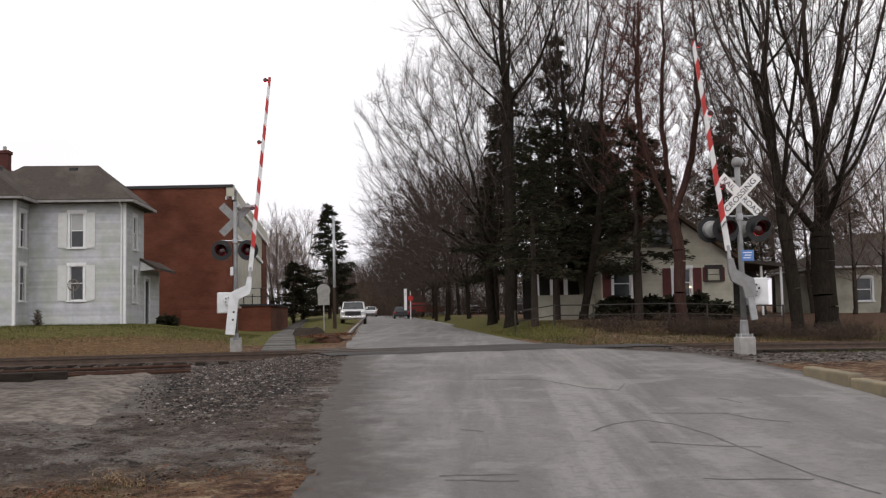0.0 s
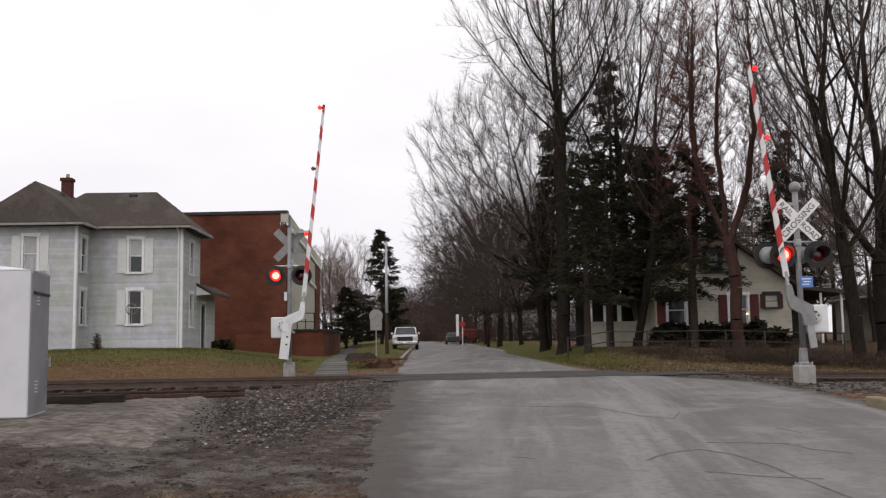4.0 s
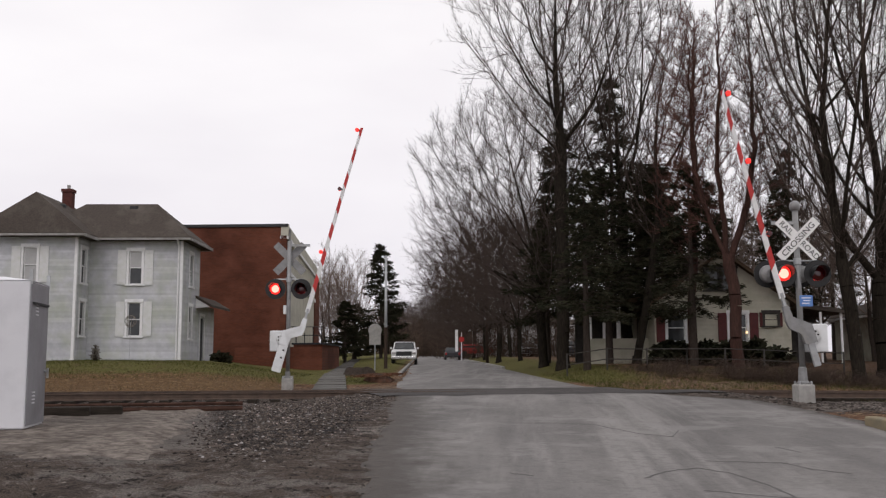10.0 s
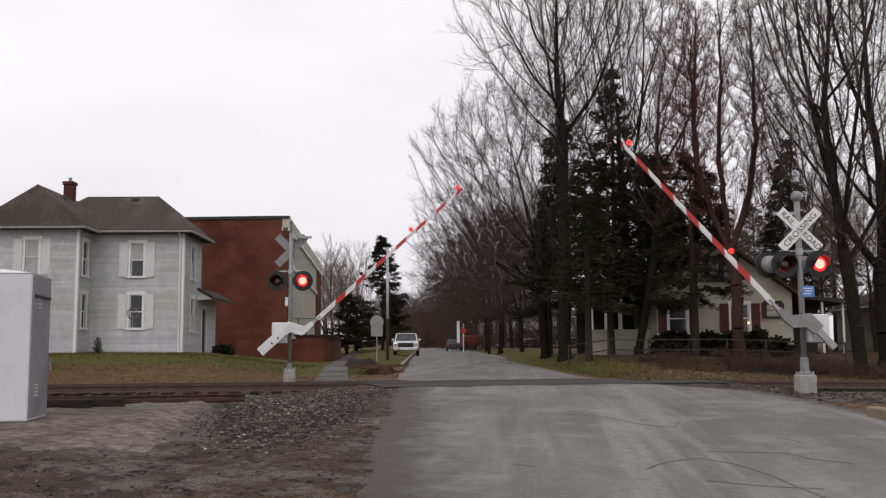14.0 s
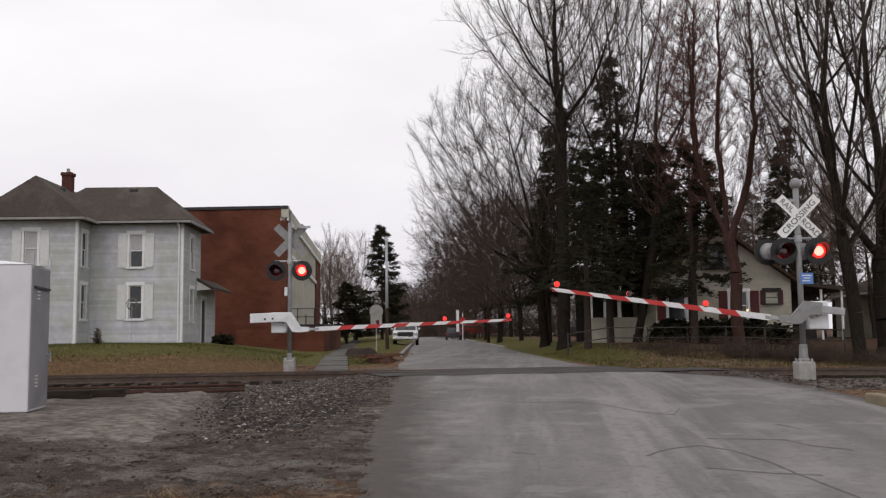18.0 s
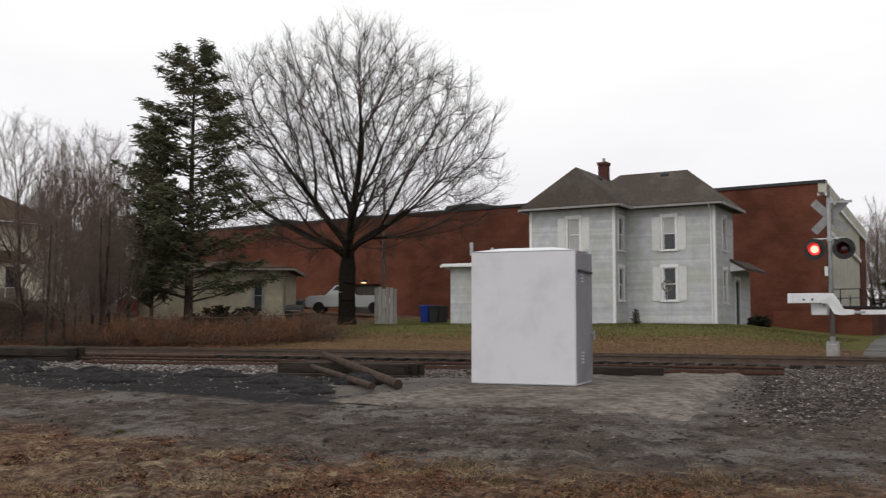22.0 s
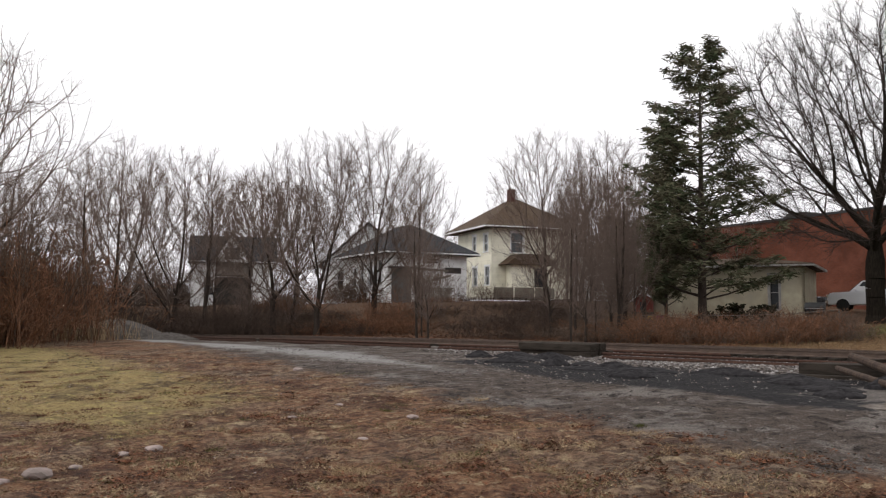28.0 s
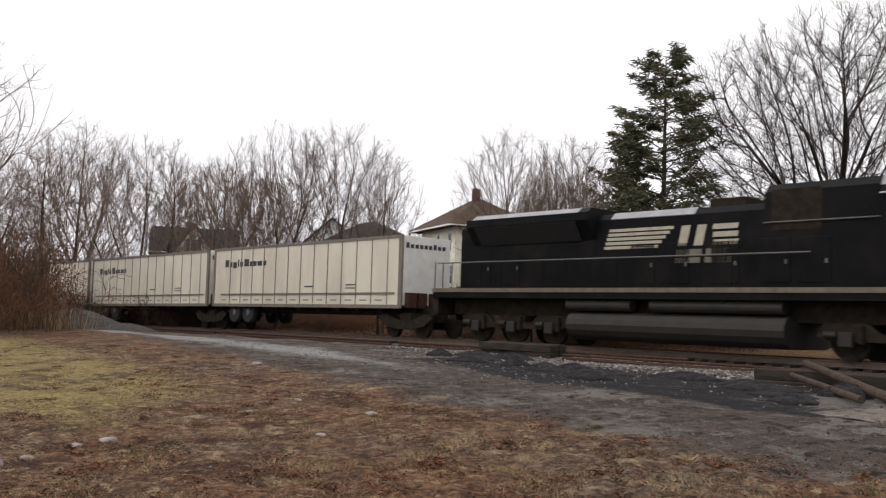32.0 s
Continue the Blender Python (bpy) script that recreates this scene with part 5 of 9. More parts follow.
def lens(parent, x, z, face, first, y0=0.0):
    """A lamp head: background ring, bowl, visor, and a turning lens, lit on one side and dark on the other. face: -1 looks to the eye."""
    bm = B()
    n = 28
    rings = []
    for r, y in ((0.165, 0.0), (0.305, 0.0), (0.305, -0.02 * face), (0.165, -0.02 * face)):
        rings.append([bm.verts.new((r * math.cos(2 * math.pi * k / n), y, r * math.sin(2 * math.pi * k / n))) for k in range(n)])
    for i in range(4):
        a, b = rings[i], rings[(i + 1) % 4]
        for k in range(n):
            bm.faces.new((a[k], a[(k + 1) % n], b[(k + 1) % n], b[k]))
    head = part("lamp_head", bm, "black_paint", parent, m=pose(x, y0, z))
    bm = B()
    rings = []
    for r, y in ((0.172, 0.0), (0.20, 0.05), (0.19, 0.17), (0.10, 0.24), (0.02, 0.25)):
        rings.append([bm.verts.new((r * math.cos(2 * math.pi * k / n), -face * y, r * math.sin(2 * math.pi * k / n))) for k in range(n)])
    for a, b in zip(rings, rings[1:]):
        for k in range(n):
            bm.faces.new((a[k], a[(k + 1) % n], b[(k + 1) % n], b[k]))
    bm.faces.new(rings[-1])
    part("bowl", bm, "alu_paint", head)
    bm = B()
    arcs = []
    for y, lo in ((0.0, -35), (0.17, -10), (0.30, 25)):
        for r in (0.172, 0.18):
            arcs.append([bm.verts.new((r * math.cos(radians(lo + (180 - 2 * lo) * k / 14)), face * y, r * math.sin(radians(lo + (180 - 2 * lo) * k / 14)))) for k in range(15)])
    for i in (0, 2):
        for a, b in ((arcs[i], arcs[i + 2]), (arcs[i + 1], arcs[i + 3])):
            for k in range(14):
                bm.faces.new((a[k], a[k + 1], b[k + 1], b[k]))
    for k in range(14):
        bm.faces.new((arcs[4][k], arcs[4][k + 1], arcs[5][k + 1], arcs[5][k]))
    part("visor", bm, "black_paint", head)
    # the lens: convex on both sides
    bm = B()
    for sgn, mats in ((1, 1), (-1, 0)):
        prev = None
        for r, y in ((0.163, 0.004), (0.11, 0.022), (0.055, 0.034), (0.0, 0.036)):
            ring = [bm.verts.new((r * math.cos(2 * math.pi * k / n), sgn * y, r * math.sin(2 * math.pi * k / n))) for k in range(n)] if r else [bm.verts.new((0, sgn * y, 0))]
            if prev:
                for k in range(n):
                    f = bm.faces.new((prev[k], prev[(k + 1) % n], ring[(k + 1) % n], ring[k]) if r else (prev[k], prev[(k + 1) % n], ring[0]))
                    f.material_index = 0 if sgn > 0 else (2 if r < 0.09 else 1)
            prev = ring
    ln = part("lens", bm, "red_dark", head, "red glass lens")
    ln.data.materials.append(M["red_lit"])
    ln.data.materials.append(M["red_core"])
    if face < 0:
        LAMPS.append((ln, first))
    return head


def lens_rows(first):
    """Turns of a lens that shows its lit side in every other interval, a little longer than the other rests."""
    rows = [(0.0, 180.0)]
    for i, t in enumerate(FLASH):
        on = (i % 2 == 0) == first
        if i == 0 and not on:
            continue
        t = t - 0.05 if on else t + 0.05
        a, b = (180.0, 0.0) if on else (0.0, 180.0)
        for k, f in ((-2, 0.0), (-1, 0.34), (0, 0.67), (1, 1.0)):
            rows.append((round(t * 30 + k) / 30, a + (b - a) * f))
    rows.append((32.0, rows[-1][1]))
    return [(t, pose(0, 0, 0, 0, 0, a)) for t, a in rows]


def letters(text, size, mat, parent, m, name="lettering"):
    cu = bpy.data.curves.new(name, "FONT")
    cu.body, cu.size, cu.align_x, cu.align_y, cu.extrude = text, size, "CENTER", "CENTER", 0.002
    tmp = bpy.data.objects.new(name, cu)
    scene.collection.objects.link(tmp)
    bpy.context.view_layer.update()
    me = bpy.data.meshes.new_from_object(tmp.evaluated_get(bpy.context.evaluated_depsgraph_get()))
    bpy.data.objects.remove(tmp)
    me.materials.clear()
    me.materials.append(M[mat])
    ob = new(name, me)
    ob.parent = parent
    ob.matrix_basis = m
    return ob


ARMS = []
ARM_LAMPS = []
PIVOT = {1: 1.64, -1: 1.55}
DROP = {1: 0.40, -1: 0.33}


def gate_signal(m, side, arm_len, reads, label):
    """A crossing mast with lamps, crossbuck and gate. side: +1 the arm reaches to the right, -1 to the left. reads: the crossbuck's words face the eye."""
    th = thing("crossing_signal", m, label, "crossing signal", "crossing signals")
    bm = B()
    fw = 0.19 if reads else 0.16
    box(bm, -fw, fw, -fw, fw, -0.35, 0.36, 0.03)
    base = part("foundation", bm, "concrete", th)
    bm = B()
    lathe(bm, [(0.14, 0.36), (0.14, 0.40), (0.10, 0.44), (0.085, 0.72), (0.072, 0.74)] if reads else [(0.10, 0.36), (0.10, 0.39), (0.08, 0.42), (0.078, 0.55), (0.068, 0.56)], 14)
    part("junction_base", bm, "alu_paint", th)
    for x in (-0.13, 0.13):
        for y in (-0.13, 0.13):
            bm = B()
            tube(bm, (x, y, 0.36), (x, y, 0.43), 0.022, n=6)
            part("bolt", bm, "galv", base)
    bm = B()
    up = 0.20 if reads else 0.26
    tube(bm, (0, 0, 0.5), (0, 0, (4.05 if reads else 4.24) + up), 0.064, n=14)
    part("mast", bm, "alu_paint", th, "silver painted steel mast", True)
    if reads:
      bm = B()
      lathe(bm, [(0.07, 4.05 + up), (0.11, 4.08 + up), (0.125, 4.16 + up), (0.10, 4.24 + up), (0.04, 4.28 + up)], 18)
      part("bell", bm, "alu_paint", th, "round warning bell", True)
    # crossbuck
    y = -0.10 if reads else 0.10
    bm = B()
    box(bm, -0.07, 0.07, min(0, y), max(0, y), (3.30 if reads else 3.63) + up, (3.48 if reads else 3.81) + up)
    part("clamp", bm, "galv", th)
    for k, (ang, words) in enumerate(((45, "CROSSING"), (-45, ("RAIL", "ROAD")))):
        bm = B()
        box(bm, -0.61, 0.61, -0.004, 0.004, -0.115, 0.115)
        blade = part("crossbuck_blade", bm, "sign_white" if reads else "alu_paint", th, m=pose(0, y - 0.008 * (1 - k) * (1 if reads else -1), (3.39 if reads else 3.72) + up, 0, -ang, 0))
        if reads:
            if k == 0:
                letters(words, 0.185, "black_paint", blade, pose(0, -0.008, -0.005, 90, 0, 0) @ Matrix.Diagonal((1.15, 1, 1, 1)))
            else:
                for w, x in zip(words, (-0.36, 0.36)):
                    letters(w, 0.185, "black_paint", blade, pose(x, -0.008, -0.005, 90, 0, 0))
    # lamp arm and heads
    z = 2.81 if reads else 3.03
    bm = B()
    tube(bm, (-0.44, 0, z + 0.30), (0.44, 0, z + 0.30), 0.022)
    tube(bm, (-0.38, -0.10, z + 0.20), (-0.38, 0, z + 0.30), 0.02)
    tube(bm, (0.38, -0.10, z + 0.20), (0.38, 0, z + 0.30), 0.02)
    lathe(bm, [(0.085, z + 0.22), (0.085, z + 0.36)], 12)
    part("lamp_bracket", bm, "galv", th)
    lens(th, -0.385, z, -1, True, -0.15)
    lens(th, 0.385, z, -1, False, -0.15)
    if reads:
        lens(th, -0.62, z + 0.02, 1, True, 0.22)
        lens(th, 0.15, z + 0.02, 1, False, 0.30)
        bm = B()
        box(bm, -0.02, 0.27, -0.085, -0.075, 2.08, 2.33, 0.012)
        plate = part("notice_plate", bm, "sign_blue", th, "small blue emergency notice plate")
        for k in range(3):
            bm = B()
            box(bm, 0.02 + 0.03 * (k % 2), 0.23 - 0.02 * k, -0.09, -0.086, 2.26 - 0.06 * k, 2.28 - 0.06 * k)
            part("print_bar", bm, "sign_white", plate)
    # side arm of the lamp gantry
    bm = B()
    x = -0.55 if reads else 0.62
    rz = (3.77 if reads else 4.11) + up
    tube(bm, (0, 0, rz), (x, 0, rz), 0.026)
    box(bm, min(0.06 * x, x), max(0.06 * x, x), -0.03, 0.03, rz - 0.035, rz + 0.035)
    part("rest_bracket", bm, "galv", th)
    if not reads:
        bm = B()
        box(bm, -0.15, -0.06, -0.08, 0.08, 2.28, 2.54, 0.01)
        part("junction_box", bm, "white_paint", th)
    # gate machine
    gz = PIVOT[side] - 0.12
    bm = B()
    gx = -side * 0.30
    box(bm, gx - 0.22, gx + 0.22, -0.22, 0.22, gz - 0.36, gz + 0.26, 0.03)
    mach = part("gate_machine", bm, "white_paint", th, "white painted gate machine housing")
    bm = B()
    lathe(bm, [(0.15, -0.22), (0.15, -0.27), (0.12, -0.28)], 18, "y")
    cap = part("hub_cover", bm, "white_paint", mach, m=pose(gx * 0.6, -0.02, gz + 0.02))
    for k in range(5):
        bm = B()
        a = 2 * math.pi * k / 5
        lathe(bm, [(0.022, -0.283), (0.022, -0.295)], 8, "y")
        part("bolt", bm, "black_paint", cap, m=pose(0.08 * math.cos(a), 0, 0.08 * math.sin(a)))
    # gate arm, built lying level towards +x, its root on the pivot
    arm = thing("gate_arm", pose(0, -0.36, PIVOT[side]), "", "")
    arm.parent = th
    for key in ("label", "category"):
        if key in arm:
            del arm[key]
    bm = B()
    dz = -DROP[side]
    prism(bm, [(-0.30, -0.13), (-0.05, -0.16), (0.12, dz - 0.05), (0.30, dz - 0.08), (0.62, dz - 0.06), (0.62, dz + 0.07), (0.36, dz + 0.09), (0.20, -0.02), (0.10, 0.13), (-0.30, 0.14)], -0.05, 0.05, "y")
    paint = "alu_paint" if reads else "white_paint"
    frame_ = part("arm_casting", bm, paint, arm)
    bm = B()
    cz = 0.08 if reads else 0.14
    box(bm, -0.82 if reads else -1.12, -0.25, -0.03, 0.03, -cz, cz, 0.015)
    cw = part("counterweight", bm, "galv" if reads else paint, arm, "grey counterweight plate" if reads else "pale counterweight plate")
    for x in (-0.45, -0.68):
        bm = B()
        box(bm, x - 0.025, x + 0.025, -0.035, -0.03, -0.07, -0.01)
        part("slot", bm, "black_paint", cw)
    bm = B()
    box(bm, 0.55, 0.92, -0.035, 0.035, dz - 0.035, dz + 0.035, 0.01)
    part("adapter", bm, "galv", arm)
    x, k = 0.80, 0
    while x < arm_len - 0.01:
        x2 = min(x + (0.72 if k == 0 else 0.406), arm_len)
        f0, f1 = 1 - 0.45 * (x - 0.8) / (arm_len - 0.8), 1 - 0.45 * (x2 - 0.8) / (arm_len - 0.8)
        h0, h1 = 0.066 * f0, 0.066 * f1
        sl = 0.075 if k else 0.0
        s2 = 0.075 if x2 < arm_len - 0.01 else 0.0
        bm = B()
        prism(bm, [(x - sl, dz - h0), (x2 - s2, dz - h1), (x2 + s2, dz + h1), (x + sl, dz + h0)], -0.022, 0.022, "y")
        part("arm_stripe", bm, "red_stripe" if k % 2 else "white_stripe", arm)
        x, k = x2, k + 1
    for i, f in enumerate((0.40, 0.70, 0.985)):
        x = f * arm_len
        bm = B()
        lathe(bm, [(0.05, -0.045), (0.06, -0.03), (0.06, 0.0), (0.06, 0.03), (0.05, 0.045)], 14, "y")
        for fc in bm.faces:
            fc.material_index = 1 if fc.calc_center_median().y < -0.004 else 0
        drum = part("arm_lamp", bm, "red_dark", arm, "red gate arm lamp")
        drum.data.materials.append(M["red_lit"])
        ARM_LAMPS.append((drum, (x, 0, dz + 0.125), side, i))
        bm = B()
        box(bm, x - 0.03, x + 0.03, -0.028, 0.028, dz + 0.04, dz + 0.075)
        part("lamp_foot", bm, "black_paint", arm)
    ARMS.append((arm, side))
    return th


def arm_lamp_rows(place, side, i):
    """A drum lamp, dark on one side: the outermost burns from the warning's start, the inner two take turns."""
    turn = 0 if side > 0 else 180
    if i == 2:
        rows = [(0, 180), (3.9, 180), (3.94, 120), (3.98, 60), (4.02, 0), (32, 0)]
        rows = [(t, pose(0, 0, 0, 0, 0, a)) for t, a in rows]
    else:
        rows = lens_rows((i == 0) == (side > 0))
    return [(t, pose(*place) @ pose(0, 0, 0, 0, 0, turn) @ m) for t, m in rows]


def gate_rows(side, turns):
    """Poses of an arm from its lean off the upright, in degrees."""
    rows = []
    for t, lean in turns:
        up = 90 - lean
        rows.append((t, pose(0, -0.36, PIVOT[side]) @ (pose(0, 0, 0, 0, -up, 0) if side > 0 else pose(0, 0, 0, 0, up, 0) @ Matrix.Diagonal((1, 1, 1, 1)) @ pose(0, 0, 0, 0, 0, 180))))
    return rows


gate_signal(pose(6.13, 21.62, 0.58, 0, 0, 6), -1, 5.62, True, "silver railroad crossing signal with lettered white crossbuck and gate")
gate_signal(pose(-7.10, 27.85, 0.62, 0, 0, 6), 1, 6.66, False, "silver crossing signal seen from behind with gate and plain crossbuck")


# ---- the train's way ----
LOCO_L = 21.9


def rail_pose(s):
    """The pose of a car whose front end is at s, heading east."""
    x, y = track_xy(s, 0)
    ang = math.degrees(math.atan2(-TRACK_U.y, -TRACK_U.x))
    slope = math.degrees(math.atan((rail_z(s) - rail_z(s + 15.0)) / 15.0))
    return pose(x, y, rail_z(s), 0, -slope, ang)


TRAIN = []

# ---- trees and brush: each kind grown a few times, then planted in many places ----
def again(th, x, y, turn, k=1.0, kz=None, sink=0.05, label=""):
    c = copy_thing(th, pose(x, y, float(ground_z(x, y)) - sink, 0, 0, turn) @ Matrix.Diagonal((k, k, kz or k, 1)))
    if label:
        c["label"] = label
    return c


def away(az, dist):
    """A place by bearing, in degrees west of the start's heading, and distance."""
    return -math.sin(radians(az)) * dist, math.cos(radians(az)) * dist


def crowned(th, az, dist, el, tall, turn=0.0, k=None, label=""):
    """Copy or place a tree so that its top stands at an elevation seen from the road's corner."""
    x, y = away(az, dist)
    kz = (dist * math.tan(radians(el)) + 1.5 - float(ground_z(x, y))) / tall
    if th.get("planted"):
        return again(th, x, y, turn, k or kz, kz, label=label)
    th["planted"] = 1
    plant(th, x, y, turn)
    th.scale = (k or kz, k or kz, kz)
    return th


# the wide maple by the line: a short bole and a dome of crooked limbs
maple = shaped_tree(21, "wide-crowned bare deciduous tree with short thick trunk", 3.3, 0.50,
                    [(3.7, 0.8), (4.6, 4.6), (6.2, 7.4), (9.0, 8.4), (11.5, 8.0), (14.4, 6.2), (16.2, 3.8), (17.2, 1.4)], 2900, 0.40, 0.56, 4.0, (-0.015, 0.0), 0.04, 0.22, 0.0155, 1.95,
                    "bark_moss", "twig_dark", 2, 1.0, 0.05, limit=0.07, fine=0.0078)
plant(maple, *away(42.6, 54.8), 25)

# street trees beyond the crossing
arching = shaped_tree(33, "bare tree with dense spreading branches over the road", 3.4, 0.26, [(3.2, 3.0), (4.6, 6.4), (8.0, 7.4), (11.5, 6.6), (14.0, 4.6), (16.0, 1.6)], 4000, 0.36, 0.50, 4.0,
                      (-0.02, 0.0), 0.05, 0.18, 0.010, 2.05, "bark_moss", "twig", 2, 0.70, 0.12)
forked = shaped_tree(31, "tall bare deciduous street tree forking high up", 11.4, 0.31, [(9.5, 0.8), (12.0, 2.6), (16.0, 4.6), (19.0, 4.5), (22.0, 2.0)], 2200, 0.40, 0.54, 3.6, (0, 0), 0.06, 0.22, 0.010, 2.05,
                     "bark_moss", "twig", 2, 0.75, 0.2)
spread = shaped_tree(32, "tall bare deciduous tree with open limbs", 8.6, 0.27, [(7.0, 0.8), (10.5, 2.8), (15.5, 4.5), (19.5, 4.1), (22.5, 1.5)], 2200, 0.40, 0.54, 3.6, (0.01, 0), 0.06, 0.22, 0.010, 2.05,
                     "bark_moss", "twig", 2, 0.75, 0.2)
leaner = shaped_tree(37, "dark bare tree with leaning trunk", 7.0, 0.20, [(5.6, 0.6), (8.5, 2.0), (12.5, 3.2), (16.0, 1.3)], 900, 0.40, 0.56, 3.6, (0.15, 0), 0.10, 0.20, 0.012, 2.0,
                     "bark_moss", "twig", 2, 0.7, 0.2)
larch = shaped_tree(34, "tall bare tree of three slender reddish stems", 4.6, 0.26, [(7.0, 0.5), (9.5, 1.5), (13.0, 1.7), (15.6, 1.25), (17.6, 0.3)], 900, 0.28, 0.40, 2.2, (0.0, 0), 0.06, 0.18, 0.009, 2.1,
                    "bark_red", "twig_red", 3, 0.34, 0.2, stems=((-1.15, 0.3, 15.6), (0.1, -0.2, 17.4), (1.25, 0.4, 16.0)), crook=0.05)
rough_larch = shaped_tree(38, "tall slender bare conifer with dark tufted top", 16.4, 0.17, [(5.0, 0.5), (7.5, 1.7), (12.0, 1.6), (15.2, 1.35), (17.6, 0.3)], 1500, 0.28, 0.40, 2.2, (0.006, 0), 0.06, 0.18, 0.009, 2.1,
                          "bark_red", "twig_red", 3, 0.34, 0.2)
stout = shaped_tree(35, "large bare tree with many upright limbs", 3.8, 0.48, [(3.4, 1.0), (7.0, 3.3), (12.0, 5.0), (18.0, 5.2), (21.5, 3.2), (24.0, 1.0)], 3400, 0.40, 0.56, 4.0, (0, 0), 0.10, 0.20, 0.0105, 2.1,
                    "bark_moss", "twig", 2, 0.75, 0.2)
upright = shaped_tree(36, "tall bare yard tree with rising limbs", 4.6, 0.25, [(4.0, 0.8), (7.0, 2.4), (12.0, 4.0), (17.0, 4.3), (20.5, 2.6), (22.5, 0.8)], 2400, 0.40, 0.54, 3.6, (-0.03, 0), 0.10, 0.20, 0.010, 2.1,
                      "bark_moss", "twig", 2, 0.75, 0.2)
plant(arching, *away(-1.1, 52), 10)
plant(forked, *away(-2.26, 45.5), 200)
plant(spread, *away(-6.2, 51), 100)
plant(leaner, *away(-6.6, 46.5), 0)
plant(rough_larch, *away(-9.75, 45), 0)
plant(larch, *away(-12.35, 42.5), 0)
plant(upright, *away(-18.76, 38.5), 0)
plant(stout, *away(-20.3, 42), 40)
again(spread, *away(-15.6, 60), 250, 0.7)
again(arching, *away(1.6, 78), 200, 0.85, 0.9)
again(arching, *away(0.3, 70), 320, 0.62, 0.72)
again(arching, *away(2.4, 96), 80, 0.9)
again(arching, *away(3.1, 118), 150, 0.95, 0.92)
again(forked, *away(-1.2, 84), 60, 0.62, label="tall dark bare tree beside the road")
again(spread, *away(0.9, 92), 160, 0.62, label="tall dark bare tree beside the road")
for az, d, k in ((3.5, 136, 0.85), (4.4, 160, 0.8), (5.0, 190, 0.85), (6.3, 240, 0.95), (7.4, 200, 0.7), (8.3, 160, 0.6), (7.9, 260, 1.0)):
    again(arching, *away(az, d), 97 * az, k, k * 0.95, label="bare tree at the far end of the road")

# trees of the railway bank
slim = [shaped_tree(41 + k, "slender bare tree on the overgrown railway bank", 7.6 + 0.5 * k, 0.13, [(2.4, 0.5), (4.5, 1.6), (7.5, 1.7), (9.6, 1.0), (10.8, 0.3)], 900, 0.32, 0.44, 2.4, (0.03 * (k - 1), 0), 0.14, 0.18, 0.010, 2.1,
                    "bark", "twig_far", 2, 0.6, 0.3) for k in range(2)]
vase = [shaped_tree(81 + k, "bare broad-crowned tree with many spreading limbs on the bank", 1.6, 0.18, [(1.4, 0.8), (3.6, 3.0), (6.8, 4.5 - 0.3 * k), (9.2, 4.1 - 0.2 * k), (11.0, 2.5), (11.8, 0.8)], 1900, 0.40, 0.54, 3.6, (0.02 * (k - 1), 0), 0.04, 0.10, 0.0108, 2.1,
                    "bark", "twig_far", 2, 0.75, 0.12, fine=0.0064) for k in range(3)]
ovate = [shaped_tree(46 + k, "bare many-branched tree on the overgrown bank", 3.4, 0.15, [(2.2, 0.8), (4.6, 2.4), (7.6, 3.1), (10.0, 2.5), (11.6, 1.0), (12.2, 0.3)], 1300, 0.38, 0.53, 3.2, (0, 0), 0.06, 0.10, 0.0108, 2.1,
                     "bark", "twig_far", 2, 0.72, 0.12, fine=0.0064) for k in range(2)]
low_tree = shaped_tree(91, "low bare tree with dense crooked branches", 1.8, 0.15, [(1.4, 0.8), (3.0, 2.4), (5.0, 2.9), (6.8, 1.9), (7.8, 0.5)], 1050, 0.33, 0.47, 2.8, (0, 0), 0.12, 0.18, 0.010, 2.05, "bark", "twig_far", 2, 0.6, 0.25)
TALL = {"slim": 11.3, "vase": 12.3, "ovate": 12.6, "low": 8.2}
KIND = {"slim": itertools.cycle(slim), "vase": itertools.cycle(vase), "ovate": itertools.cycle(ovate), "low": itertools.cycle([low_tree])}
rnd = random.Random(77)
for az, dist, el, kind in ((75.0, 54, 11.2, "vase"), (71.6, 56, 11.6, "vase"), (68.9, 54, 10.2, "ovate"), (77.6, 56, 9.3, "low"), (79.0, 58, 9.3, "ovate"),
                           (86.6, 60, 10.4, "vase"), (83.4, 60, 10.5, "vase"), (81.6, 62, 10.2, "slim"), (88.3, 56, 10.2, "slim"),
                           (61.1, 60, 11.9, "vase"), (59.8, 58, 9.5, "ovate"), (57.2, 57, 9.2, "vase"), (55.3, 52, 9.8, "ovate"),
                           (58.9, 54, 7.6, "low"), (56.4, 51, 7.4, "low"), 
                           (91.2, 64, 9.0, "vase"), (81.0, 70, 9.4, "ovate"), (76.4, 66, 9.4, "ovate"), (94.4, 62, 9.6, "vase"), (86.0, 84, 7.2, "low"), (78.8, 100, 7.2, "low"), (76.2, 96, 7.0, "low"),
                           (70.4, 104, 7.0, "ovate"), (66.6, 100, 6.4, "ovate"), (58.4, 94, 7.4, "vase"), (60.4, 90, 7.0, "ovate"), (56.4, 88, 7.0, "vase"), (54.4, 84, 6.8, "ovate"), (50.0, 84, 6.6, "vase"), (47.6, 90, 6.0, "ovate")):
    need = 24.7 / math.cos(radians(az - 17.5)) + 6 if az < 88 else dist
    crowned(next(KIND[kind]), az, max(dist, need), el, TALL[kind], rnd.uniform(0, 360))
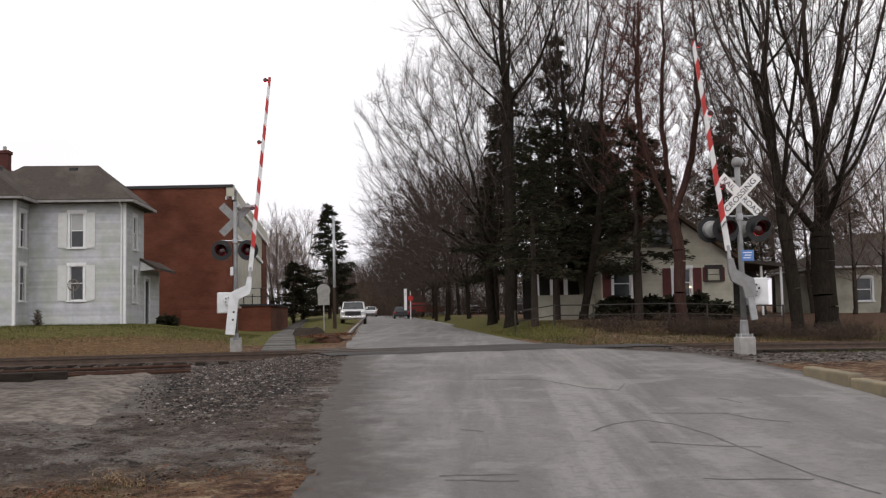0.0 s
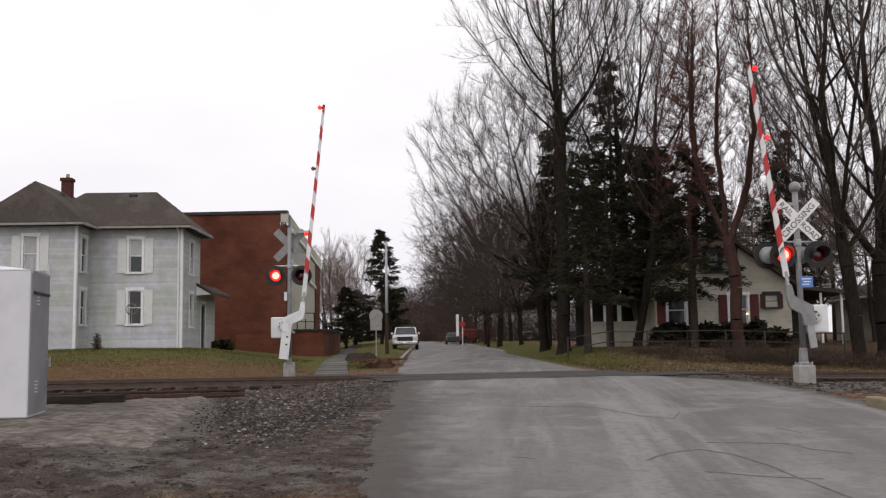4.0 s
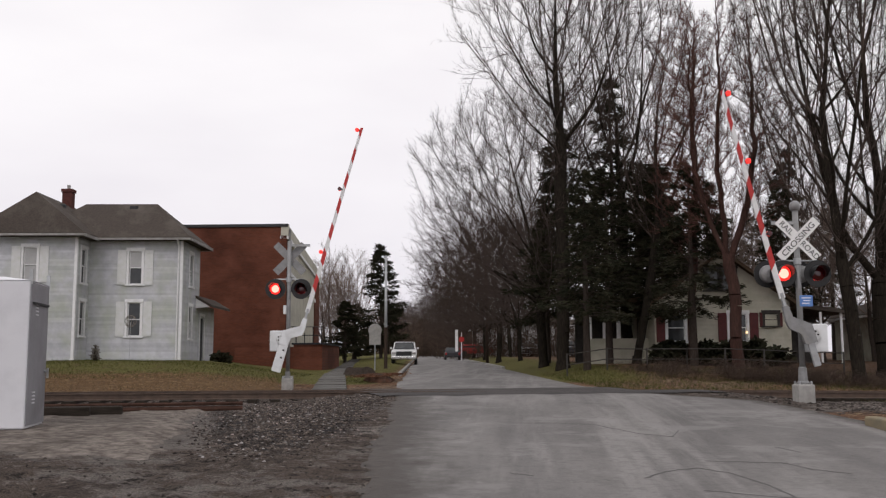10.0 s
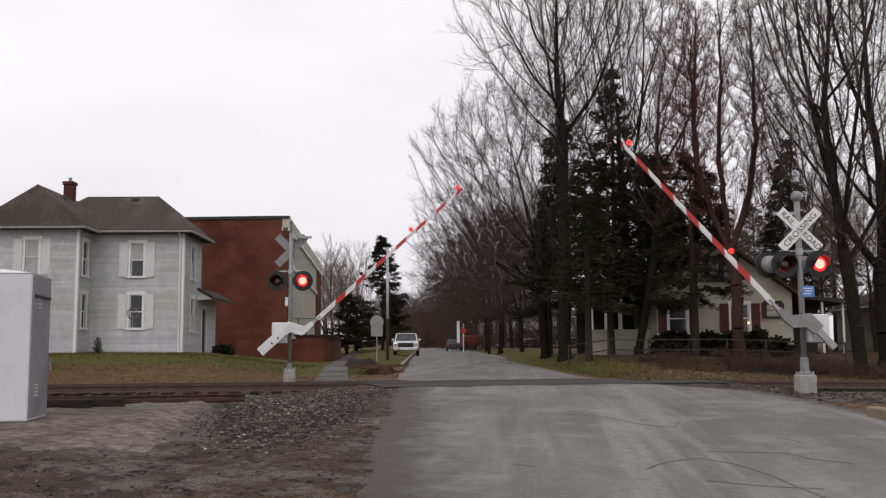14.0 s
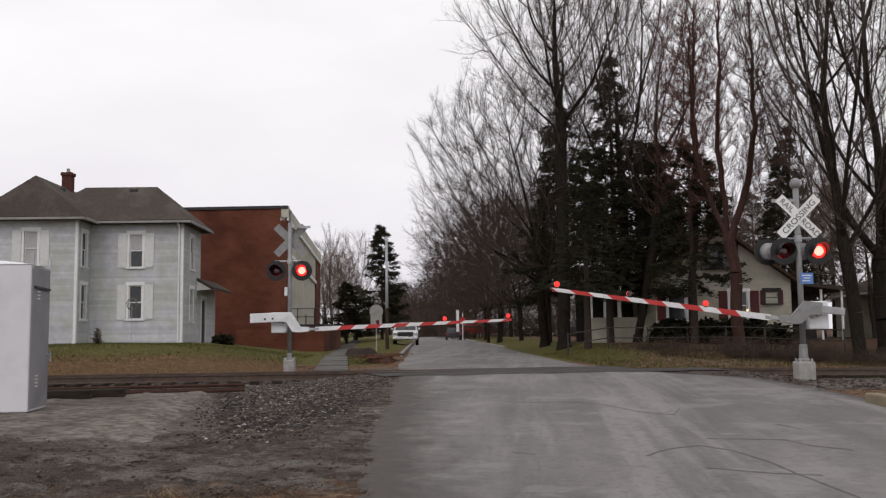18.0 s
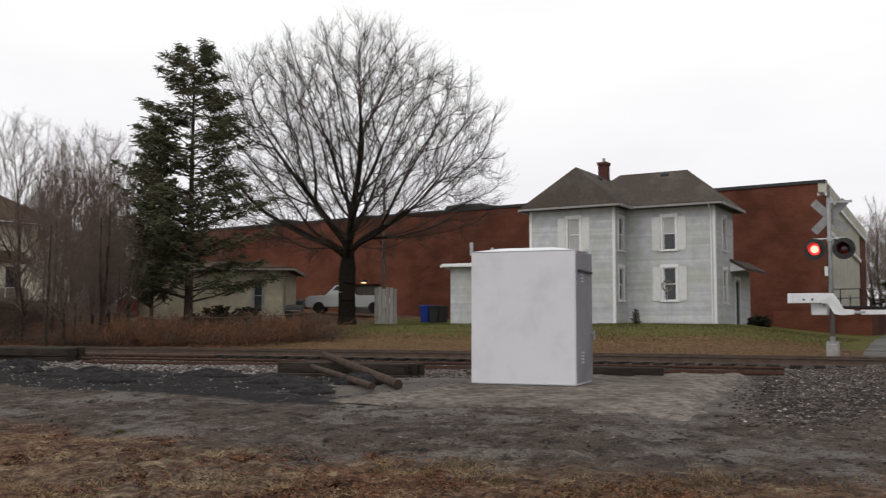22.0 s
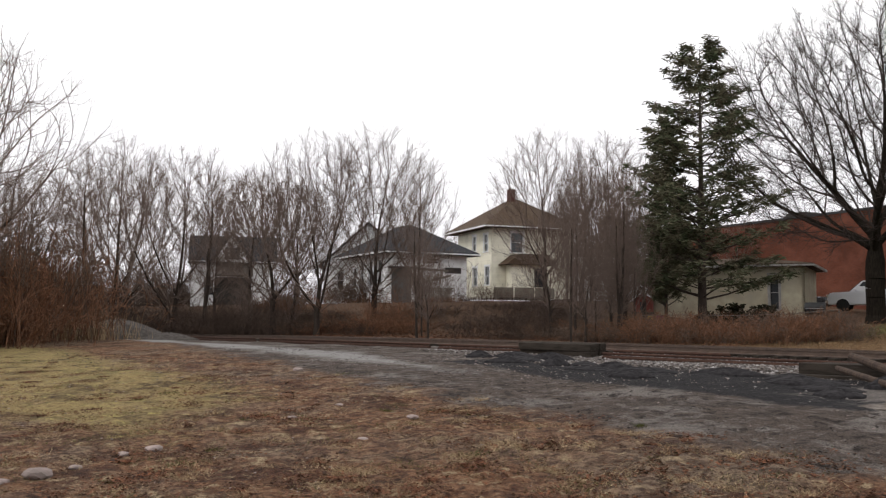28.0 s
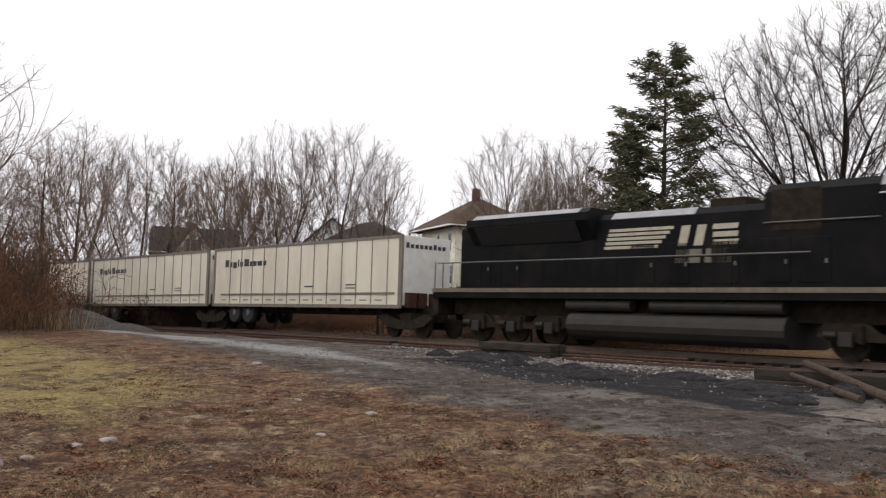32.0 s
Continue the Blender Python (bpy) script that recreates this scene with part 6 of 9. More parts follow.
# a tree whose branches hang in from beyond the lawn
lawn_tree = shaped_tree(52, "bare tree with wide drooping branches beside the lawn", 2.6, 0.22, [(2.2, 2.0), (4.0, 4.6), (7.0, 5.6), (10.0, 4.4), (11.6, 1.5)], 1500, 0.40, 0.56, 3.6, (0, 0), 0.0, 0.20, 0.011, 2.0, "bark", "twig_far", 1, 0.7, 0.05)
plant(lawn_tree, *away(95.2, 42), 30)
lawn_tree.scale = (1.05, 1.05, 1.05)
again(lawn_tree, *away(99.0, 34), 140, 0.95)
again(ovate[0], *away(91.8, 47), 90, 0.8)

# conifers
TALL_BRUSH = []
pine = conifer(61, 13.1, 0.26, 5.5, "tall ragged pine with brownish green boughs", droop=0.14, first=0.15, whorls=23, mat="needle_brown", clump=0.42, density=21, ragged=0.58, limbs=9, tip=0.22, power=0.46, slim=0.085, side=True)
plant(pine, *away(51.9, 45.5), 0)
pine.scale = (0.95, 0.95, 1.05)
again(pine, *away(54.0, 49), 100, 0.42, 0.80)
spire = conifer(62, 15.9, 0.26, 3.9, "tall narrow dark spruce with ragged open crown", droop=-0.45, first=0.22, whorls=27, mat="needle", clump=0.34, density=14, ragged=0.62, limbs=7, slim=0.11, power=0.85, side=True)
plant(spire, *away(-5.4, 52), 0)
high = conifer(64, 12.6, 0.26, 3.6, "dark spruce with bare lower trunk and drooping boughs", droop=-0.6, first=0.27, whorls=24, mat="needle", clump=0.36, density=14, ragged=0.56, limbs=7, slim=0.11, tip=0.34, power=0.62, side=True)
plant(high, *away(-2.3, 50), 0)
for az, d, k, kz in ((-3.7, 41.5, 0.72, 0.70), (-5.0, 47, 0.85, 0.78), (-6.9, 50, 0.95, 0.84), (-8.3, 48.5, 0.9, 0.80), (-9.9, 44, 0.82, 0.74), (-7.6, 56, 1.0, 0.92), (-1.4, 55, 0.7, 0.75), (-10.9, 58, 0.8, 0.86)):
    again(high, *away(az, d), 91 * az, k, kz)
again(spire, *away(-15.4, 62), 33, 0.85, 0.84)
again(high, *away(-15.0, 52), 210, 0.62, 0.78)
for az, d, k in ((-8.4, 66, 0.95), (-11.8, 68, 0.85), (-13.4, 78, 0.95), (-17.6, 68, 0.85), (-21.5, 66, 0.75)):
    again(high, *away(az, d), 37 * az, k, k * 0.95)
for az, d, w, k in ((-9.5, 72, 0, 1.25), (-12.6, 74, 1, 1.25), (-16.4, 66, 1, 1.15), (-18.2, 72, 0, 1.3), (-23.5, 66, 1, 1.3), (-17.0, 56, 0, 0.95), (-19.6, 58, 1, 1.0), (-21.8, 54, 0, 0.9), (-15.4, 60, 1, 0.85), (-23.2, 57, 1, 0.95), (-13.0, 62, 0, 0.9), (-11.0, 60, 1, 0.85)):
    again(ovate[w], *away(az, d), 53 * az, k * 1.1, k, label="bare many-branched tree behind the cottage")
cedar = conifer(63, 10.6, 0.2, 3.6, "ragged dark conifer beside the road", droop=-0.2, first=0.10, whorls=26, mat="needle", clump=0.42, density=16, ragged=0.62, limbs=8, tip=0.26, power=0.75, slim=0.12, side=True)
plant(cedar, *away(8.75, 92), 0)
cedar.scale = (0.95, 0.95, 1.05)
again(cedar, *away(10.9, 86), 40, 0.85, 0.50)
crowned(slim[0], 11.75, 96, 6.6, 11.3, 30)
crowned(slim[1], 11.0, 104, 5.9, 11.3, 80)
crowned(low_tree, 12.1, 88, 4.6, 8.2, 130)
again(cedar, *away(10.3, 94), 200, 0.9, 0.50)
again(ovate[0], *away(11.4, 94), 10, 0.95, 0.95)
again(vase[1], *away(10.4, 100), 100, 0.9, 0.98)
again(ovate[1], *away(12.3, 98), 200, 0.9)
for az, d, k in ((-2.4, 96, 2.4), (-1.2, 110, 2.6), (0.2, 118, 2.6), (1.4, 125, 2.6), (2.6, 130, 2.2), (-3.4, 88, 2.0), (3.6, 150, 2.4), (2.0, 112, 1.6), (3.3, 126, 1.7), (4.1, 170, 2.4), (0.9, 100, 1.6), (-0.4, 98, 1.6)):
    TALL_BRUSH.append((az, d, k))


def thicket(seed, wide, deep, high, stems, label, mat="brush", name="bush", thin=0.007):
    """Bare brush: many thin stems with a few side shoots."""
    r = random.Random(seed)
    out = [[] for _ in range(5)]
    spec = dict(BARE, steps=[4, 3, 2], bend=[0.16, 0.2, 0.2], lift=[0.04, 0.06, 0.0], kids=[6, 3], bare=[0.2, 0.2], angle=[(20, 55), (20, 55)], ratio=[(0.3, 0.55), (0.4, 0.6)], cone=[0.3, 0.3], thin=thin)
    for _ in range(stems):
        x, y = r.gauss(0, wide / 3.2), r.gauss(0, deep / 3.2)
        grow(r, (x, y, -0.15), (r.gauss(0, 0.3), r.gauss(0, 0.3), 1), high * r.uniform(0.4, 1.05), 0.016, 0, 2, out, spec)
    th = thing(name, pose(0, 0, 0), label, "bush", "brush of the bank", kind="stuff")
    branch_mesh("stems", out[0], mat, th, 3)
    branch_mesh("twig_spray", out[1] + out[2], mat, th, 3)
    return th


brush = [thicket(71, 4.6, 3.0, 2.3, 60, "tangled bare brown brush on the bank"), thicket(72, 4.2, 2.6, 2.6, 55, "dark tangled bare brush on the bank", "brush_dark"),
         thicket(73, 4.4, 3.0, 2.2, 60, "reddish bare brush and briars on the bank", "brush_red")]
r2 = random.Random(5)
planted = set()
for k in range(78):
    s = 22.0 + 44.0 * r2.random()
    d = r2.choice((5.2, 6.5, 8.0, 10.0, 12.5, 16)) + r2.uniform(-0.6, 0.6)
    low = (0.62 if d < 7.5 else 0.42) if s < 58 else 0.8
    x, y = track_xy(s, d)
    w = (0, 1, 1, 2, 1, 2)[k % 6] if k > 5 else k % 3
    if w not in planted:
        plant(brush[w], x, y, r2.uniform(0, 360))
        planted.add(w)
    else:
        again(brush[w], x, y, r2.uniform(0, 360), r2.uniform(0.7, 1.1), low * r2.choice((0.28, 0.35, 0.45, 0.6, 0.95)) * r2.uniform(0.85, 1.1))
# thin saplings standing in the brush
for k in range(18):
    az = r2.choice((r2.uniform(55.5, 60.5), r2.uniform(56, 61), r2.uniform(68, 82)))
    dist = 24.7 / math.cos(radians(az - 17.5)) + r2.uniform(2.5, 9.5)
    f = r2.uniform(0.32, 0.60) if k % 3 else r2.uniform(0.5, 0.66)
    again((slim[k % 2], low_tree, ovate[k % 2])[k % 3], *away(az, dist), r2.uniform(0, 360), f * 0.7, f, label="thin leafless sapling in the trackside brush")
for k in range(26):
    x, y = track_xy(r2.uniform(16.5, 25), r2.uniform(4.0, 8.5))
    again(brush[2 if k % 2 else 0], x, y, r2.uniform(0, 360), r2.uniform(0.6, 0.9), r2.uniform(0.25, 0.55))
for k in range(30):
    x, y = away(r2.uniform(90.2, 98), r2.uniform(38, 58))
    again(brush[2 if k % 2 else 0], x, y, r2.uniform(0, 360), r2.uniform(0.9, 1.4), r2.uniform(1.2, 2.2), label="dense brown thicket at the lawn's edge")
for k in range(16):
    x, y = away(r2.uniform(-22, -6), r2.uniform(36.5, 40.5))
    again(brush[1], x, y, r2.uniform(0, 360), r2.uniform(0.5, 0.75), r2.uniform(0.16, 0.34), label="low brown brush at the yard's edge")
for k in range(16):
    x, y = away(r2.uniform(4.2, 8.6), r2.uniform(170, 230))
    again(brush[k % 3], x, y, r2.uniform(0, 360), r2.uniform(2.6, 3.6), r2.uniform(2.2, 3.6), label="brown wood at the far end of the road")
for k in range(22):
    az = r2.uniform(78.5, 90)
    x, y = away(az, (24.7 / math.cos(radians(az - 17.5)) if az < 84 else 58) + r2.uniform(2, 16))
    again(brush[1], x, y, r2.uniform(0, 360), r2.uniform(0.9, 1.4), r2.uniform(0.5, 0.95))
for k in range(26):
    TALL_BRUSH.append((77.5 + 0.52 * k, 112 + 9 * math.sin(k * 2.3), 1.65 + 0.35 * math.sin(k * 1.7)))
for k in range(8):
    TALL_BRUSH.append((54.0 + 0.9 * k, 104 + 6 * math.sin(k * 2.3), 1.7))
for az, d, k in TALL_BRUSH:
    again(brush[1], *away(az, d), 77 * az, k, k * 1.1, 1.0, label="tall brown leafless thicket in the distance")

# ---- the other houses ----
def plain_house(m, name_label, w, d, z0, eave, rise, mat, roof_mat, wins, gable_front=False, chimney=None, over=0.4, boards=True, trim="trim_white", shut="", left=()):
    """A house from its front corner: front wall with windows (x, z, w, h), sides, roof."""
    th = thing("house", m, name_label, "house", "houses")
    holes = [(x - a / 2, x + a / 2, z, z + b) for x, z, a, b in wins]
    wall(th, pose(0, 0, 0), w, z0, eave, holes, mat, boards)
    for x, z, a, b in wins:
        window(th, pose(0, 0, 0), x, z, a, b, shut, trim=trim)
    wall(th, pose(w, 0, 0, 0, 0, 90), d, z0, eave, (), mat, boards)
    wall(th, pose(0, d, 0, 0, 0, -90), d, z0, eave, [(x - a / 2, x + a / 2, z, z + b) for x, z, a, b in left], mat, boards)
    for x, z, a, b in left:
        window(th, pose(0, d, 0, 0, 0, -90), x, z, a, b, trim=trim)
    wall(th, pose(w, d, 0, 0, 0, 180), w, z0, eave, (), mat, False)
    if gable_front:
        bm = B()
        o = over
        lo = eave - o * rise / (w / 2)
        prism(bm, [(-o, lo), (w / 2, eave + rise), (w + o, lo), (w + o, lo + 0.18), (w / 2, eave + rise + 0.18), (-o, lo + 0.18)], -o, d + o, "y")
        part("roof", bm, roof_mat, th)
        for y in (0.0, d - 0.16):
            bm = B()
            prism(bm, [(0, eave), (w, eave), (w / 2, eave + rise)], y, y + 0.16, "y")
            part("gable", bm, mat, th)
    else:
        hip_roof(th, 0, w, 0, d, eave, rise, roof_mat, over)
        fascia(th, 0, w, 0, d, eave, over, trim)
    if chimney:
        x, y, top = chimney
        bm = B()
        box(bm, x - 0.3, x + 0.3, y - 0.3, y + 0.3, eave, top, 0.02)
        part("chimney", bm, "chimney_brick", th)
    return th


def cottage():
    """The painted brick cottage with maroon shutters behind the spruces."""
    th = plain_house(pose(6.3, 46.6, 0, 0, 0, 4), "cream painted brick cottage with maroon shutters and gable", 6.6, 9, 0.9, 4.25, 2.4, "cream_siding", "shingle_brown",
                     [(1.05, 2.35, 0.85, 1.35), (4.05, 2.35, 0.85, 1.35)], True, None, 0.45, shut="maroon")
    m = pose(0, 0, 0)
    for x in (2.85, 3.65):
        window(th, pose(0, -0.10, 0), x, 4.85, 0.62, 1.05, trim="porch_dark")
    bm = B()
    box(bm, 6.02, 6.2, -0.06, -0.02, 3.05, 3.75)
    part("shutter", bm, "maroon", th)
    bm = B()
    box(bm, 5.1, 5.28, -0.06, -0.02, 3.05, 3.75)
    part("shutter", bm, "maroon", th)
    window(th, m @ pose(0, -0.05, 0), 5.65, 3.1, 0.62, 0.6, trim="porch_dark")
    # east porch
    bm = B()
    prism(bm, [(6.7, 4.3), (9.6, 3.85), (9.6, 3.70), (6.7, 4.05)], 0.4, 5.0, "y")
    part("porch_roof", bm, "shingle", th)
    for x in (9.3, 8.3):
        bm = B()
        box(bm, x - 0.05, x + 0.05, 0.6, 0.70, 0.9, 3.8)
        part("porch_post", bm, "trim_white", th)
    # back wall coloured dark: the porch's inner shade
    bm = B()
    box(bm, 6.7, 9.4, 4.4, 4.6, 0.9, 4.0)
    part("porch_wall", bm, "porch_dark", th)
    # west porch with a low white wall
    bm = B()
    prism(bm, [(-3.3, 3.95), (0.0, 4.5), (0.0, 4.7), (-3.3, 4.15)], 1.2, 6.5, "y")
    part("porch_roof", bm, "shingle_brown", th)
    bm = B()
    box(bm, -3.1, 0.0, 1.4, 1.6, 0.9, 2.55)
    part("porch_wall", bm, "cream_siding", th)
    for x in (-2.95, -2.2, -1.5):
        bm = B()
        box(bm, x - 0.09, x + 0.09, 1.42, 1.58, 2.55, 4.05)
        part("porch_post", bm, "trim_white", th)
    # dark colour here holds the shade within the west porch
    bm = B()
    box(bm, -3.1, 0.0, 6.3, 6.5, 0.9, 4.1)
    part("porch_back", bm, "porch_dark", th)
    bm = B()
    lathe(bm, [(0.04, 3.34), (0.06, 3.38), (0.03, 3.44)], 12)
    part("porch_lamp", bm, "lamp_warm", th, m=pose(4.4, -0.2, -0.6))
    return th


def bearing_house(az, dist, turn, *a, **k):
    x, y = away(az, dist)
    return plain_house(pose(x, y, 0, 0, 0, turn), *a, **k)


cottage()
# the cream foursquare above the bank
x, y = away(64.4, 80)
fs = plain_house(pose(x, y, 0, 0, 0, 88), "two-storey cream foursquare house with brown hipped roof", 7.6, 7.8, 3.4, 9.4, 3.2, "foursquare_cream", "shingle_brown",
                 [(2.4, 7.3, 1.15, 1.75)], False, (3.4, 3.4, 13.3), 1.0, trim="trim_white", left=[(4.0, 7.6, 0.75, 1.35), (4.2, 4.5, 0.95, 1.6), (6.9, 4.5, 0.9, 1.6), (6.6, 7.4, 0.9, 1.5)])
bm = B()
box(bm, 1.3, 4.6, -1.3, 0, 3.4, 6.2)
part("bay_wall", bm, "foursquare_cream", fs)
bm = B()
prism(bm, [(0.6, 6.2), (5.4, 6.2), (4.4, 7.1), (1.8, 7.1)], -1.8, 0.1, "y")
part("bay_roof", bm, "shingle_brown", fs)
bm = B()
box(bm, 3.4, 4.4, -1.34, -1.30, 4.3, 5.9)
part("bay_window", bm, "glass_dark", fs)
for x0 in (-0.9, 1.0, 2.9):
    bm = B()
    box(bm, x0, x0 + 1.75, -2.6, -2.5, 3.3, 4.2)
    part("porch_panel", bm, "wood_grey", fs)
# the low white house with a dark roof
x, y = away(70.7, 70)
low = plain_house(pose(x, y, 0, 0, 0, 94), "low white house with dark hipped roof and boarded side", 6.6, 9.4, 2.7, 6.45, 2.6, "white_siding", "shingle_dark",
                  [(3.7, 5.75, 1.0, 0.45)], False, None, 0.75, left=[(7.8, 4.1, 0.75, 1.9), (5.9, 4.1, 0.75, 1.9), (2.6, 4.0, 0.8, 1.6), (4.2, 4.1, 0.7, 1.8)])
bm = B()
box(bm, 0.25, 1.85, -0.05, -0.02, 2.7, 5.3)
part("door", bm, "loco_grey", low)
bm = B()
prism(bm, [(0.0, 5.3), (2.2, 5.3), (2.2, 5.42), (0.0, 5.42)], -0.9, 0.0, "y")
part("door_canopy", bm, "shingle_dark", low)
for x0, x1, z, t in ((2.3, 5.0, 5.25, -0.01), (2.4, 5.2, 4.1, 0.07)):
    bm = B()
    prism(bm, [(x0, z), (x1, z + t * 10), (x1, z + t * 10 + 0.16), (x0, z + 0.16)], -0.08, -0.022, "y")
    part("board", bm, "wood_grey", low)
bm = B()
box(bm, 2.3, 5.3, -0.07, -0.022, 2.7, 3.95)
part("garage_door", bm, "board_pale", low)
bm = B()
box(bm, 4.7, 6.1, -0.06, -0.022, 5.05, 5.5)
part("vent", bm, "porch_dark", low)
# the wing behind it, its white verge towards the line
wing = bearing_house(74.6, 80, 70, "white house wing with steep dark gable roof", 7.5, 6.0, 2.7, 6.2, 3.4, "white_siding", "shingle_dark", [(1.6, 4.0, 0.9, 1.5)], True)
# white house with a cross gable further west
x, y = away(82.4, 90)
gab = plain_house(pose(x, y, 0, 0, 0, 80), "white two-storey house with steep front gable among trees", 7.6, 6.0, 2.5, 6.7, 0.2, "white_siding", "shingle_dark", [(1.6, 3.6, 0.9, 1.5)], False, None, 0.3)
bm = B()
prism(bm, [(-0.4, 6.6), (3.0, 9.4), (6.4, 6.6)], -0.3, 7.9, "x")
part("main_roof", bm, "shingle_dark", gab)
bm = B()
prism(bm, [(2.0, 6.75), (3.7, 9.2), (5.4, 6.75)], -0.75, 2.6, "y")
part("front_gable", bm, "white_siding", gab)
bm = B()
prism(bm, [(1.7, 6.5), (3.7, 9.38), (5.7, 6.5), (5.7, 6.75), (3.7, 9.62), (1.7, 6.75)], -1.0, 2.9, "y")
part("gable_roof", bm, "shingle_dark", gab)
bm = B()
box(bm, 3.4, 4.0, -0.79, -0.75, 6.95, 8.0)
gw = part("gable_window", bm, "glass_dark", gab)
for x0 in (3.0, 4.02):
    bm = B()
    box(bm, x0, x0 + 0.36, -0.80, -0.75, 6.9, 8.05)
    part("shutter", bm, "dark_trim", gab)
bm = B()
prism(bm, [(-1.9, 5.3), (0.0, 6.4), (0.0, 6.6), (-1.9, 5.5)], 2.2, 5.6, "x")
part("porch_roof", bm, "shingle", gab)
# dark sheet on the white wall, for the shade under the porch roof
bm = B()
box(bm, 2.3, 5.5, -0.06, -0.02, 2.6, 5.3)
part("porch_wall", bm, "porch_dark", gab)
bm = B()
box(bm, 2.9, 3.4, 2.8, 3.3, 8.6, 9.9, 0.02)
part("chimney", bm, "chimney_brick", gab)
bearing_house(59.2, 98, 62, "pale house half hidden behind bare trees", 7, 8, 3.0, 7.2, 3.0, "white_siding", "shingle_dark", [(2, 4.5, 0.9, 1.5)], True)
# the cream garage under the pine
bearing_house(54.7, 57, 40, "long whitewashed brick garage under the pine", 8.4, 6, 1.3, 4.6, 0.7, "garage_cream", "shingle_brown", [(6.8, 2.2, 0.5, 1.9)], False, None, 0.5, boards=False, trim="gutter")
# white shed beside the house
sh = bearing_house(36.3, 47, 20, "small white clapboard shed with flat roof", 2.9, 3.4, 1.3, 4.35, 0.3, "siding", "trim_white", [], False, None, 0.35)
# houses along the far road
bearing_house(3.0, 120, 6, "white two-storey house by the road behind trees", 5, 9, 1.6, 5.4, 2.0, "white_siding", "shingle_dark", [(1.6, 3.6, 0.9, 1.4), (3.8, 3.6, 0.9, 1.4)])
bearing_house(0.9, 104, 6, "white house with dark porch behind bare trees", 8, 8, 1.5, 5.2, 2.0, "white_siding", "shingle", [(1.2, 2.4, 0.9, 1.5), (3.0, 2.4, 0.9, 1.5), (6.0, 2.4, 0.9, 1.5)])
bearing_house(-20.3, 58, 2, "pale bungalow with dark shingle roof behind trees", 11, 8, 0.9, 3.9, 2.3, "stucco", "shingle", [(2.2, 2.0, 0.9, 1.3), (5.5, 2.0, 0.9, 1.3)])

# ---- vehicles ----
def car(m, label, mat, w=1.85, length=4.7, hood=1.0, roof=1.5, bed=False, tall=0.0, group="parked vehicles"):
    """A car that faces -y; the roof, bonnet and sill heights set its kind."""
    th = thing("car", m, label, "car", group)
    hw, L = w / 2, length
    z0 = 0.30 + tall
    outline = [(0.02, z0 + 0.05), (0.0, z0 + 0.35), (0.12, hood - 0.08), (0.3, hood), (1.35, hood + 0.05), (L - 0.25, hood + 0.04), (L, hood - 0.1), (L, z0 + 0.1), (L - 0.1, z0), (0.1, z0)]
    bm = B()
    prism(bm, outline, -hw, hw, "x")
    bmesh.ops.bevel(bm, geom=list(bm.edges), offset=0.05, segments=2, affect="EDGES")
    body = part("body", bm, mat, th)
    c0, c1 = 1.25, (L - 2.1 if bed else L - 0.5)
    bm = B()
    r = 0.17
    v = []
    for x in (-1, 1):
        v += [bm.verts.new((x * (hw - 0.06), c0, hood + 0.02)), bm.verts.new((x * (hw - r), c0 + 0.72, roof)), bm.verts.new((x * (hw - r), c1 - 0.35, roof)), bm.verts.new((x * (hw - 0.06), c1, hood + 0.02))]
    for f in ((0, 1, 2, 3), (7, 6, 5, 4), (0, 4, 5, 1), (1, 5, 6, 2), (2, 6, 7, 3), (3, 7, 4, 0)):
        bm.faces.new([v[i] for i in f])
    bmesh.ops.bevel(bm, geom=list(bm.edges), offset=0.05, segments=2, affect="EDGES")
    cabin = part("cabin", bm, mat, th)

    def glass(name, pts, lift):
        g = B()
        a = [g.verts.new(p) for p in pts]
        b = [g.verts.new(Vector(p) + Vector(lift)) for p in pts]
        n = len(pts)
        g.faces.new(b)
        g.faces.new(a[::-1])
        for k in range(n):
            g.faces.new((a[k], a[(k + 1) % n], b[(k + 1) % n], b[k]))
        return part(name, g, "glass_dark", cabin)

    h = hood + 0.08
    glass("windshield", [(-hw + 0.16, c0 + 0.06, h), (hw - 0.16, c0 + 0.06, h), (hw - 0.26, c0 + 0.66, roof - 0.06), (-hw + 0.26, c0 + 0.66, roof - 0.06)], (0, -0.03, 0.02))
    glass("rear_window", [(-hw + 0.16, c1 - 0.04, h), (hw - 0.16, c1 - 0.04, h), (hw - 0.26, c1 - 0.32, roof - 0.06), (-hw + 0.26, c1 - 0.32, roof - 0.06)], (0, 0.03, 0.02))
    for s in (-1, 1):
        glass("side_window", [(s * (hw - 0.085), c0 + 0.3, h), (s * (hw - 0.085), c1 - 0.2, h), (s * (hw - 0.175), c1 - 0.42, roof - 0.06), (s * (hw - 0.175), c0 + 0.78, roof - 0.06)], (s * 0.015, 0, 0))
    bm = B()
    box(bm, -hw * 0.62, hw * 0.62, -0.02, 0.06, z0 + 0.30, hood - 0.12)
    part("grille", bm, "dark_trim", body)
    bm = B()
    box(bm, -hw * 0.97, hw * 0.97, -0.10, 0.08, z0 + 0.06, z0 + 0.26, 0.03)
    part("bumper", bm, "chrome" if tall else "dark_trim", body)
    bm = B()
    box(bm, -0.16, 0.16, -0.115, -0.10, z0 + 0.10, z0 + 0.2)
    part("number_plate", bm, "trim_white", body)
    bm = B()
    box(bm, -hw * 0.97, hw * 0.97, L - 0.06, L + 0.1, z0 + 0.06, z0 + 0.26, 0.03)
    part("rear_bumper", bm, "dark_trim", body)
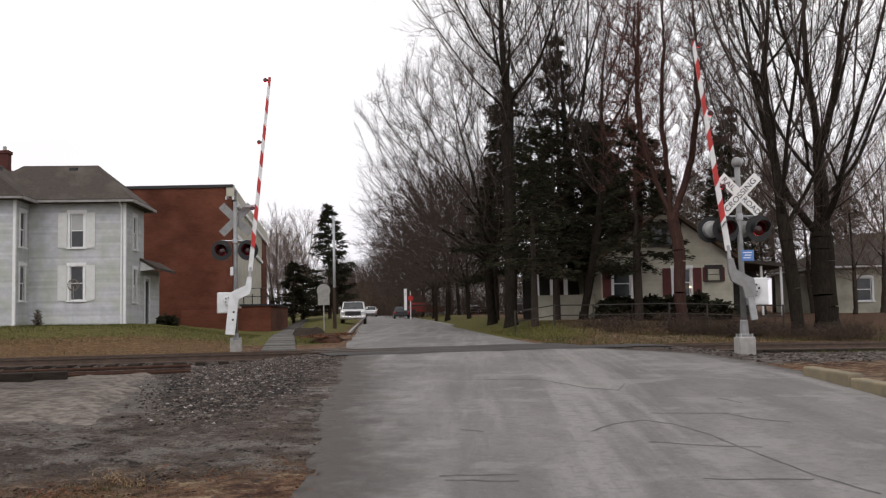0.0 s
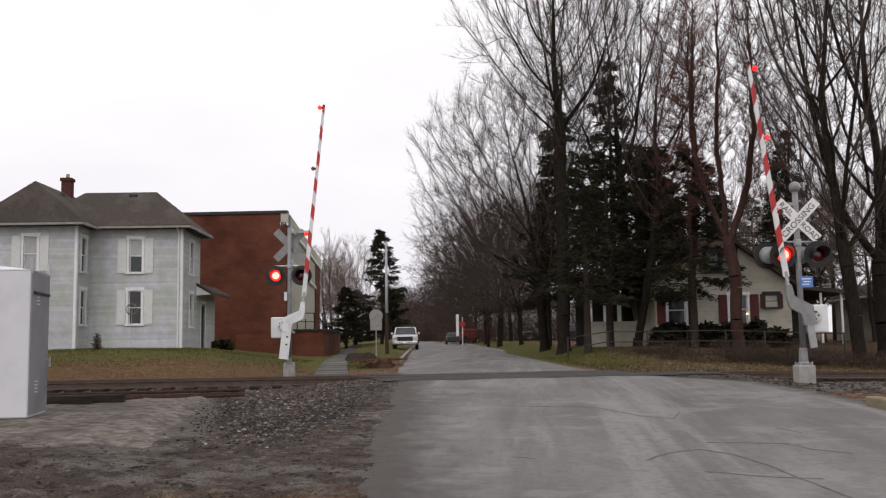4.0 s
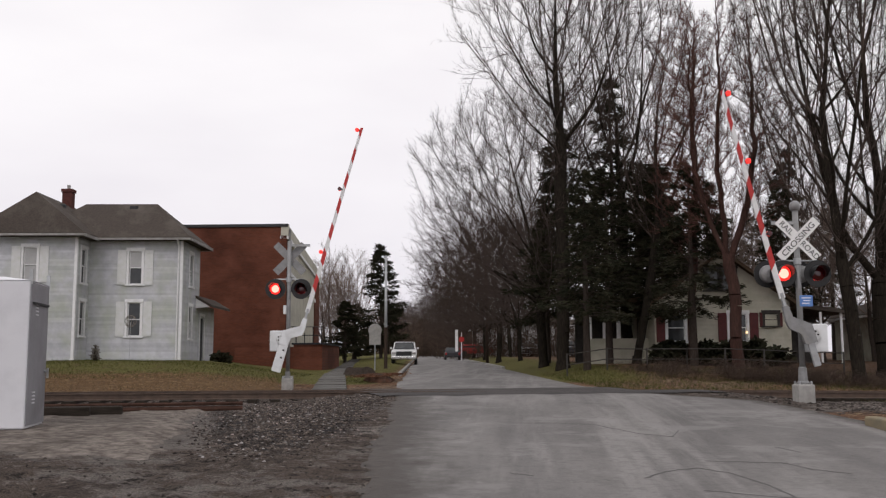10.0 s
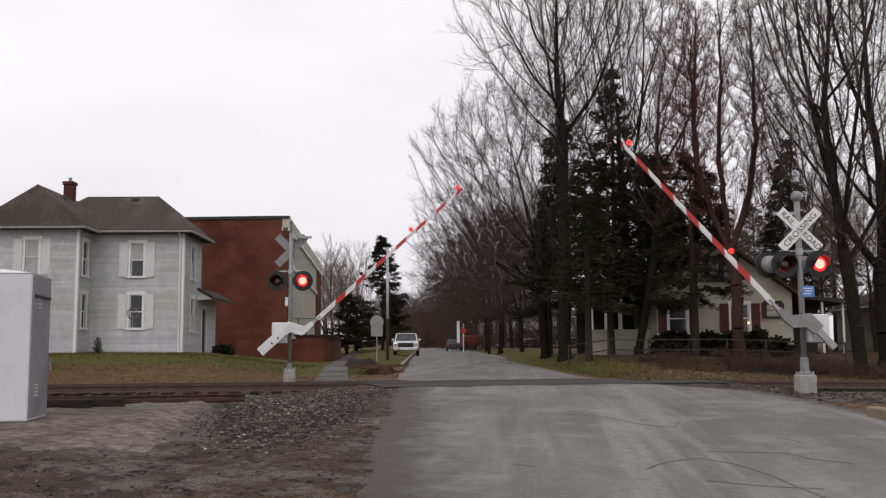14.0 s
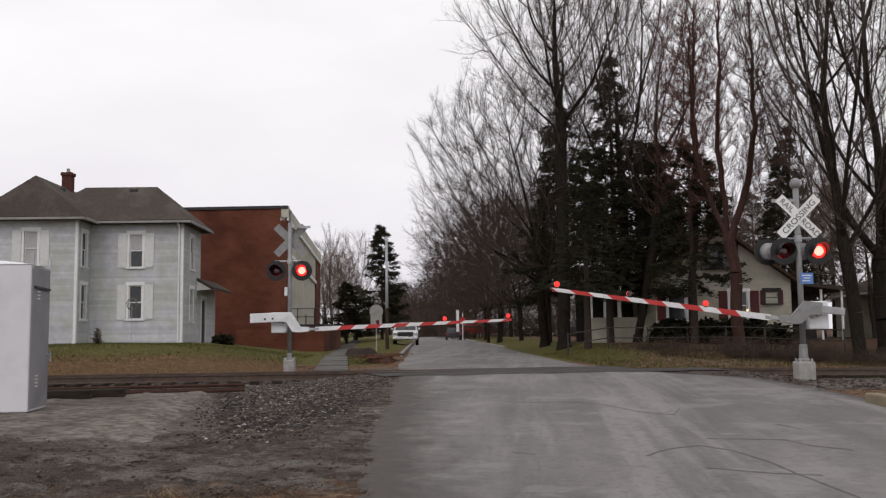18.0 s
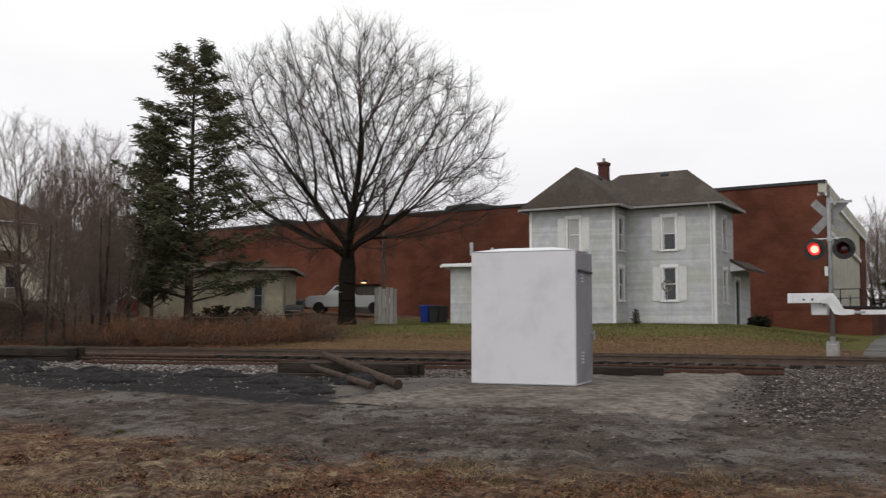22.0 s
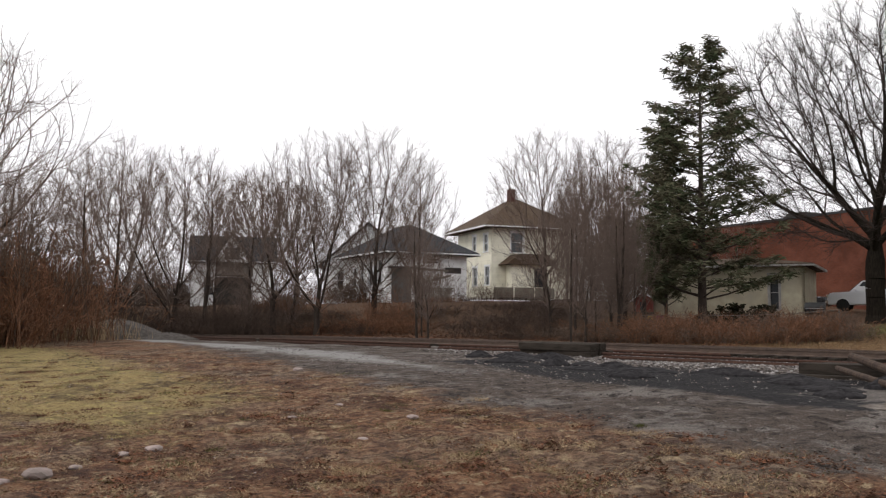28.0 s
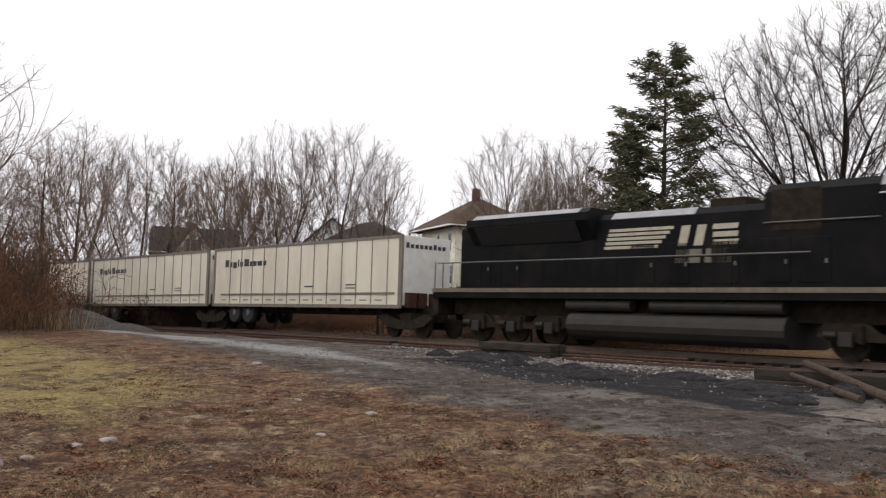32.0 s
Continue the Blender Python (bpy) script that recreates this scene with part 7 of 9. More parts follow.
    for s in (-1, 1):
        bm = B()
        box(bm, s * hw * 0.80 - 0.15, s * hw * 0.80 + 0.15, -0.01, 0.08, hood - 0.32, hood - 0.14, 0.02)
        part("headlight", bm, "chrome", body)
        bm = B()
        box(bm, s * hw * 0.86 - 0.1, s * hw * 0.86 + 0.1, L - 0.04, L + 0.02, hood - 0.36, hood - 0.1, 0.02)
        part("tail_light", bm, "tail_red", body)
        bm = B()
        box(bm, s * (hw + 0.09) - 0.09, s * (hw + 0.09) + 0.09, c0 + 0.3, c0 + 0.4, h, h + 0.16, 0.02)
        part("mirror", bm, mat, body)
        for y in (0.9, L - 0.95):
            bm = B()
            rr = 0.34 + tall * 0.35
            lathe(bm, [(rr * 0.6, -0.1), (rr * 0.93, -0.1), (rr, -0.05), (rr, 0.07), (rr * 0.93, 0.11), (rr * 0.6, 0.11)], 20, "x")
            t = part("tyre", bm, "tyre", body, m=pose(s * (hw - 0.08), y, rr))
            bm = B()
            lathe(bm, [(rr * 0.6, -0.07), (rr * 0.6, 0.07)], 14, "x")
            part("rim", bm, "galv", t)
    if bed:
        bm = B()
        box(bm, -hw + 0.12, hw - 0.12, c1 + 0.1, L - 0.12, hood + 0.03, hood + 0.06)
        part("bed_cover", bm, "dark_trim", body)
    return th


def sky_place(az, dist, turn=0.0, lift=0.0):
    x, y = away(az, dist)
    return pose(x, y, float(ground_z(x, y)) + lift, 0, 0, turn)


car(sky_place(7.35, 75.5, 6), "white pickup truck parked facing the crossing", "car_white", 2.0, 5.4, 1.18, 1.86, True, 0.12)
car(sky_place(4.45, 116, 186), "dark grey sedan parked at the kerb", "car_dark", 1.8, 4.6, 0.95, 1.45)
car(sky_place(1.95, 118, 100), "red car parked beside a white house", "car_red", 1.8, 4.6, 0.95, 1.45)
leaving = car(pose(0, 0, 0), "white car driving away down the road", "car_white", 1.85, 4.7, 1.0, 1.6, group="driving car")
car(sky_place(45.0, 62, 306), "silver pickup truck parked beside the brick building", "car_silver", 1.95, 5.4, 1.12, 1.82, True, 0.1)
car(sky_place(45.4, 66, 95), "dark car parked behind the garage", "car_dark", 1.8, 4.4, 0.95, 1.5)
glow = car(sky_place(-2.55, 92, 186), "dark car with lit tail lights behind the trees", "car_dark", 1.8, 4.5, 0.95, 1.45)
for piece in glow.children_recursive:
    if piece.name.startswith("tail_light") or piece.name.startswith("number_plate"):
        piece.data.materials[0] = M["tail_lit"] if piece.name.startswith("tail") else M["trim_white"]
car(sky_place(-0.3, 98, 10), "silver car in a driveway behind the trees", "car_silver", 1.8, 4.4, 0.95, 1.45)


# ---- street furniture ----
def round_sign():
    th = thing("road_sign", sky_place(9.1, 56, 8), "round grey back of a road warning sign on a post", "sign")
    bm = B()
    tube(bm, (0, 0, -0.1), (0, 0, 2.75), 0.035)
    part("post", bm, "galv", th)
    bm = B()
    lathe(bm, [(0.40, -0.05), (0.40, -0.042)], 28, "y")
    part("disc", bm, "concrete", th, m=pose(0, 0, 2.35))
    bm = B()
    box(bm, -0.34, 0.34, -0.05, -0.042, 1.5, 2.33, 0.003)
    part("panel", bm, "concrete", th)
    return th


def pole(az, dist, height, r, mat, label, arms=0, name="utility_pole"):
    th = thing(name, sky_place(az, dist), label, "pole")
    bm = B()
    tube(bm, (0, 0, -0.3), (0, 0, height), r, r * 0.65, 12)
    part("shaft", bm, mat, th, smooth=True)
    for k in range(arms):
        bm = B()
        box(bm, -1.1, 1.1, -0.06, 0.06, height - 0.7 - 0.8 * k, height - 0.58 - 0.8 * k)
        part("crossarm", bm, mat, th)
    return th


round_sign()
p = pole(8.45, 60, 7.2, 0.11, "galv", "thin grey metal street pole with dark lower half")
bm = B()
tube(bm, (0, 0, -0.1), (0, 0, 2.6), 0.115, 0.112, 12)
part("sleeve", bm, "pole_wood", p)
pole(2.3, 82, 8.5, 0.15, "pole_wood", "dark wooden utility pole beside the road", 1)
pole(40.4, 60, 9.0, 0.13, "wood_grey", "weathered utility pole before the brick building")
st = thing("stop_sign", sky_place(3.85, 108), "red road sign on a white post", "sign")
bm = B()
tube(bm, (0, 0, -0.1), (0, 0, 3.2), 0.05)
part("post", bm, "trim_white", st)
bm = B()
lathe(bm, [(0.33, -0.06), (0.33, -0.05)], 8, "y")
part("plate", bm, "red_stripe", st, m=pose(0, 0, 2.4))
wp = thing("tall_marker", sky_place(4.15, 112), "tall white porch column of a roadside house", "column")
bm = B()
box(bm, -0.16, 0.16, -0.16, 0.16, -0.2, 3.6)
part("shaft", bm, "trim_white", wp)

# overhead wire over the road
w = thing("overhead_wire", pose(0, 0, 0), "thin black overhead wires across the road", "wire")
for z in (9.8, 9.1):
    bm = B()
    a = Vector((*away(7.1, 92), z))
    b = Vector((*away(2.3, 82), z - 0.6))
    prev = a
    for k in range(1, 13):
        f = k / 12
        q = a.lerp(b, f)
        q.z -= 0.5 * math.sin(f * math.pi)
        tube(bm, prev, q, 0.006, n=4)
        prev = q
    part("strand", bm, "black_paint", w)


def stump():
    th = thing("tree_stump", pose(-7.75, 43.5, float(ground_z(-7.75, 43.5)) - 0.05), "low broad dark tree stump on the verge", "stump")
    bm = B()
    r = random.Random(4)
    n = 18
    rings = []
    for z, k in ((0, 1.2), (0.15, 1.0), (0.36, 0.85), (0.40, 0.7)):
        rings.append([bm.verts.new((0.72 * k * (1 + 0.12 * math.sin(3 * a + 1) + r.uniform(-0.06, 0.06)) * math.cos(a), 0.6 * k * math.sin(a), z + r.uniform(-0.03, 0.05))) for a in (2 * math.pi * i / n for i in range(n))])
    for a, b in zip(rings, rings[1:]):
        for k in range(n):
            bm.faces.new((a[k], a[(k + 1) % n], b[(k + 1) % n], b[k]))
    bm.faces.new(rings[-1])
    part("wood", bm, "bark", th)
    return th


stump()


def timber(m, length, label, mat="tie_wood", size=(0.24, 0.2), name="timber", group="timbers by the track"):
    th = thing(name, m, label, "timber", group)
    bm = B()
    box(bm, 0, length, -size[0] / 2, size[0] / 2, 0, size[1], 0.02)
    part("beam", bm, mat, th)
    return th


ANG = math.degrees(math.atan2(TRACK_U.y, TRACK_U.x))


def by_track(s, d, lift=0.0, turn=0.0, tilt=0.0):
    x, y = track_xy(s, d)
    return pose(x, y, float(ground_z(x, y)) + lift, 0, tilt, ANG + turn)


r3 = random.Random(8)
for k in range(8):
    row, layer = (k, 0) if k < 5 else (k - 4.6, 1)
    timber(by_track(6.30 + r3.uniform(-0.12, 0.18), -8.75 + 0.27 * row, -0.16 + 0.2 * layer, r3.uniform(-3, 3)), 2.6, "stacked old black railway tie beside the track")
for k in range(7):
    timber(by_track(16.4 + r3.uniform(-0.2, 0.2), -5.9 + 0.27 * (k % 4), -0.06 + 0.2 * (k // 4), r3.uniform(-3, 3)), 2.6, "old black railway tie stacked on the ballast")
for k in range(2):
    timber(by_track(1.9 + 0.5 * k, -7.0 - 0.32 * k, 0.0, r3.uniform(-3, 3)), 2.8, "long dark timber lying by the track")
for (s0, d0), (s1, d1), z1, wide in (((5.45, -11.2), (8.0, -8.6), 0.40, 0.075), ((5.75, -11.5), (7.9, -9.3), 0.20, 0.055)):
    xa, ya = track_xy(s0, d0)
    xb, yb = track_xy(s1, d1)
    za = float(ground_z(xa, ya))
    th = thing("log_pole", pose(xa, ya, za), "weathered timber pole leaning on the tie stack", "timber", "timbers by the track")
    bm = B()
    tube(bm, (0, 0, 0.08), (xb - xa, yb - ya, float(ground_z(xb, yb)) - za + z1), wide, wide * 0.9, 10)
    part("log", bm, "pole_wood", th)
for s0, s1, d0 in ((-0.2, 15.8, -6.0), (13.0, 24.0, -4.6), (24.5, 36.0, -4.6), (36.4, 48, -4.6)):
    th = thing("loose_rail", pose(0, 0, 0), "rusty spare rail lying beside the track", "rail", "spare rails")
    bm = B()
    a, b = track_xy(s0, d0), track_xy(s1, d0)
    for h, q in ((0.02, 0.06), (0.07, 0.015), (0.13, 0.035)):
        tube(bm, (*a, float(ground_z(*a)) + h), (*b, float(ground_z(*b)) + h), q, n=6)
    part("steel", bm, "rust", th)


def heap(m, rx, ry, h, label, mat, name="heap", seed=1, stones=0):
    """A rounded, uneven pile."""
    th = thing(name, m, label, "heap")
    r = random.Random(seed)
    bm = B()
    n, rows = 36, 9
    rings = []
    for i in range(rows):
        f = i / (rows - 1)
        ring = []
        for k in range(n):
            a = 2 * math.pi * k / n
            q = (1 - f) * (1 + 0.16 * math.sin(2 * a + seed) + 0.09 * math.sin(5 * a + 2 * seed) + r.uniform(-0.03, 0.03)) + 0.02
            ring.append(bm.verts.new((rx * q * math.cos(a), ry * q * math.sin(a), h * (1 - (1 - f) ** 1.7) * r.uniform(0.9, 1.05) - 0.08 * (i == 0))))
        rings.append(ring)
    for a, b in zip(rings, rings[1:]):
        for k in range(n):
            bm.faces.new((a[k], a[(k + 1) % n], b[(k + 1) % n], b[k]))
    bm.faces.new(rings[-1])
    part("mass", bm, mat, th)
    return th


M["gravel_pile"] = material("gravel_pile", (0.095, 0.084, 0.076), 0.95, color2=(0.045, 0.039, 0.035), scale=7, bump=1.0, bump_scale=14)
heap(sky_place(86.7, 48, 80), 2.6, 2.0, 0.95, "grey gravel heap beside the track", "gravel_pile", "gravel_heap", 2)
heap(sky_place(83.6, 46, 60), 1.6, 1.0, 0.38, "low pile of broken grey stone", "gravel_pile", "gravel_heap", 5)
heap(pose(-5.55, 35.6, float(ground_z(-5.55, 35.6)), 0, 0, 6), 0.6, 2.6, 0.30, "pile of brown fallen leaves at the road's edge", "leaf_litter", "leaf_pile", 3)

M["cinder_black"] = material("cinder_black", (0.013, 0.012, 0.013), 0.95, color2=(0.03, 0.028, 0.029), scale=9, bump=1.0, bump_scale=16)
r4 = random.Random(19)
for k in range(20):
    heap(by_track(6.2 + 0.62 * k + r4.uniform(-0.5, 0.5), -11.3 + 0.14 * k + r4.uniform(-0.9, 1.2), 0, r4.uniform(-15, 25)), r4.uniform(0.25, 0.8), r4.uniform(0.2, 0.45), r4.uniform(0.08, 0.2), "low mound of black cinder and soil", "cinder_black", "cinder_mound", 11 + k)


def bins():
    for az, d, mat, label in ((37.75, 58, "blue_plastic", "blue plastic wheeled waste bin"), (37.2, 57.5, "dark_trim", "black plastic waste bin"), (36.9, 57.5, "dark_trim", "dark plastic waste bin")):
        th = thing("waste_bin", sky_place(az, d), label, "bin", "waste bins")
        bm = B()
        prism(bm, [(-0.26, 0.05), (0.26, 0.05), (0.32, 1.0), (-0.32, 1.0)], -0.3, 0.3, "y")
        part("tub", bm, mat, th)
        bm = B()
        box(bm, -0.34, 0.34, -0.33, 0.33, 1.0, 1.08, 0.03)
        part("lid", bm, mat, th)
    th = thing("board_fence", sky_place(39.9, 55, 40), "weathered pale grey board fence panel", "fence")
    for k in range(6):
        bm = B()
        box(bm, -1.0 + 0.22 * k, -0.80 + 0.22 * k, -0.02, 0.02, -0.2, 2.1 + 0.06 * math.sin(k * 2.3))
        part("board", bm, "board_pale", th)


bins()


def wire_fence(points, height, label, mat, rails=2, every=2.4):
    th = thing("fence", pose(0, 0, 0), label, "fence")
    for (x0, y0), (x1, y1) in zip(points, points[1:]):
        n = max(1, round(math.hypot(x1 - x0, y1 - y0) / every))
        for k in range(n + 1):
            x, y = x0 + (x1 - x0) * k / n, y0 + (y1 - y0) * k / n
            z = float(ground_z(x, y))
            bm = B()
            tube(bm, (x, y, z - 0.2), (x, y, z + height), 0.035, n=6)
            part("post", bm, mat, th)
        for j in range(rails):
            h = height * (1 - 0.45 * j) - 0.05
            bm = B()
            for k in range(n):
                p = [(x0 + (x1 - x0) * q / n, y0 + (y1 - y0) * q / n) for q in (k, k + 1)]
                tube(bm, (*p[0], float(ground_z(*p[0])) + h), (*p[1], float(ground_z(*p[1])) + h), 0.022, n=5)
            part("rail", bm, mat, th)
    return th


wire_fence([away(55.5, 47), away(44.5, 50)], 1.1, "thin grey pipe fence along the bank", "loco_grey", 1)
wire_fence([away(-2.5, 40), away(-9.5, 41), away(-18, 42)], 0.95, "old brown wooden rail fence in the yard", "porch_dark", 2, 1.6)


def shrub(az, dist, w, h, label, mat="needle", seed=1, clump=0.28):
    """A dense evergreen shrub."""
    th = thing("shrub", sky_place(az, dist), label, "shrub", "shrubs by the cottage")
    r = random.Random(seed)
    spots, segs = [], []
    for _ in range(70):
        a, e, q = r.uniform(0, 2 * math.pi), r.uniform(0.0, 1.5), r.uniform(0.55, 1.0)
        p = (w * q * math.cos(a) * math.cos(e), 0.7 * w * q * math.sin(a) * math.cos(e), h * q * math.sin(e) + 0.1)
        spots.append((p, (math.cos(a) * 0.4, math.sin(a) * 0.4, 0.3), 1.0))
        segs.append(((0, 0, 0), p, 0.02, 0.008))
    branch_mesh("stem", segs, "bark", th, 3)
    v, f = needle_clumps(r, spots, clump, 12)
    me = bpy.data.meshes.new("crown")
    me.from_pydata(v, [], f)
    me.materials.append(M[mat])
    ob = new("crown", me)
    ob.parent = th
    return th


for k in range(9):
    shrub(-8.3 - 0.75 * k + 0.2 * math.sin(k * 2.0), 45.2 + 0.3 * math.sin(k), 0.75 + 0.2 * math.sin(k * 1.7), 0.9 + 0.2 * math.sin(k * 2.9), "dark evergreen shrub along the cottage wall", seed=k)
for az, d, w, h in ((50.2, 50, 1.1, 1.5), (48.6, 51, 0.9, 1.3), (51.6, 50.5, 0.8, 1.0)):
    shrub(az, d, w, h, "dark round evergreen shrub behind the pipe fence", seed=int(az))


def play_shed():
    """A little red gabled playhouse with white eaves."""
    th = thing("playhouse", sky_place(55.3, 56.5, 52), "little red gabled playhouse with white eaves", "playhouse")
    bm = B()
    box(bm, -0.55, 0.55, -0.5, 0.5, 0.0, 0.85, 0.01)
    prism(bm, [(-0.55, 0.85), (0.55, 0.85), (0.0, 1.22)], -0.5, 0.5, "y")
    body = part("body", bm, "shed_red", th)
    bm = B()
    box(bm, -0.18, 0.18, -0.52, -0.50, 0.05, 0.68)
    part("doorway", bm, "dark_trim", body)
    for sx in (-1, 1):
        bm = B()
        prism(bm, [(0.0, 1.22), (sx * 0.68, 0.765), (sx * 0.68, 0.825), (0.0, 1.28)], -0.62, 0.62, "y")
        part("roof_slope", bm, "trim_white", th)
    bm = B()
    box(bm, -0.62, 0.62, -0.56, -0.50, 0.0, 0.10)
    part("sill", bm, "porch_dark", th)


def barrel_grill():
    """A drum smoker on a stand."""
    th = thing("barrel_grill", sky_place(45.75, 53.5, 40), "dark barrel grill on a steel stand", "grill")
    bm = B()
    lathe(bm, [(0.02, -0.52), (0.34, -0.50), (0.36, -0.44), (0.36, 0.44), (0.34, 0.50), (0.02, 0.52)], 20, "x")
    body = part("drum", bm, "black_paint", th, m=pose(0, 0, 0.86))
    bm = B()
    box(bm, -0.44, 0.44, -0.40, -0.36, 0.02, 0.05)
    part("lid_handle", bm, "galv", body)
    bm = B()
    lathe(bm, [(0.06, 0.30), (0.06, 0.62)], 10)
    part("flue", bm, "black_paint", body, m=pose(0.36, 0.1, 0))
    bm = B()
    box(bm, 0.52, 0.86, -0.25, 0.25, -0.10, -0.06)
    part("side_shelf", bm, "dark_trim", body)
    for x in (-0.4, 0.4):
        for y in (-0.22, 0.22):
            bm = B()
            tube(bm, (x, y, -0.05), (x, y, 0.62), 0.03, n=6)
            part("leg", bm, "black_paint", th)


M["shed_red"] = material("shed_red", (0.16, 0.035, 0.025), 0.85, color2=(0.11, 0.028, 0.022), scale=4, bump=0.1)
M["toy_yellow"] = material("toy_yellow", (0.42, 0.30, 0.05), 0.6, color2=(0.36, 0.25, 0.05), scale=3)
M["toy_purple"] = material("toy_purple", (0.17, 0.055, 0.10), 0.6, color2=(0.13, 0.045, 0.08), scale=3)
play_shed()
barrel_grill()
for az, r, mat, label in ((54.44, 0.17, "toy_yellow", "yellow plastic pail by the playhouse"), (53.86, 0.22, "toy_purple", "faded purple plastic tub by the playhouse")):
    tub = thing("plastic_tub", sky_place(az + 0.5, 55.0, 20 * az, 0.0), label, "tub")
    bm = B()
    lathe(bm, [(0.02, 0.0), (r * 0.8, 0.0), (r, r * 1.5), (r * 1.08, r * 1.52), (r * 0.93, r * 1.48), (r * 0.74, 0.03), (0.02, 0.03)], 16)
    part("body", bm, mat, tub)
shrub(18.2, 49.5, 0.26, 0.24, "low evergreen shrub beside the white house", seed=31)
shrub(25.2, 43.0, 0.22, 0.6, "small bare grey shrub at the house corner", "wood_grey", 32, 0.06)

# wire ornament on a stick before the house
orn = thing("garden_ornament", sky_place(23.35, 43.2), "round wire garden ornament on a stake", "ornament")
bm = B()
tube(bm, (0, 0, -0.1), (0, 0, 1.7), 0.012)
part("stake", bm, "galv", orn)
bm = B()
for k in range(8):
    a = 2 * math.pi * k / 8
    for q in range(6):
        b0, b1 = math.pi * q / 6, math.pi * (q + 1) / 6
        tube(bm, (0.26 * math.sin(b0) * math.cos(a), 0.1 * math.sin(b0) * math.sin(a), 1.75 + 0.26 * math.cos(b0)), (0.26 * math.sin(b1) * math.cos(a), 0.1 * math.sin(b1) * math.sin(a), 1.75 + 0.26 * math.cos(b1)), 0.012, n=4)
part("wheel", bm, "wood_grey", orn)

# ---- the train ----
WHEELS = []


def rail_wheel(parent, x, y, r=0.53):
    bm = B()
    lathe(bm, [(0.05, -0.075), (r * 0.55, -0.06), (r * 0.82, -0.03), (r * 0.86, -0.065), (r, -0.065), (r, 0.05), (r + 0.028, 0.055), (r + 0.028, 0.08), (0.05, 0.08)], 24, "y")
    for k in range(4):
        a = k * math.pi / 2
        box(bm, r * 0.35 * math.cos(a) - 0.05, r * 0.35 * math.cos(a) + 0.05, -0.085, -0.06, r * 0.35 * math.sin(a) - 0.05, r * 0.35 * math.sin(a) + 0.05)
    w = part("wheel", bm, "loco_under", parent, m=pose(x, y, r))
    if y > 0:
        w.rotation_euler = (0, 0, math.pi)
    else:
        WHEELS.append((w, x, y, r))
    return w


def loco_truck(parent, x):
    bm = B()
    for y in (-1.05, 1.05):
        prism(bm, [(x - 2.5, 0.62), (x - 2.3, 0.95), (x - 1.2, 0.98), (x - 0.9, 0.72), (x + 0.9, 0.72), (x + 1.2, 0.98), (x + 2.3, 0.95), (x + 2.5, 0.62), (x + 2.1, 0.48), (x + 1.0, 0.5), (x - 1.0, 0.5), (x - 2.1, 0.48)], y - 0.07, y + 0.07, "y")
    box(bm, x - 0.5, x + 0.5, -1.0, 1.0, 0.6, 0.95)
    tr = part("truck_frame", bm, "loco_under", parent)
    for k in (-1.72, 0.0, 1.72):
        for y in (-0.82, 0.82):
            rail_wheel(tr, x + k, y)
        bm = B()
        box(bm, x + k - 0.19, x + k + 0.19, -1.22, -1.10, 0.36, 0.74, 0.03)
        part("axle_box", bm, "loco_tank", tr)
        bm = B()
        tube(bm, (x + k + 0.4, -1.16, 0.45), (x + k + 0.4, -1.16, 0.9), 0.08, n=10)
        part("spring", bm, "loco_under", tr)
        bm = B()
        tube(bm, (x + k - 0.55, -1.18, 0.66), (x + k - 0.22, -1.18, 0.66), 0.09, n=10)
        part("brake_cylinder", bm, "loco_tank", tr)
    return tr


def bars(parent, y, rows, mat, name="logo_bar", thick=0.012):
    """Flat painted shapes on a side: rows of x0, x1, z0, z1 and slant."""
    for x0, x1, z0, z1, sl in rows:
        bm = B()
        prism(bm, [(x0, z0), (x1, z0), (x1 + sl, z1), (x0 + sl, z1)], y - thick, y, "y")
        part(name, bm, mat, parent)


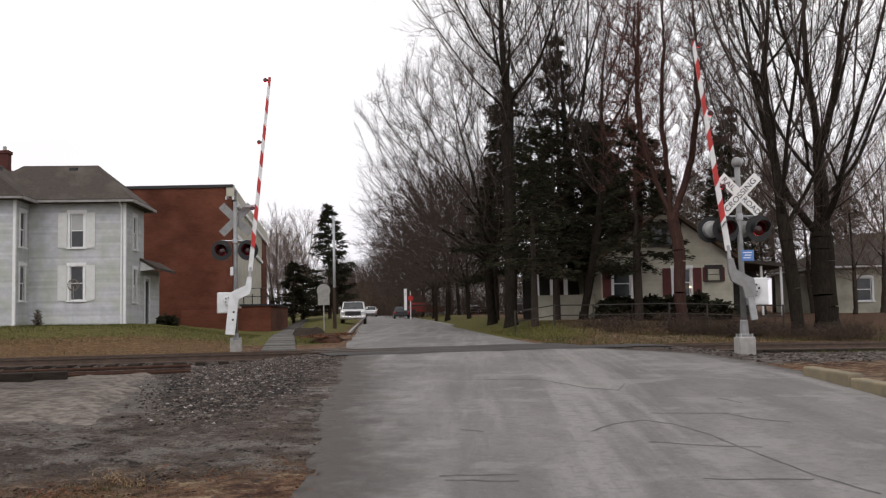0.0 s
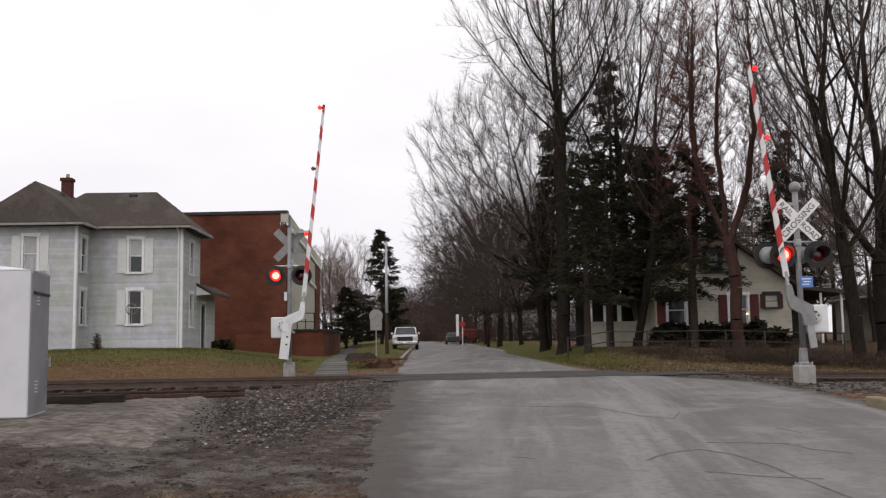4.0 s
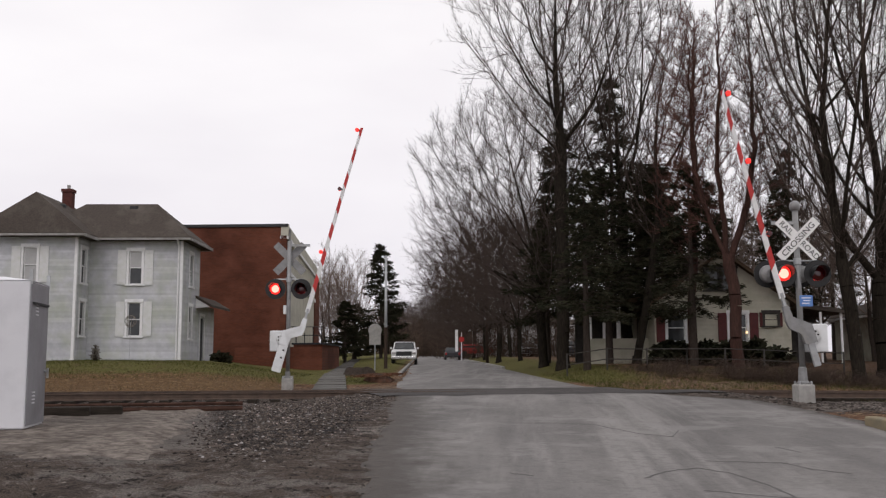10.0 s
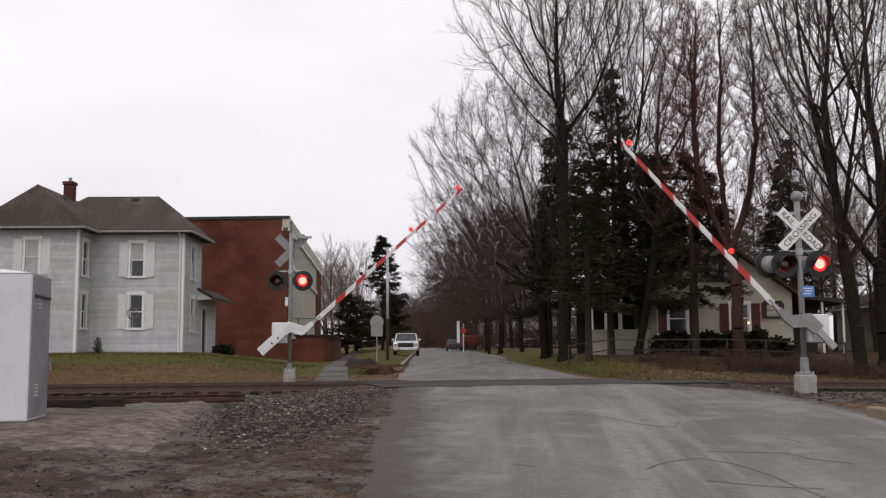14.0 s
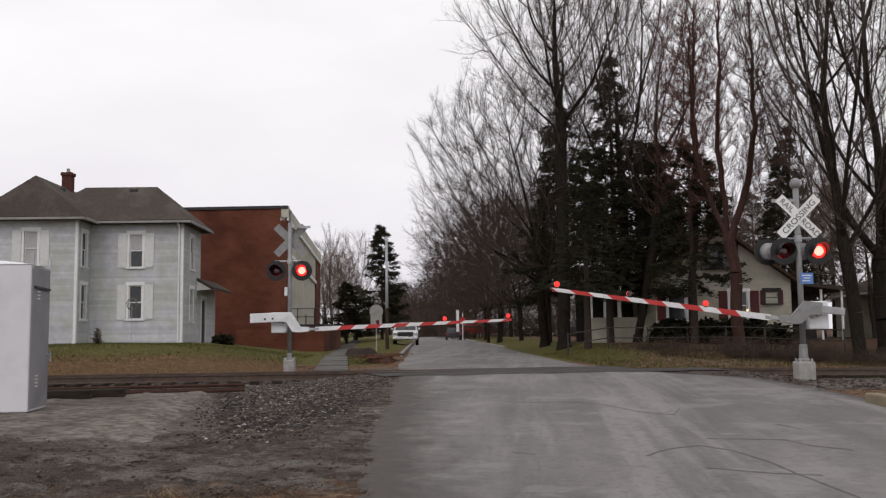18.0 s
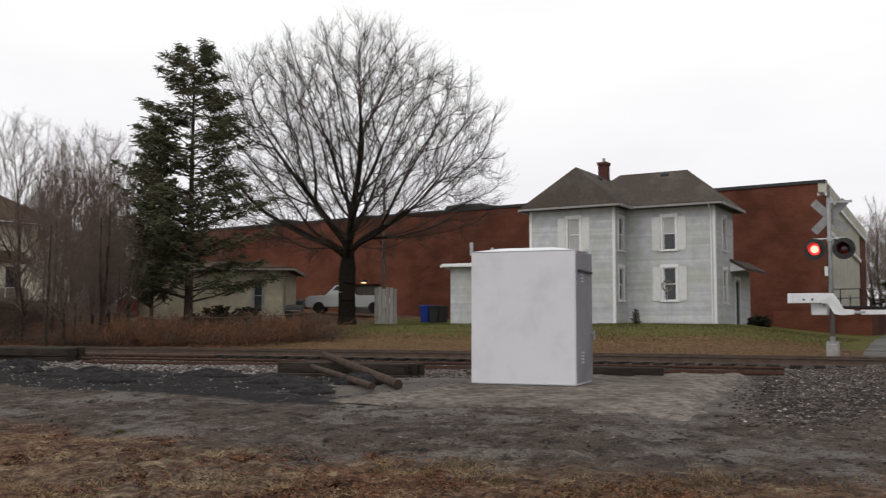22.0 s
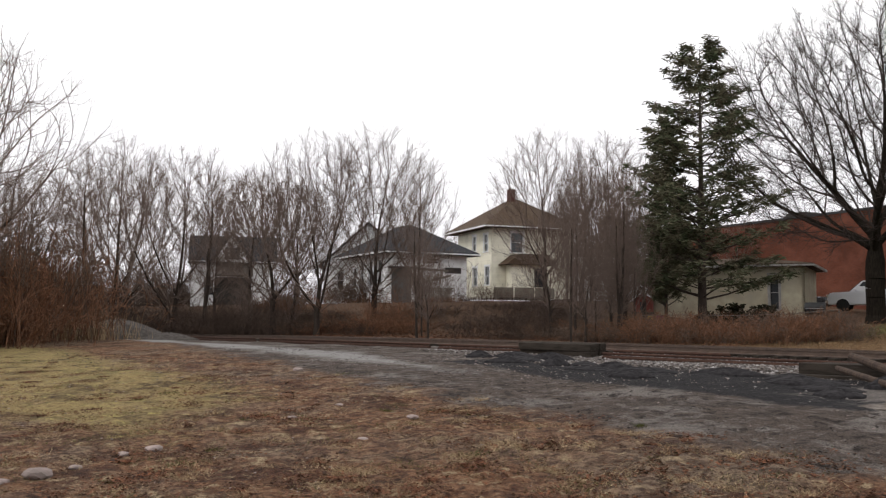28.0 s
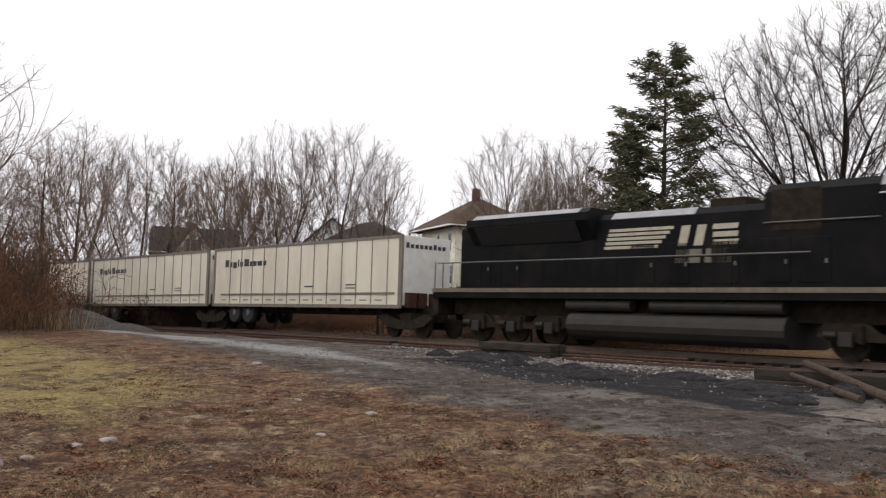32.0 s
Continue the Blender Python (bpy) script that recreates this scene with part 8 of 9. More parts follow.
def locomotive():
    th = thing("locomotive", pose(0, 0, 0), "black six-axle diesel locomotive with white nose stripes, headlights lit", "locomotive")
    # frame
    bm = B()
    box(bm, -21.4, -0.7, -1.5, 1.5, 1.52, 1.72)
    fr = part("frame", bm, "loco_black", th)
    bm = B()
    box(bm, -21.4, -0.7, -1.53, -1.5, 1.72, 1.86)
    box(bm, -21.4, -0.7, 1.5, 1.53, 1.72, 1.86)
    part("sill_stripe", bm, "sill_tan", fr, "tan edge stripe")
    bm = B()
    box(bm, -21.38, -0.72, -1.49, 1.49, 1.72, 1.84)
    part("walkway", bm, "loco_under", fr)
    # hoods
    bm = B()
    prism(bm, [(-1.05, 1.84), (1.05, 1.84), (1.05, 4.02), (0.85, 4.22), (-0.85, 4.22), (-1.05, 4.02)], -20.4, -5.0, "x")
    part("engine_hood", bm, "loco_black", th)
    bm = B()
    prism(bm, [(-1.06, 2.9), (-1.06, 3.4), (-1.50, 4.02), (-1.50, 4.27), (-1.28, 4.42), (1.28, 4.42), (1.50, 4.27), (1.50, 4.02), (1.06, 3.4), (1.06, 2.9)], -19.7, -14.2, "x")
    rad = part("radiator", bm, "loco_black", th)
    bm = B()
    prism(bm, [(-1.505, 4.26), (-1.285, 4.415), (-1.285, 4.435), (-1.52, 4.27)], -19.4, -14.6, "x")
    part("radiator_rim", bm, "loco_roof", rad)
    bm = B()
    prism(bm, [(-1.10, 3.38), (-1.12, 3.40), (-1.515, 3.98), (-1.50, 3.99)], -19.3, -14.7, "x")
    part("intake_grille", bm, "black_paint", rad)
    for x in (-18.6, -16.2):
        bm = B()
        lathe(bm, [(0.85, 4.42), (0.85, 4.50), (0.7, 4.52)], 20)
        part("roof_fan", bm, "loco_under", rad, m=pose(x, 0, 0))
    bm = B()
    prism(bm, [(-1.055, 4.01), (-0.86, 4.21), (-0.86, 4.24), (-1.07, 4.03)], -13.6, -10.6, "x")
    part("roof_edge", bm, "loco_roof", th)
    bm = B()
    prism(bm, [(-1.25, 1.84), (1.25, 1.84), (1.25, 4.45), (1.0, 4.68), (-1.0, 4.68), (-1.25, 4.45)], -8.3, -5.0, "x")
    part("electrical_hood", bm, "loco_black", th)
    bm = B()
    box(bm, -8.1, -6.7, -1.262, -1.24, 3.4, 4.5)
    part("intake_panel", bm, "loco_under", th)
    bm = B()
    box(bm, -10.4, -9.2, -0.6, 0.6, 4.15, 4.50, 0.05)
    part("exhaust_stack", bm, "loco_under", th)
    for x in (-19.3, -17.9, -12.4, -11.2, -9.6, -8.0, -6.9):
        bm = B()
        y = -1.27 if x > -8.3 else -1.07
        box(bm, x - 0.45, x + 0.45, y, y + 0.025, 2.0, 3.2, 0.008)
        d = part("hood_door", bm, "loco_black", th)
        bm = B()
        box(bm, x + 0.3, x + 0.36, y - 0.02, y, 2.5, 2.62)
        part("latch", bm, "loco_grey", d)
    # cab and nose
    bm = B()
    prism(bm, [(-1.52, 1.84), (1.52, 1.84), (1.52, 4.15), (1.18, 4.72), (-1.18, 4.72), (-1.52, 4.15)], -6.3, -3.75, "x")
    cab = part("cab", bm, "loco_black", th, m=pose(1.2, 0, 0))
    bm = B()
    prism(bm, [(-1.40, 4.38), (-1.19, 4.73), (-1.19, 4.76), (-1.43, 4.39)], -6.32, -3.8, "x")
    part("cab_roof_edge", bm, "loco_roof", cab)
    bm = B()
    prism(bm, [(-1.57, 4.13), (-1.53, 4.16), (-1.53, 4.20), (-1.62, 4.15)], -6.3, -4.0, "x")
    part("sunshade", bm, "loco_roof", cab)
    bm = B()
    v = [bm.verts.new(p) for p in ((-3.76, -1.5, 3.55), (-3.76, 1.5, 3.55), (-3.76, 1.18, 4.7), (-3.76, -1.18, 4.7), (-2.9, -1.3, 3.55), (-2.9, 1.3, 3.55), (-3.25, 1.05, 4.62), (-3.25, -1.05, 4.62))]
    for f in ((0, 3, 7, 4), (1, 5, 6, 2), (4, 7, 6, 5), (3, 2, 6, 7), (0, 4, 5, 1), (0, 1, 2, 3)):
        bm.faces.new([v[i] for i in f])
    part("windshield_frame", bm, "loco_black", cab)
    bm = B()
    for y0, y1 in ((-1.02, -0.08), (0.08, 1.02)):
        q = [bm.verts.new(p) for p in ((-2.945, y0, 3.75), (-2.945, y1, 3.75), (-3.16, y1 * 0.9, 4.42), (-3.16, y0 * 0.9, 4.42), (-2.97, y0, 3.75), (-2.97, y1, 3.75), (-3.19, y1 * 0.9, 4.42), (-3.19, y0 * 0.9, 4.42))]
        for f in ((0, 1, 2, 3), (7, 6, 5, 4), (0, 4, 5, 1), (1, 5, 6, 2), (2, 6, 7, 3), (3, 7, 4, 0)):
            bm.faces.new([q[i] for i in f])
    part("windshield", bm, "cab_glass", cab)
    for x0, x1 in ((-5.75, -5.4), (-5.1, -3.95)):
        bm = B()
        box(bm, x0, x1, -1.535, -1.515, 3.35, 4.05, 0.01)
        wn_ = part("side_window", bm, "cab_glass" if x0 > -5.5 else "loco_grey", cab)
        bm = B()
        box(bm, x0 - 0.04, x0, -1.545, -1.515, 3.3, 4.1)
        box(bm, x1, x1 + 0.04, -1.545, -1.515, 3.3, 4.1)
        box(bm, x0 - 0.04, x1 + 0.04, -1.545, -1.515, 4.04, 4.1)
        box(bm, x0 - 0.04, x1 + 0.04, -1.545, -1.515, 3.3, 3.36)
        part("window_frame", bm, "loco_tank", wn_)
    bm = B()
    prism(bm, [(-3.76, 1.84), (-1.15, 1.84), (-1.0, 3.0), (-1.45, 3.45), (-2.9, 3.62), (-3.76, 3.62)], -1.28, 1.28, "y")
    bmesh.ops.bevel(bm, geom=list(bm.edges), offset=0.08, segments=2, affect="EDGES")
    nose = part("nose", bm, "loco_black", th, smooth=False)
    # stripes round the nose
    for k in range(5):
        z = 2.25 + 0.17 * k
        bars(nose, -1.283, [(-2.5 + 0.06 * (4 - k), -1.15 + 0.0 * k, z, z + 0.085, 0.0)], "logo_pale", "nose_stripe")
        xf = -1.15 + (z - 1.84) * 0.15 / 1.16
        bm = B()
        box(bm, xf + 0.02, xf + 0.045, -1.2, 1.2, z, z + 0.085)
        part("nose_stripe", bm, "logo_pale", nose)
    bm = B()
    prism(bm, [(-0.30, 2.18), (0.30, 2.18), (0.30, 3.0), (-0.30, 3.0)], -1.06, -0.945, "x")
    part("nose_door", bm, "logo_pale", nose)
    bm = B()
    prism(bm, [(-0.20, 2.35), (0.08, 2.3), (0.22, 2.75), (0.05, 2.9), (-0.12, 2.8)], -0.946, -0.93, "x")
    part("nose_emblem", bm, "loco_black", nose)
    # lights
    bm = B()
    box(bm, -3.3, -3.02, -0.6, 0.6, 4.66, 4.92, 0.03)
    hl = part("headlight_box", bm, "loco_roof", cab)
    for y in (-0.20, 0.08):
        bm = B()
        lathe(bm, [(0.085, 0.0), (0.085, 0.03), (0.04, 0.045)], 16, "x")
        part("headlight", bm, "head_white", hl, "lit headlight", m=pose(-3.02, y, 4.79))
    for y in (-0.46, 0.36):
        bm = B()
        box(bm, -3.02, -3.0, y - 0.10, y + 0.12, 4.70, 4.88)
        part("number_board", bm, "trim_white", hl)
    for y in (-0.86, 0.86):
        bm = B()
        lathe(bm, [(0.08, 0.0), (0.08, 0.05), (0.05, 0.07)], 16, "x")
        part("ditch_light", bm, "head_white", fr, "lit ditch light", m=pose(-0.18, y, 2.05))
        bm = B()
        box(bm, -0.7, -0.18, y - 0.13, y + 0.13, 1.86, 2.20, 0.02)
        part("lamp_bracket", bm, "loco_under", fr)
    for x, y, z in ((-3.5, -1.535, 1.58), (-0.75, -1.54, 0.72)):
        bm = B()
        box(bm, x - 0.12, x + 0.12, y - 0.02, y, z - 0.05, z + 0.05)
        part("step_light", bm, "lamp_warm", fr)
    # front platform, steps, plow, coupler
    bm = B()
    box(bm, -1.1, -0.15, -1.4, 1.4, 1.1, 1.84, 0.03)
    pil = part("pilot", bm, "loco_under", th)
    bm = B()
    for s in (-1, 1):
        v = [bm.verts.new(p) for p in ((-0.55, 0, 1.0), (-0.75, s * 1.45, 0.95), (-0.35, s * 1.45, 0.12), (0.12, 0, 0.12), (-0.60, 0, 1.0), (-0.80, s * 1.45, 0.95), (-0.40, s * 1.45, 0.12), (0.07, 0, 0.12))]
        for f in ((0, 1, 2, 3), (7, 6, 5, 4), (0, 4, 5, 1), (1, 5, 6, 2), (2, 6, 7, 3), (3, 7, 4, 0)):
            bm.faces.new([v[i] for i in f])
    part("snow_plow", bm, "loco_tank", pil)
    bm = B()
    box(bm, -0.55, 0.0, -0.16, 0.16, 0.72, 1.0, 0.05)
    part("coupler", bm, "rust", pil)
    for k in range(4):
        bm = B()
        box(bm, -1.2, -0.5, -1.52, -1.1, 0.5 + 0.36 * k, 0.54 + 0.36 * k)
        part("step", bm, "loco_under", pil)
    for x in (-1.25, -0.42):
        bm = B()
        tube(bm, (x, -1.54, 0.55), (x, -1.54, 2.1), 0.045)
        tube(bm, (x, -1.54, 2.1), (x + 0.24, -1.50, 2.5), 0.045)
        part("grab_iron", bm, "handrail_yellow", th, "yellow handrail")
    for k in range(15):
        x = -20.9 + k * 0.98
        bm = B()
        tube(bm, (x, -1.47, 1.84), (x, -1.47, 2.78), 0.018, n=6)
        part("stanchion", bm, "loco_black", fr)
    bm = B()
    tube(bm, (-21.2, -1.47, 2.78), (-6.9, -1.47, 2.78), 0.022, n=6)
    part("handrail", bm, "loco_grey", fr)
    bm = B()
    tube(bm, (-8.3, -1.30, 3.62), (-5.2, -1.30, 3.62), 0.02, n=6)
    part("grab_rail", bm, "loco_grey", th)
    # paint: mane stripes, emblem shapes, bars for the words and numbers
    hood = -1.058
    for k in range(5):
        bars(th, hood, [(-13.85 + 0.05 * k, -11.3 - 0.14 * (4 - k), 3.08 + 0.135 * k, 3.17 + 0.135 * k, 0.0)], "logo_cream")
    bars(th, hood, [(-11.15, -10.86, 3.10, 3.70, 0.14), (-10.62, -10.33, 3.10, 3.70, 0.14)], "logo_cream", "emblem")
    bars(th, hood, [(-10.0, -9.22, 3.10 + 0.225 * k, 3.25 + 0.225 * k, 0.04) for k in range(3)], "logo_cream", "emblem")
    bars(th, hood, [(-11.2, -10.35, 2.83, 3.00, 0), (-11.25, -10.4, 2.60, 2.76, 0)], "logo_faint", "name_bar")
    bars(th, hood, [(-10.2, -9.5, 2.83, 3.00, 0), (-10.25, -9.35, 2.60, 2.76, 0)], "logo_faint", "name_bar")
    bars(cab, -1.522, [(-5.35, -5.12, 2.92, 3.22, 0), (-5.06, -4.83, 2.92, 3.22, 0), (-4.77, -4.54, 2.92, 3.22, 0), (-4.48, -4.25, 2.92, 3.22, 0)], "logo_faint", "number_bar")
    # tank and reservoirs
    bm = B()
    ring = [(0.22, -0.9), (0.27, -1.15), (0.38, -1.34), (0.54, -1.46), (0.72, -1.50), (0.88, -1.46), (1.02, -1.35), (1.10, -1.15)]
    prism(bm, [(y, z) for z, y in ring] + [(-y, z) for z, y in reversed(ring)], -15.0, -7.6, "x")
    part("fuel_tank", bm, "loco_tank", th)
    for x0, x1 in ((-15.1, -12.6), (-11.9, -7.7)):
        bm = B()
        tube(bm, (x0, -1.22, 1.33), (x1, -1.22, 1.33), 0.19, n=16)
        part("air_reservoir", bm, "loco_tank", th)
    bm = B()
    box(bm, -20.9, -1.2, -0.8, 0.8, 0.95, 1.52)
    part("underframe", bm, "loco_under", th)
    bm = B()
    box(bm, -21.5, -21.2, -1.4, 1.4, 0.9, 1.84, 0.03)
    box(bm, -21.9, -21.5, -0.16, 0.16, 0.72, 1.0)
    part("rear_pilot", bm, "loco_under", th)
    for y in (-1.45, -0.6, 0.6, 1.45):
        bm = B()
        tube(bm, (-21.35, y, 1.84), (-21.35, y, 2.85), 0.022)
        part("rear_rail_post", bm, "loco_grey", th)
    loco_truck(th, -4.4)
    loco_truck(th, -17.7)
    return th


def freight_trailer():
    """A road trailer riding on rail bogies."""
    th = thing("freight_trailer", pose(0, 0, 0), "cream ribbed freight trailer running on rail bogies", "trailer", "coupled trailers")
    L, z0, z1, w = 14.7, 1.12, 3.98, 1.28
    bm = B()
    box(bm, -L, 0, -w, w, z0 + 0.12, z1, 0.02)
    body = part("body", bm, "trailer", th)
    bm = B()
    box(bm, 0.0, 0.03, -w + 0.02, w - 0.02, z0 + 0.15, z1 - 0.02)
    part("front_panel", bm, "trailer_front", body)
    bm = B()
    box(bm, -L - 0.02, 0.05, -w - 0.03, -w + 0.02, z1 - 0.10, z1 + 0.02)
    box(bm, -L - 0.02, 0.05, w - 0.02, w + 0.03, z1 - 0.10, z1 + 0.02)
    part("top_rail", bm, "wood_grey", body)
    bm = B()
    box(bm, -L - 0.02, 0.05, -w - 0.03, -w + 0.04, z0, z0 + 0.14)
    part("bottom_rail", bm, "wood_grey", body)
    bm = B()
    box(bm, -L + 0.8, -0.4, -w - 0.035, -w, z0 + 0.55, z0 + 0.63)
    part("rub_rail", bm, "wood_grey", body)
    bm = B()
    box(bm, -0.16, 0.045, -w - 0.03, -w + 0.06, z0, z1)
    part("corner_post", bm, "wood_grey", body)
    bm = B()
    box(bm, -L - 0.03, -L + 0.14, -w - 0.03, -w + 0.06, z0, z1)
    part("corner_post", bm, "wood_grey", body)
    for k in range(13):
        x = -0.85 - 1.02 * k
        bm = B()
        box(bm, x - 0.02, x + 0.02, -w - 0.02, -w, z0 + 0.15, z1 - 0.1)
        part("rib", bm, "wood_grey", body)
        bm = B()
        box(bm, x - 0.75, x - 0.3, -w - 0.008, -w, z0 + 0.30, z0 + 0.34)
        part("marker", bm, "maroon" if k % 4 == 2 else "letter_dark", body)
    # lettering and notices as plain bars
    bars(body, -w - 0.003, [(-13.6, -13.25, 3.05, 3.40, 0), (-13.15, -12.95, 3.05, 3.28, 0), (-12.85, -12.5, 2.98, 3.28, 0), (-12.4, -12.3, 3.05, 3.40, 0), (-12.2, -11.95, 3.05, 3.28, 0),
                            (-11.8, -11.4, 3.05, 3.40, 0), (-11.3, -11.1, 3.05, 3.28, 0), (-11.0, -10.7, 3.05, 3.28, 0), (-10.6, -10.2, 3.05, 3.28, 0), (-10.1, -9.85, 3.05, 3.28, 0)], "letter_dark", "letter_bar")
    bars(body, -w - 0.003, [(-6.6, -6.0, 2.0, 2.06, 0), (-3.6, -2.9, 2.05, 2.10, 0), (-3.6, -2.9, 1.92, 1.96, 0)], "letter_dark", "notice_bar")
    for k in range(9):
        bm = B()
        box(bm, 0.03, 0.036, -1.1 + 0.24 * k, -0.93 + 0.24 * k, 3.5, 3.72 if k in (0, 6) else 3.66)
        part("letter_bar", bm, "letter_dark", body)
    # chassis, road wheels, coupler
    bm = B()
    for y in (-0.5, 0.5):
        box(bm, -L, 0, y - 0.06, y + 0.06, 0.85, z0 + 0.12)
    for k in range(10):
        box(bm, -L + 0.6 + 1.4 * k, -L + 0.7 + 1.4 * k, -1.2, 1.2, 0.98, z0 + 0.12)
    box(bm, -0.1, 0.9, -0.25, 0.25, 0.85, 1.25)
    part("chassis", bm, "loco_under", th)
    for x in (-L + 1.9, -L + 3.15):
        for y in (-1.12, 0.9):
            bm = B()
            lathe(bm, [(0.30, -0.02), (0.48, -0.02), (0.51, 0.05), (0.51, 0.22), (0.30, 0.24)], 22, "y")
            t = part("road_wheel", bm, "tyre", th, m=pose(x, y, 0.86))
            bm = B()
            lathe(bm, [(0.06, -0.05), (0.12, -0.04), (0.24, 0.03), (0.30, 0.0)], 18, "y")
            part("rim", bm, "loco_grey", t)
    bm = B()
    for y in (-1.0, 1.0):
        prism(bm, [(-1.6, 0.75), (-1.2, 0.92), (-0.5, 0.7), (0.5, 0.7), (1.2, 0.92), (1.6, 0.75), (1.2, 0.45), (0.5, 0.32), (-0.5, 0.32), (-1.2, 0.45)], y - 0.06, y + 0.06, "y")
    box(bm, -0.3, 0.3, -1.0, 1.0, 0.6, 0.95)
    bog = part("rail_bogie", bm, "loco_under", th)
    for k in (-0.88, 0.88):
        for y in (-0.80, 0.80):
            rail_wheel(bog, k, y, 0.42)
    for y in (-0.9, -0.35, 0.35):
        bm = B()
        box(bm, 0.05, 0.28, y - 0.22, y + 0.22, z0 + 0.02, z0 + 0.62, 0.02)
        part("coupling_box", bm, "rust", th)
    return th


loco = locomotive()
TRAIN.append((loco, 0.0))
first_car = freight_trailer()
cars = [first_car]
TRAIN.append((first_car, LOCO_L + 1.6))
for k in range(1, 5):
    n0 = copy_thing(first_car, pose(0, 0, 0))
    cars.append(n0)
    TRAIN.append((n0, LOCO_L + 1.6 + 15.3 * k))


def spin_rows(x, y, r):
    """A rail wheel turns as the train runs; before it comes into sight it rests."""
    rows = [(0.0, pose(x, y, r))]
    for f in range(840, 961):
        a = math.degrees(18.3 * (f - 840) / 30 / r)
        rows.append((f / 30, pose(x, y, r, 0, a, 0)))
    return rows

# ---- surfaces on the ground ----
PAD = material("pad_asphalt", (0.18, 0.17, 0.162), 0.9, color2=(0.13, 0.121, 0.115), scale=2.2, dirt=(0.12, 0.112, 0.105), dirt_scale=0.6, dirt_amount=0.5, bump=0.5, bump_scale=70)
DARK = material("dark_asphalt", (0.055, 0.051, 0.050), 0.92, color2=(0.085, 0.078, 0.076), scale=2.5, dirt=(0.05, 0.047, 0.046), dirt_amount=0.5, bump=0.6, bump_scale=60)
WALK = material("walk_concrete", (0.14, 0.135, 0.128), 0.9, color2=(0.10, 0.096, 0.09), scale=1.8, dirt=(0.15, 0.14, 0.13), dirt_amount=0.4, bump=0.3, bump_scale=50, island=0.08)


def quad_place(corners):
    """Bilinear places over four corners given along the track."""
    def place(u, v):
        a, b, c, d = [Vector(track_xy(*q)) for q in corners]
        w = 0.06 * math.sin(9 * u + 3 * v) + 0.05 * math.sin(17 * v + 11 * u) + 0.035 * math.sin(41 * u + 1) + 0.03 * math.sin(57 * v)
        edge = min(u, v, 1 - u, 1 - v)
        p = (a * (1 - u) + b * u) * (1 - v) + (d * (1 - u) + c * u) * v
        q = (a + b + c + d) / 4
        p = p + (p - q) * w * (1 if edge < 0.01 else 0)
        return p.x, p.y
    return place


grid = [k / 16 for k in range(17)]
APRON = material("apron_asphalt", (0.21, 0.182, 0.160), 0.9, color2=(0.070, 0.057, 0.049), scale=6.5, detail=12, dirt=(0.045, 0.036, 0.030), dirt_scale=0.9, dirt_amount=0.55, bump=0.8, bump_scale=28)
fine_grid = [k / 60 for k in range(61)]
apron = sheet("apron", fine_grid, fine_grid, quad_place([(0.22, -3.1), (0.72, -14.0), (6.2, -12.9), (3.4, -7.7)]), APRON, "worn pale asphalt apron round the signal cabinet", "pavement", 0.035)
for i, v in enumerate(apron.data.vertices):
    e = min(i // 61, 60 - i // 61, i % 61, 60 - i % 61)
    v.co.z += -0.012 * max(0, 6 - e) + 0.045 * noise.noise(v.co * 1.9) * (1.0 if e < 9 else 0.25) + 0.02 * noise.noise(v.co * 6.0) * (e < 9)
sheet("driveway", grid, grid, quad_place([(-13.2, -10.4), (-15.4, -8.4), (-26, -5.5), (-19, -8.9)]), PAD, "grey paved strip beside the crossing", "pavement", 0.03)
sheet("crossing_panel", [k / 30 for k in range(31)], [k / 10 for k in range(11)],
      lambda u, v: track_xy(-3.35 - 8.9 * u + 0.10 * math.sin(13 * u), -2.9 + 4.6 * v + (0.12 * math.sin(23 * u) + 0.08 * math.sin(51 * u)) * (1 if v in (0, 1) else 0)), DARK, "dark asphalt between and beside the rails", "pavement", 0.026)


SEAM = material("tar_filler", (0.07, 0.066, 0.065), 0.75, color2=(0.11, 0.104, 0.10), scale=6)


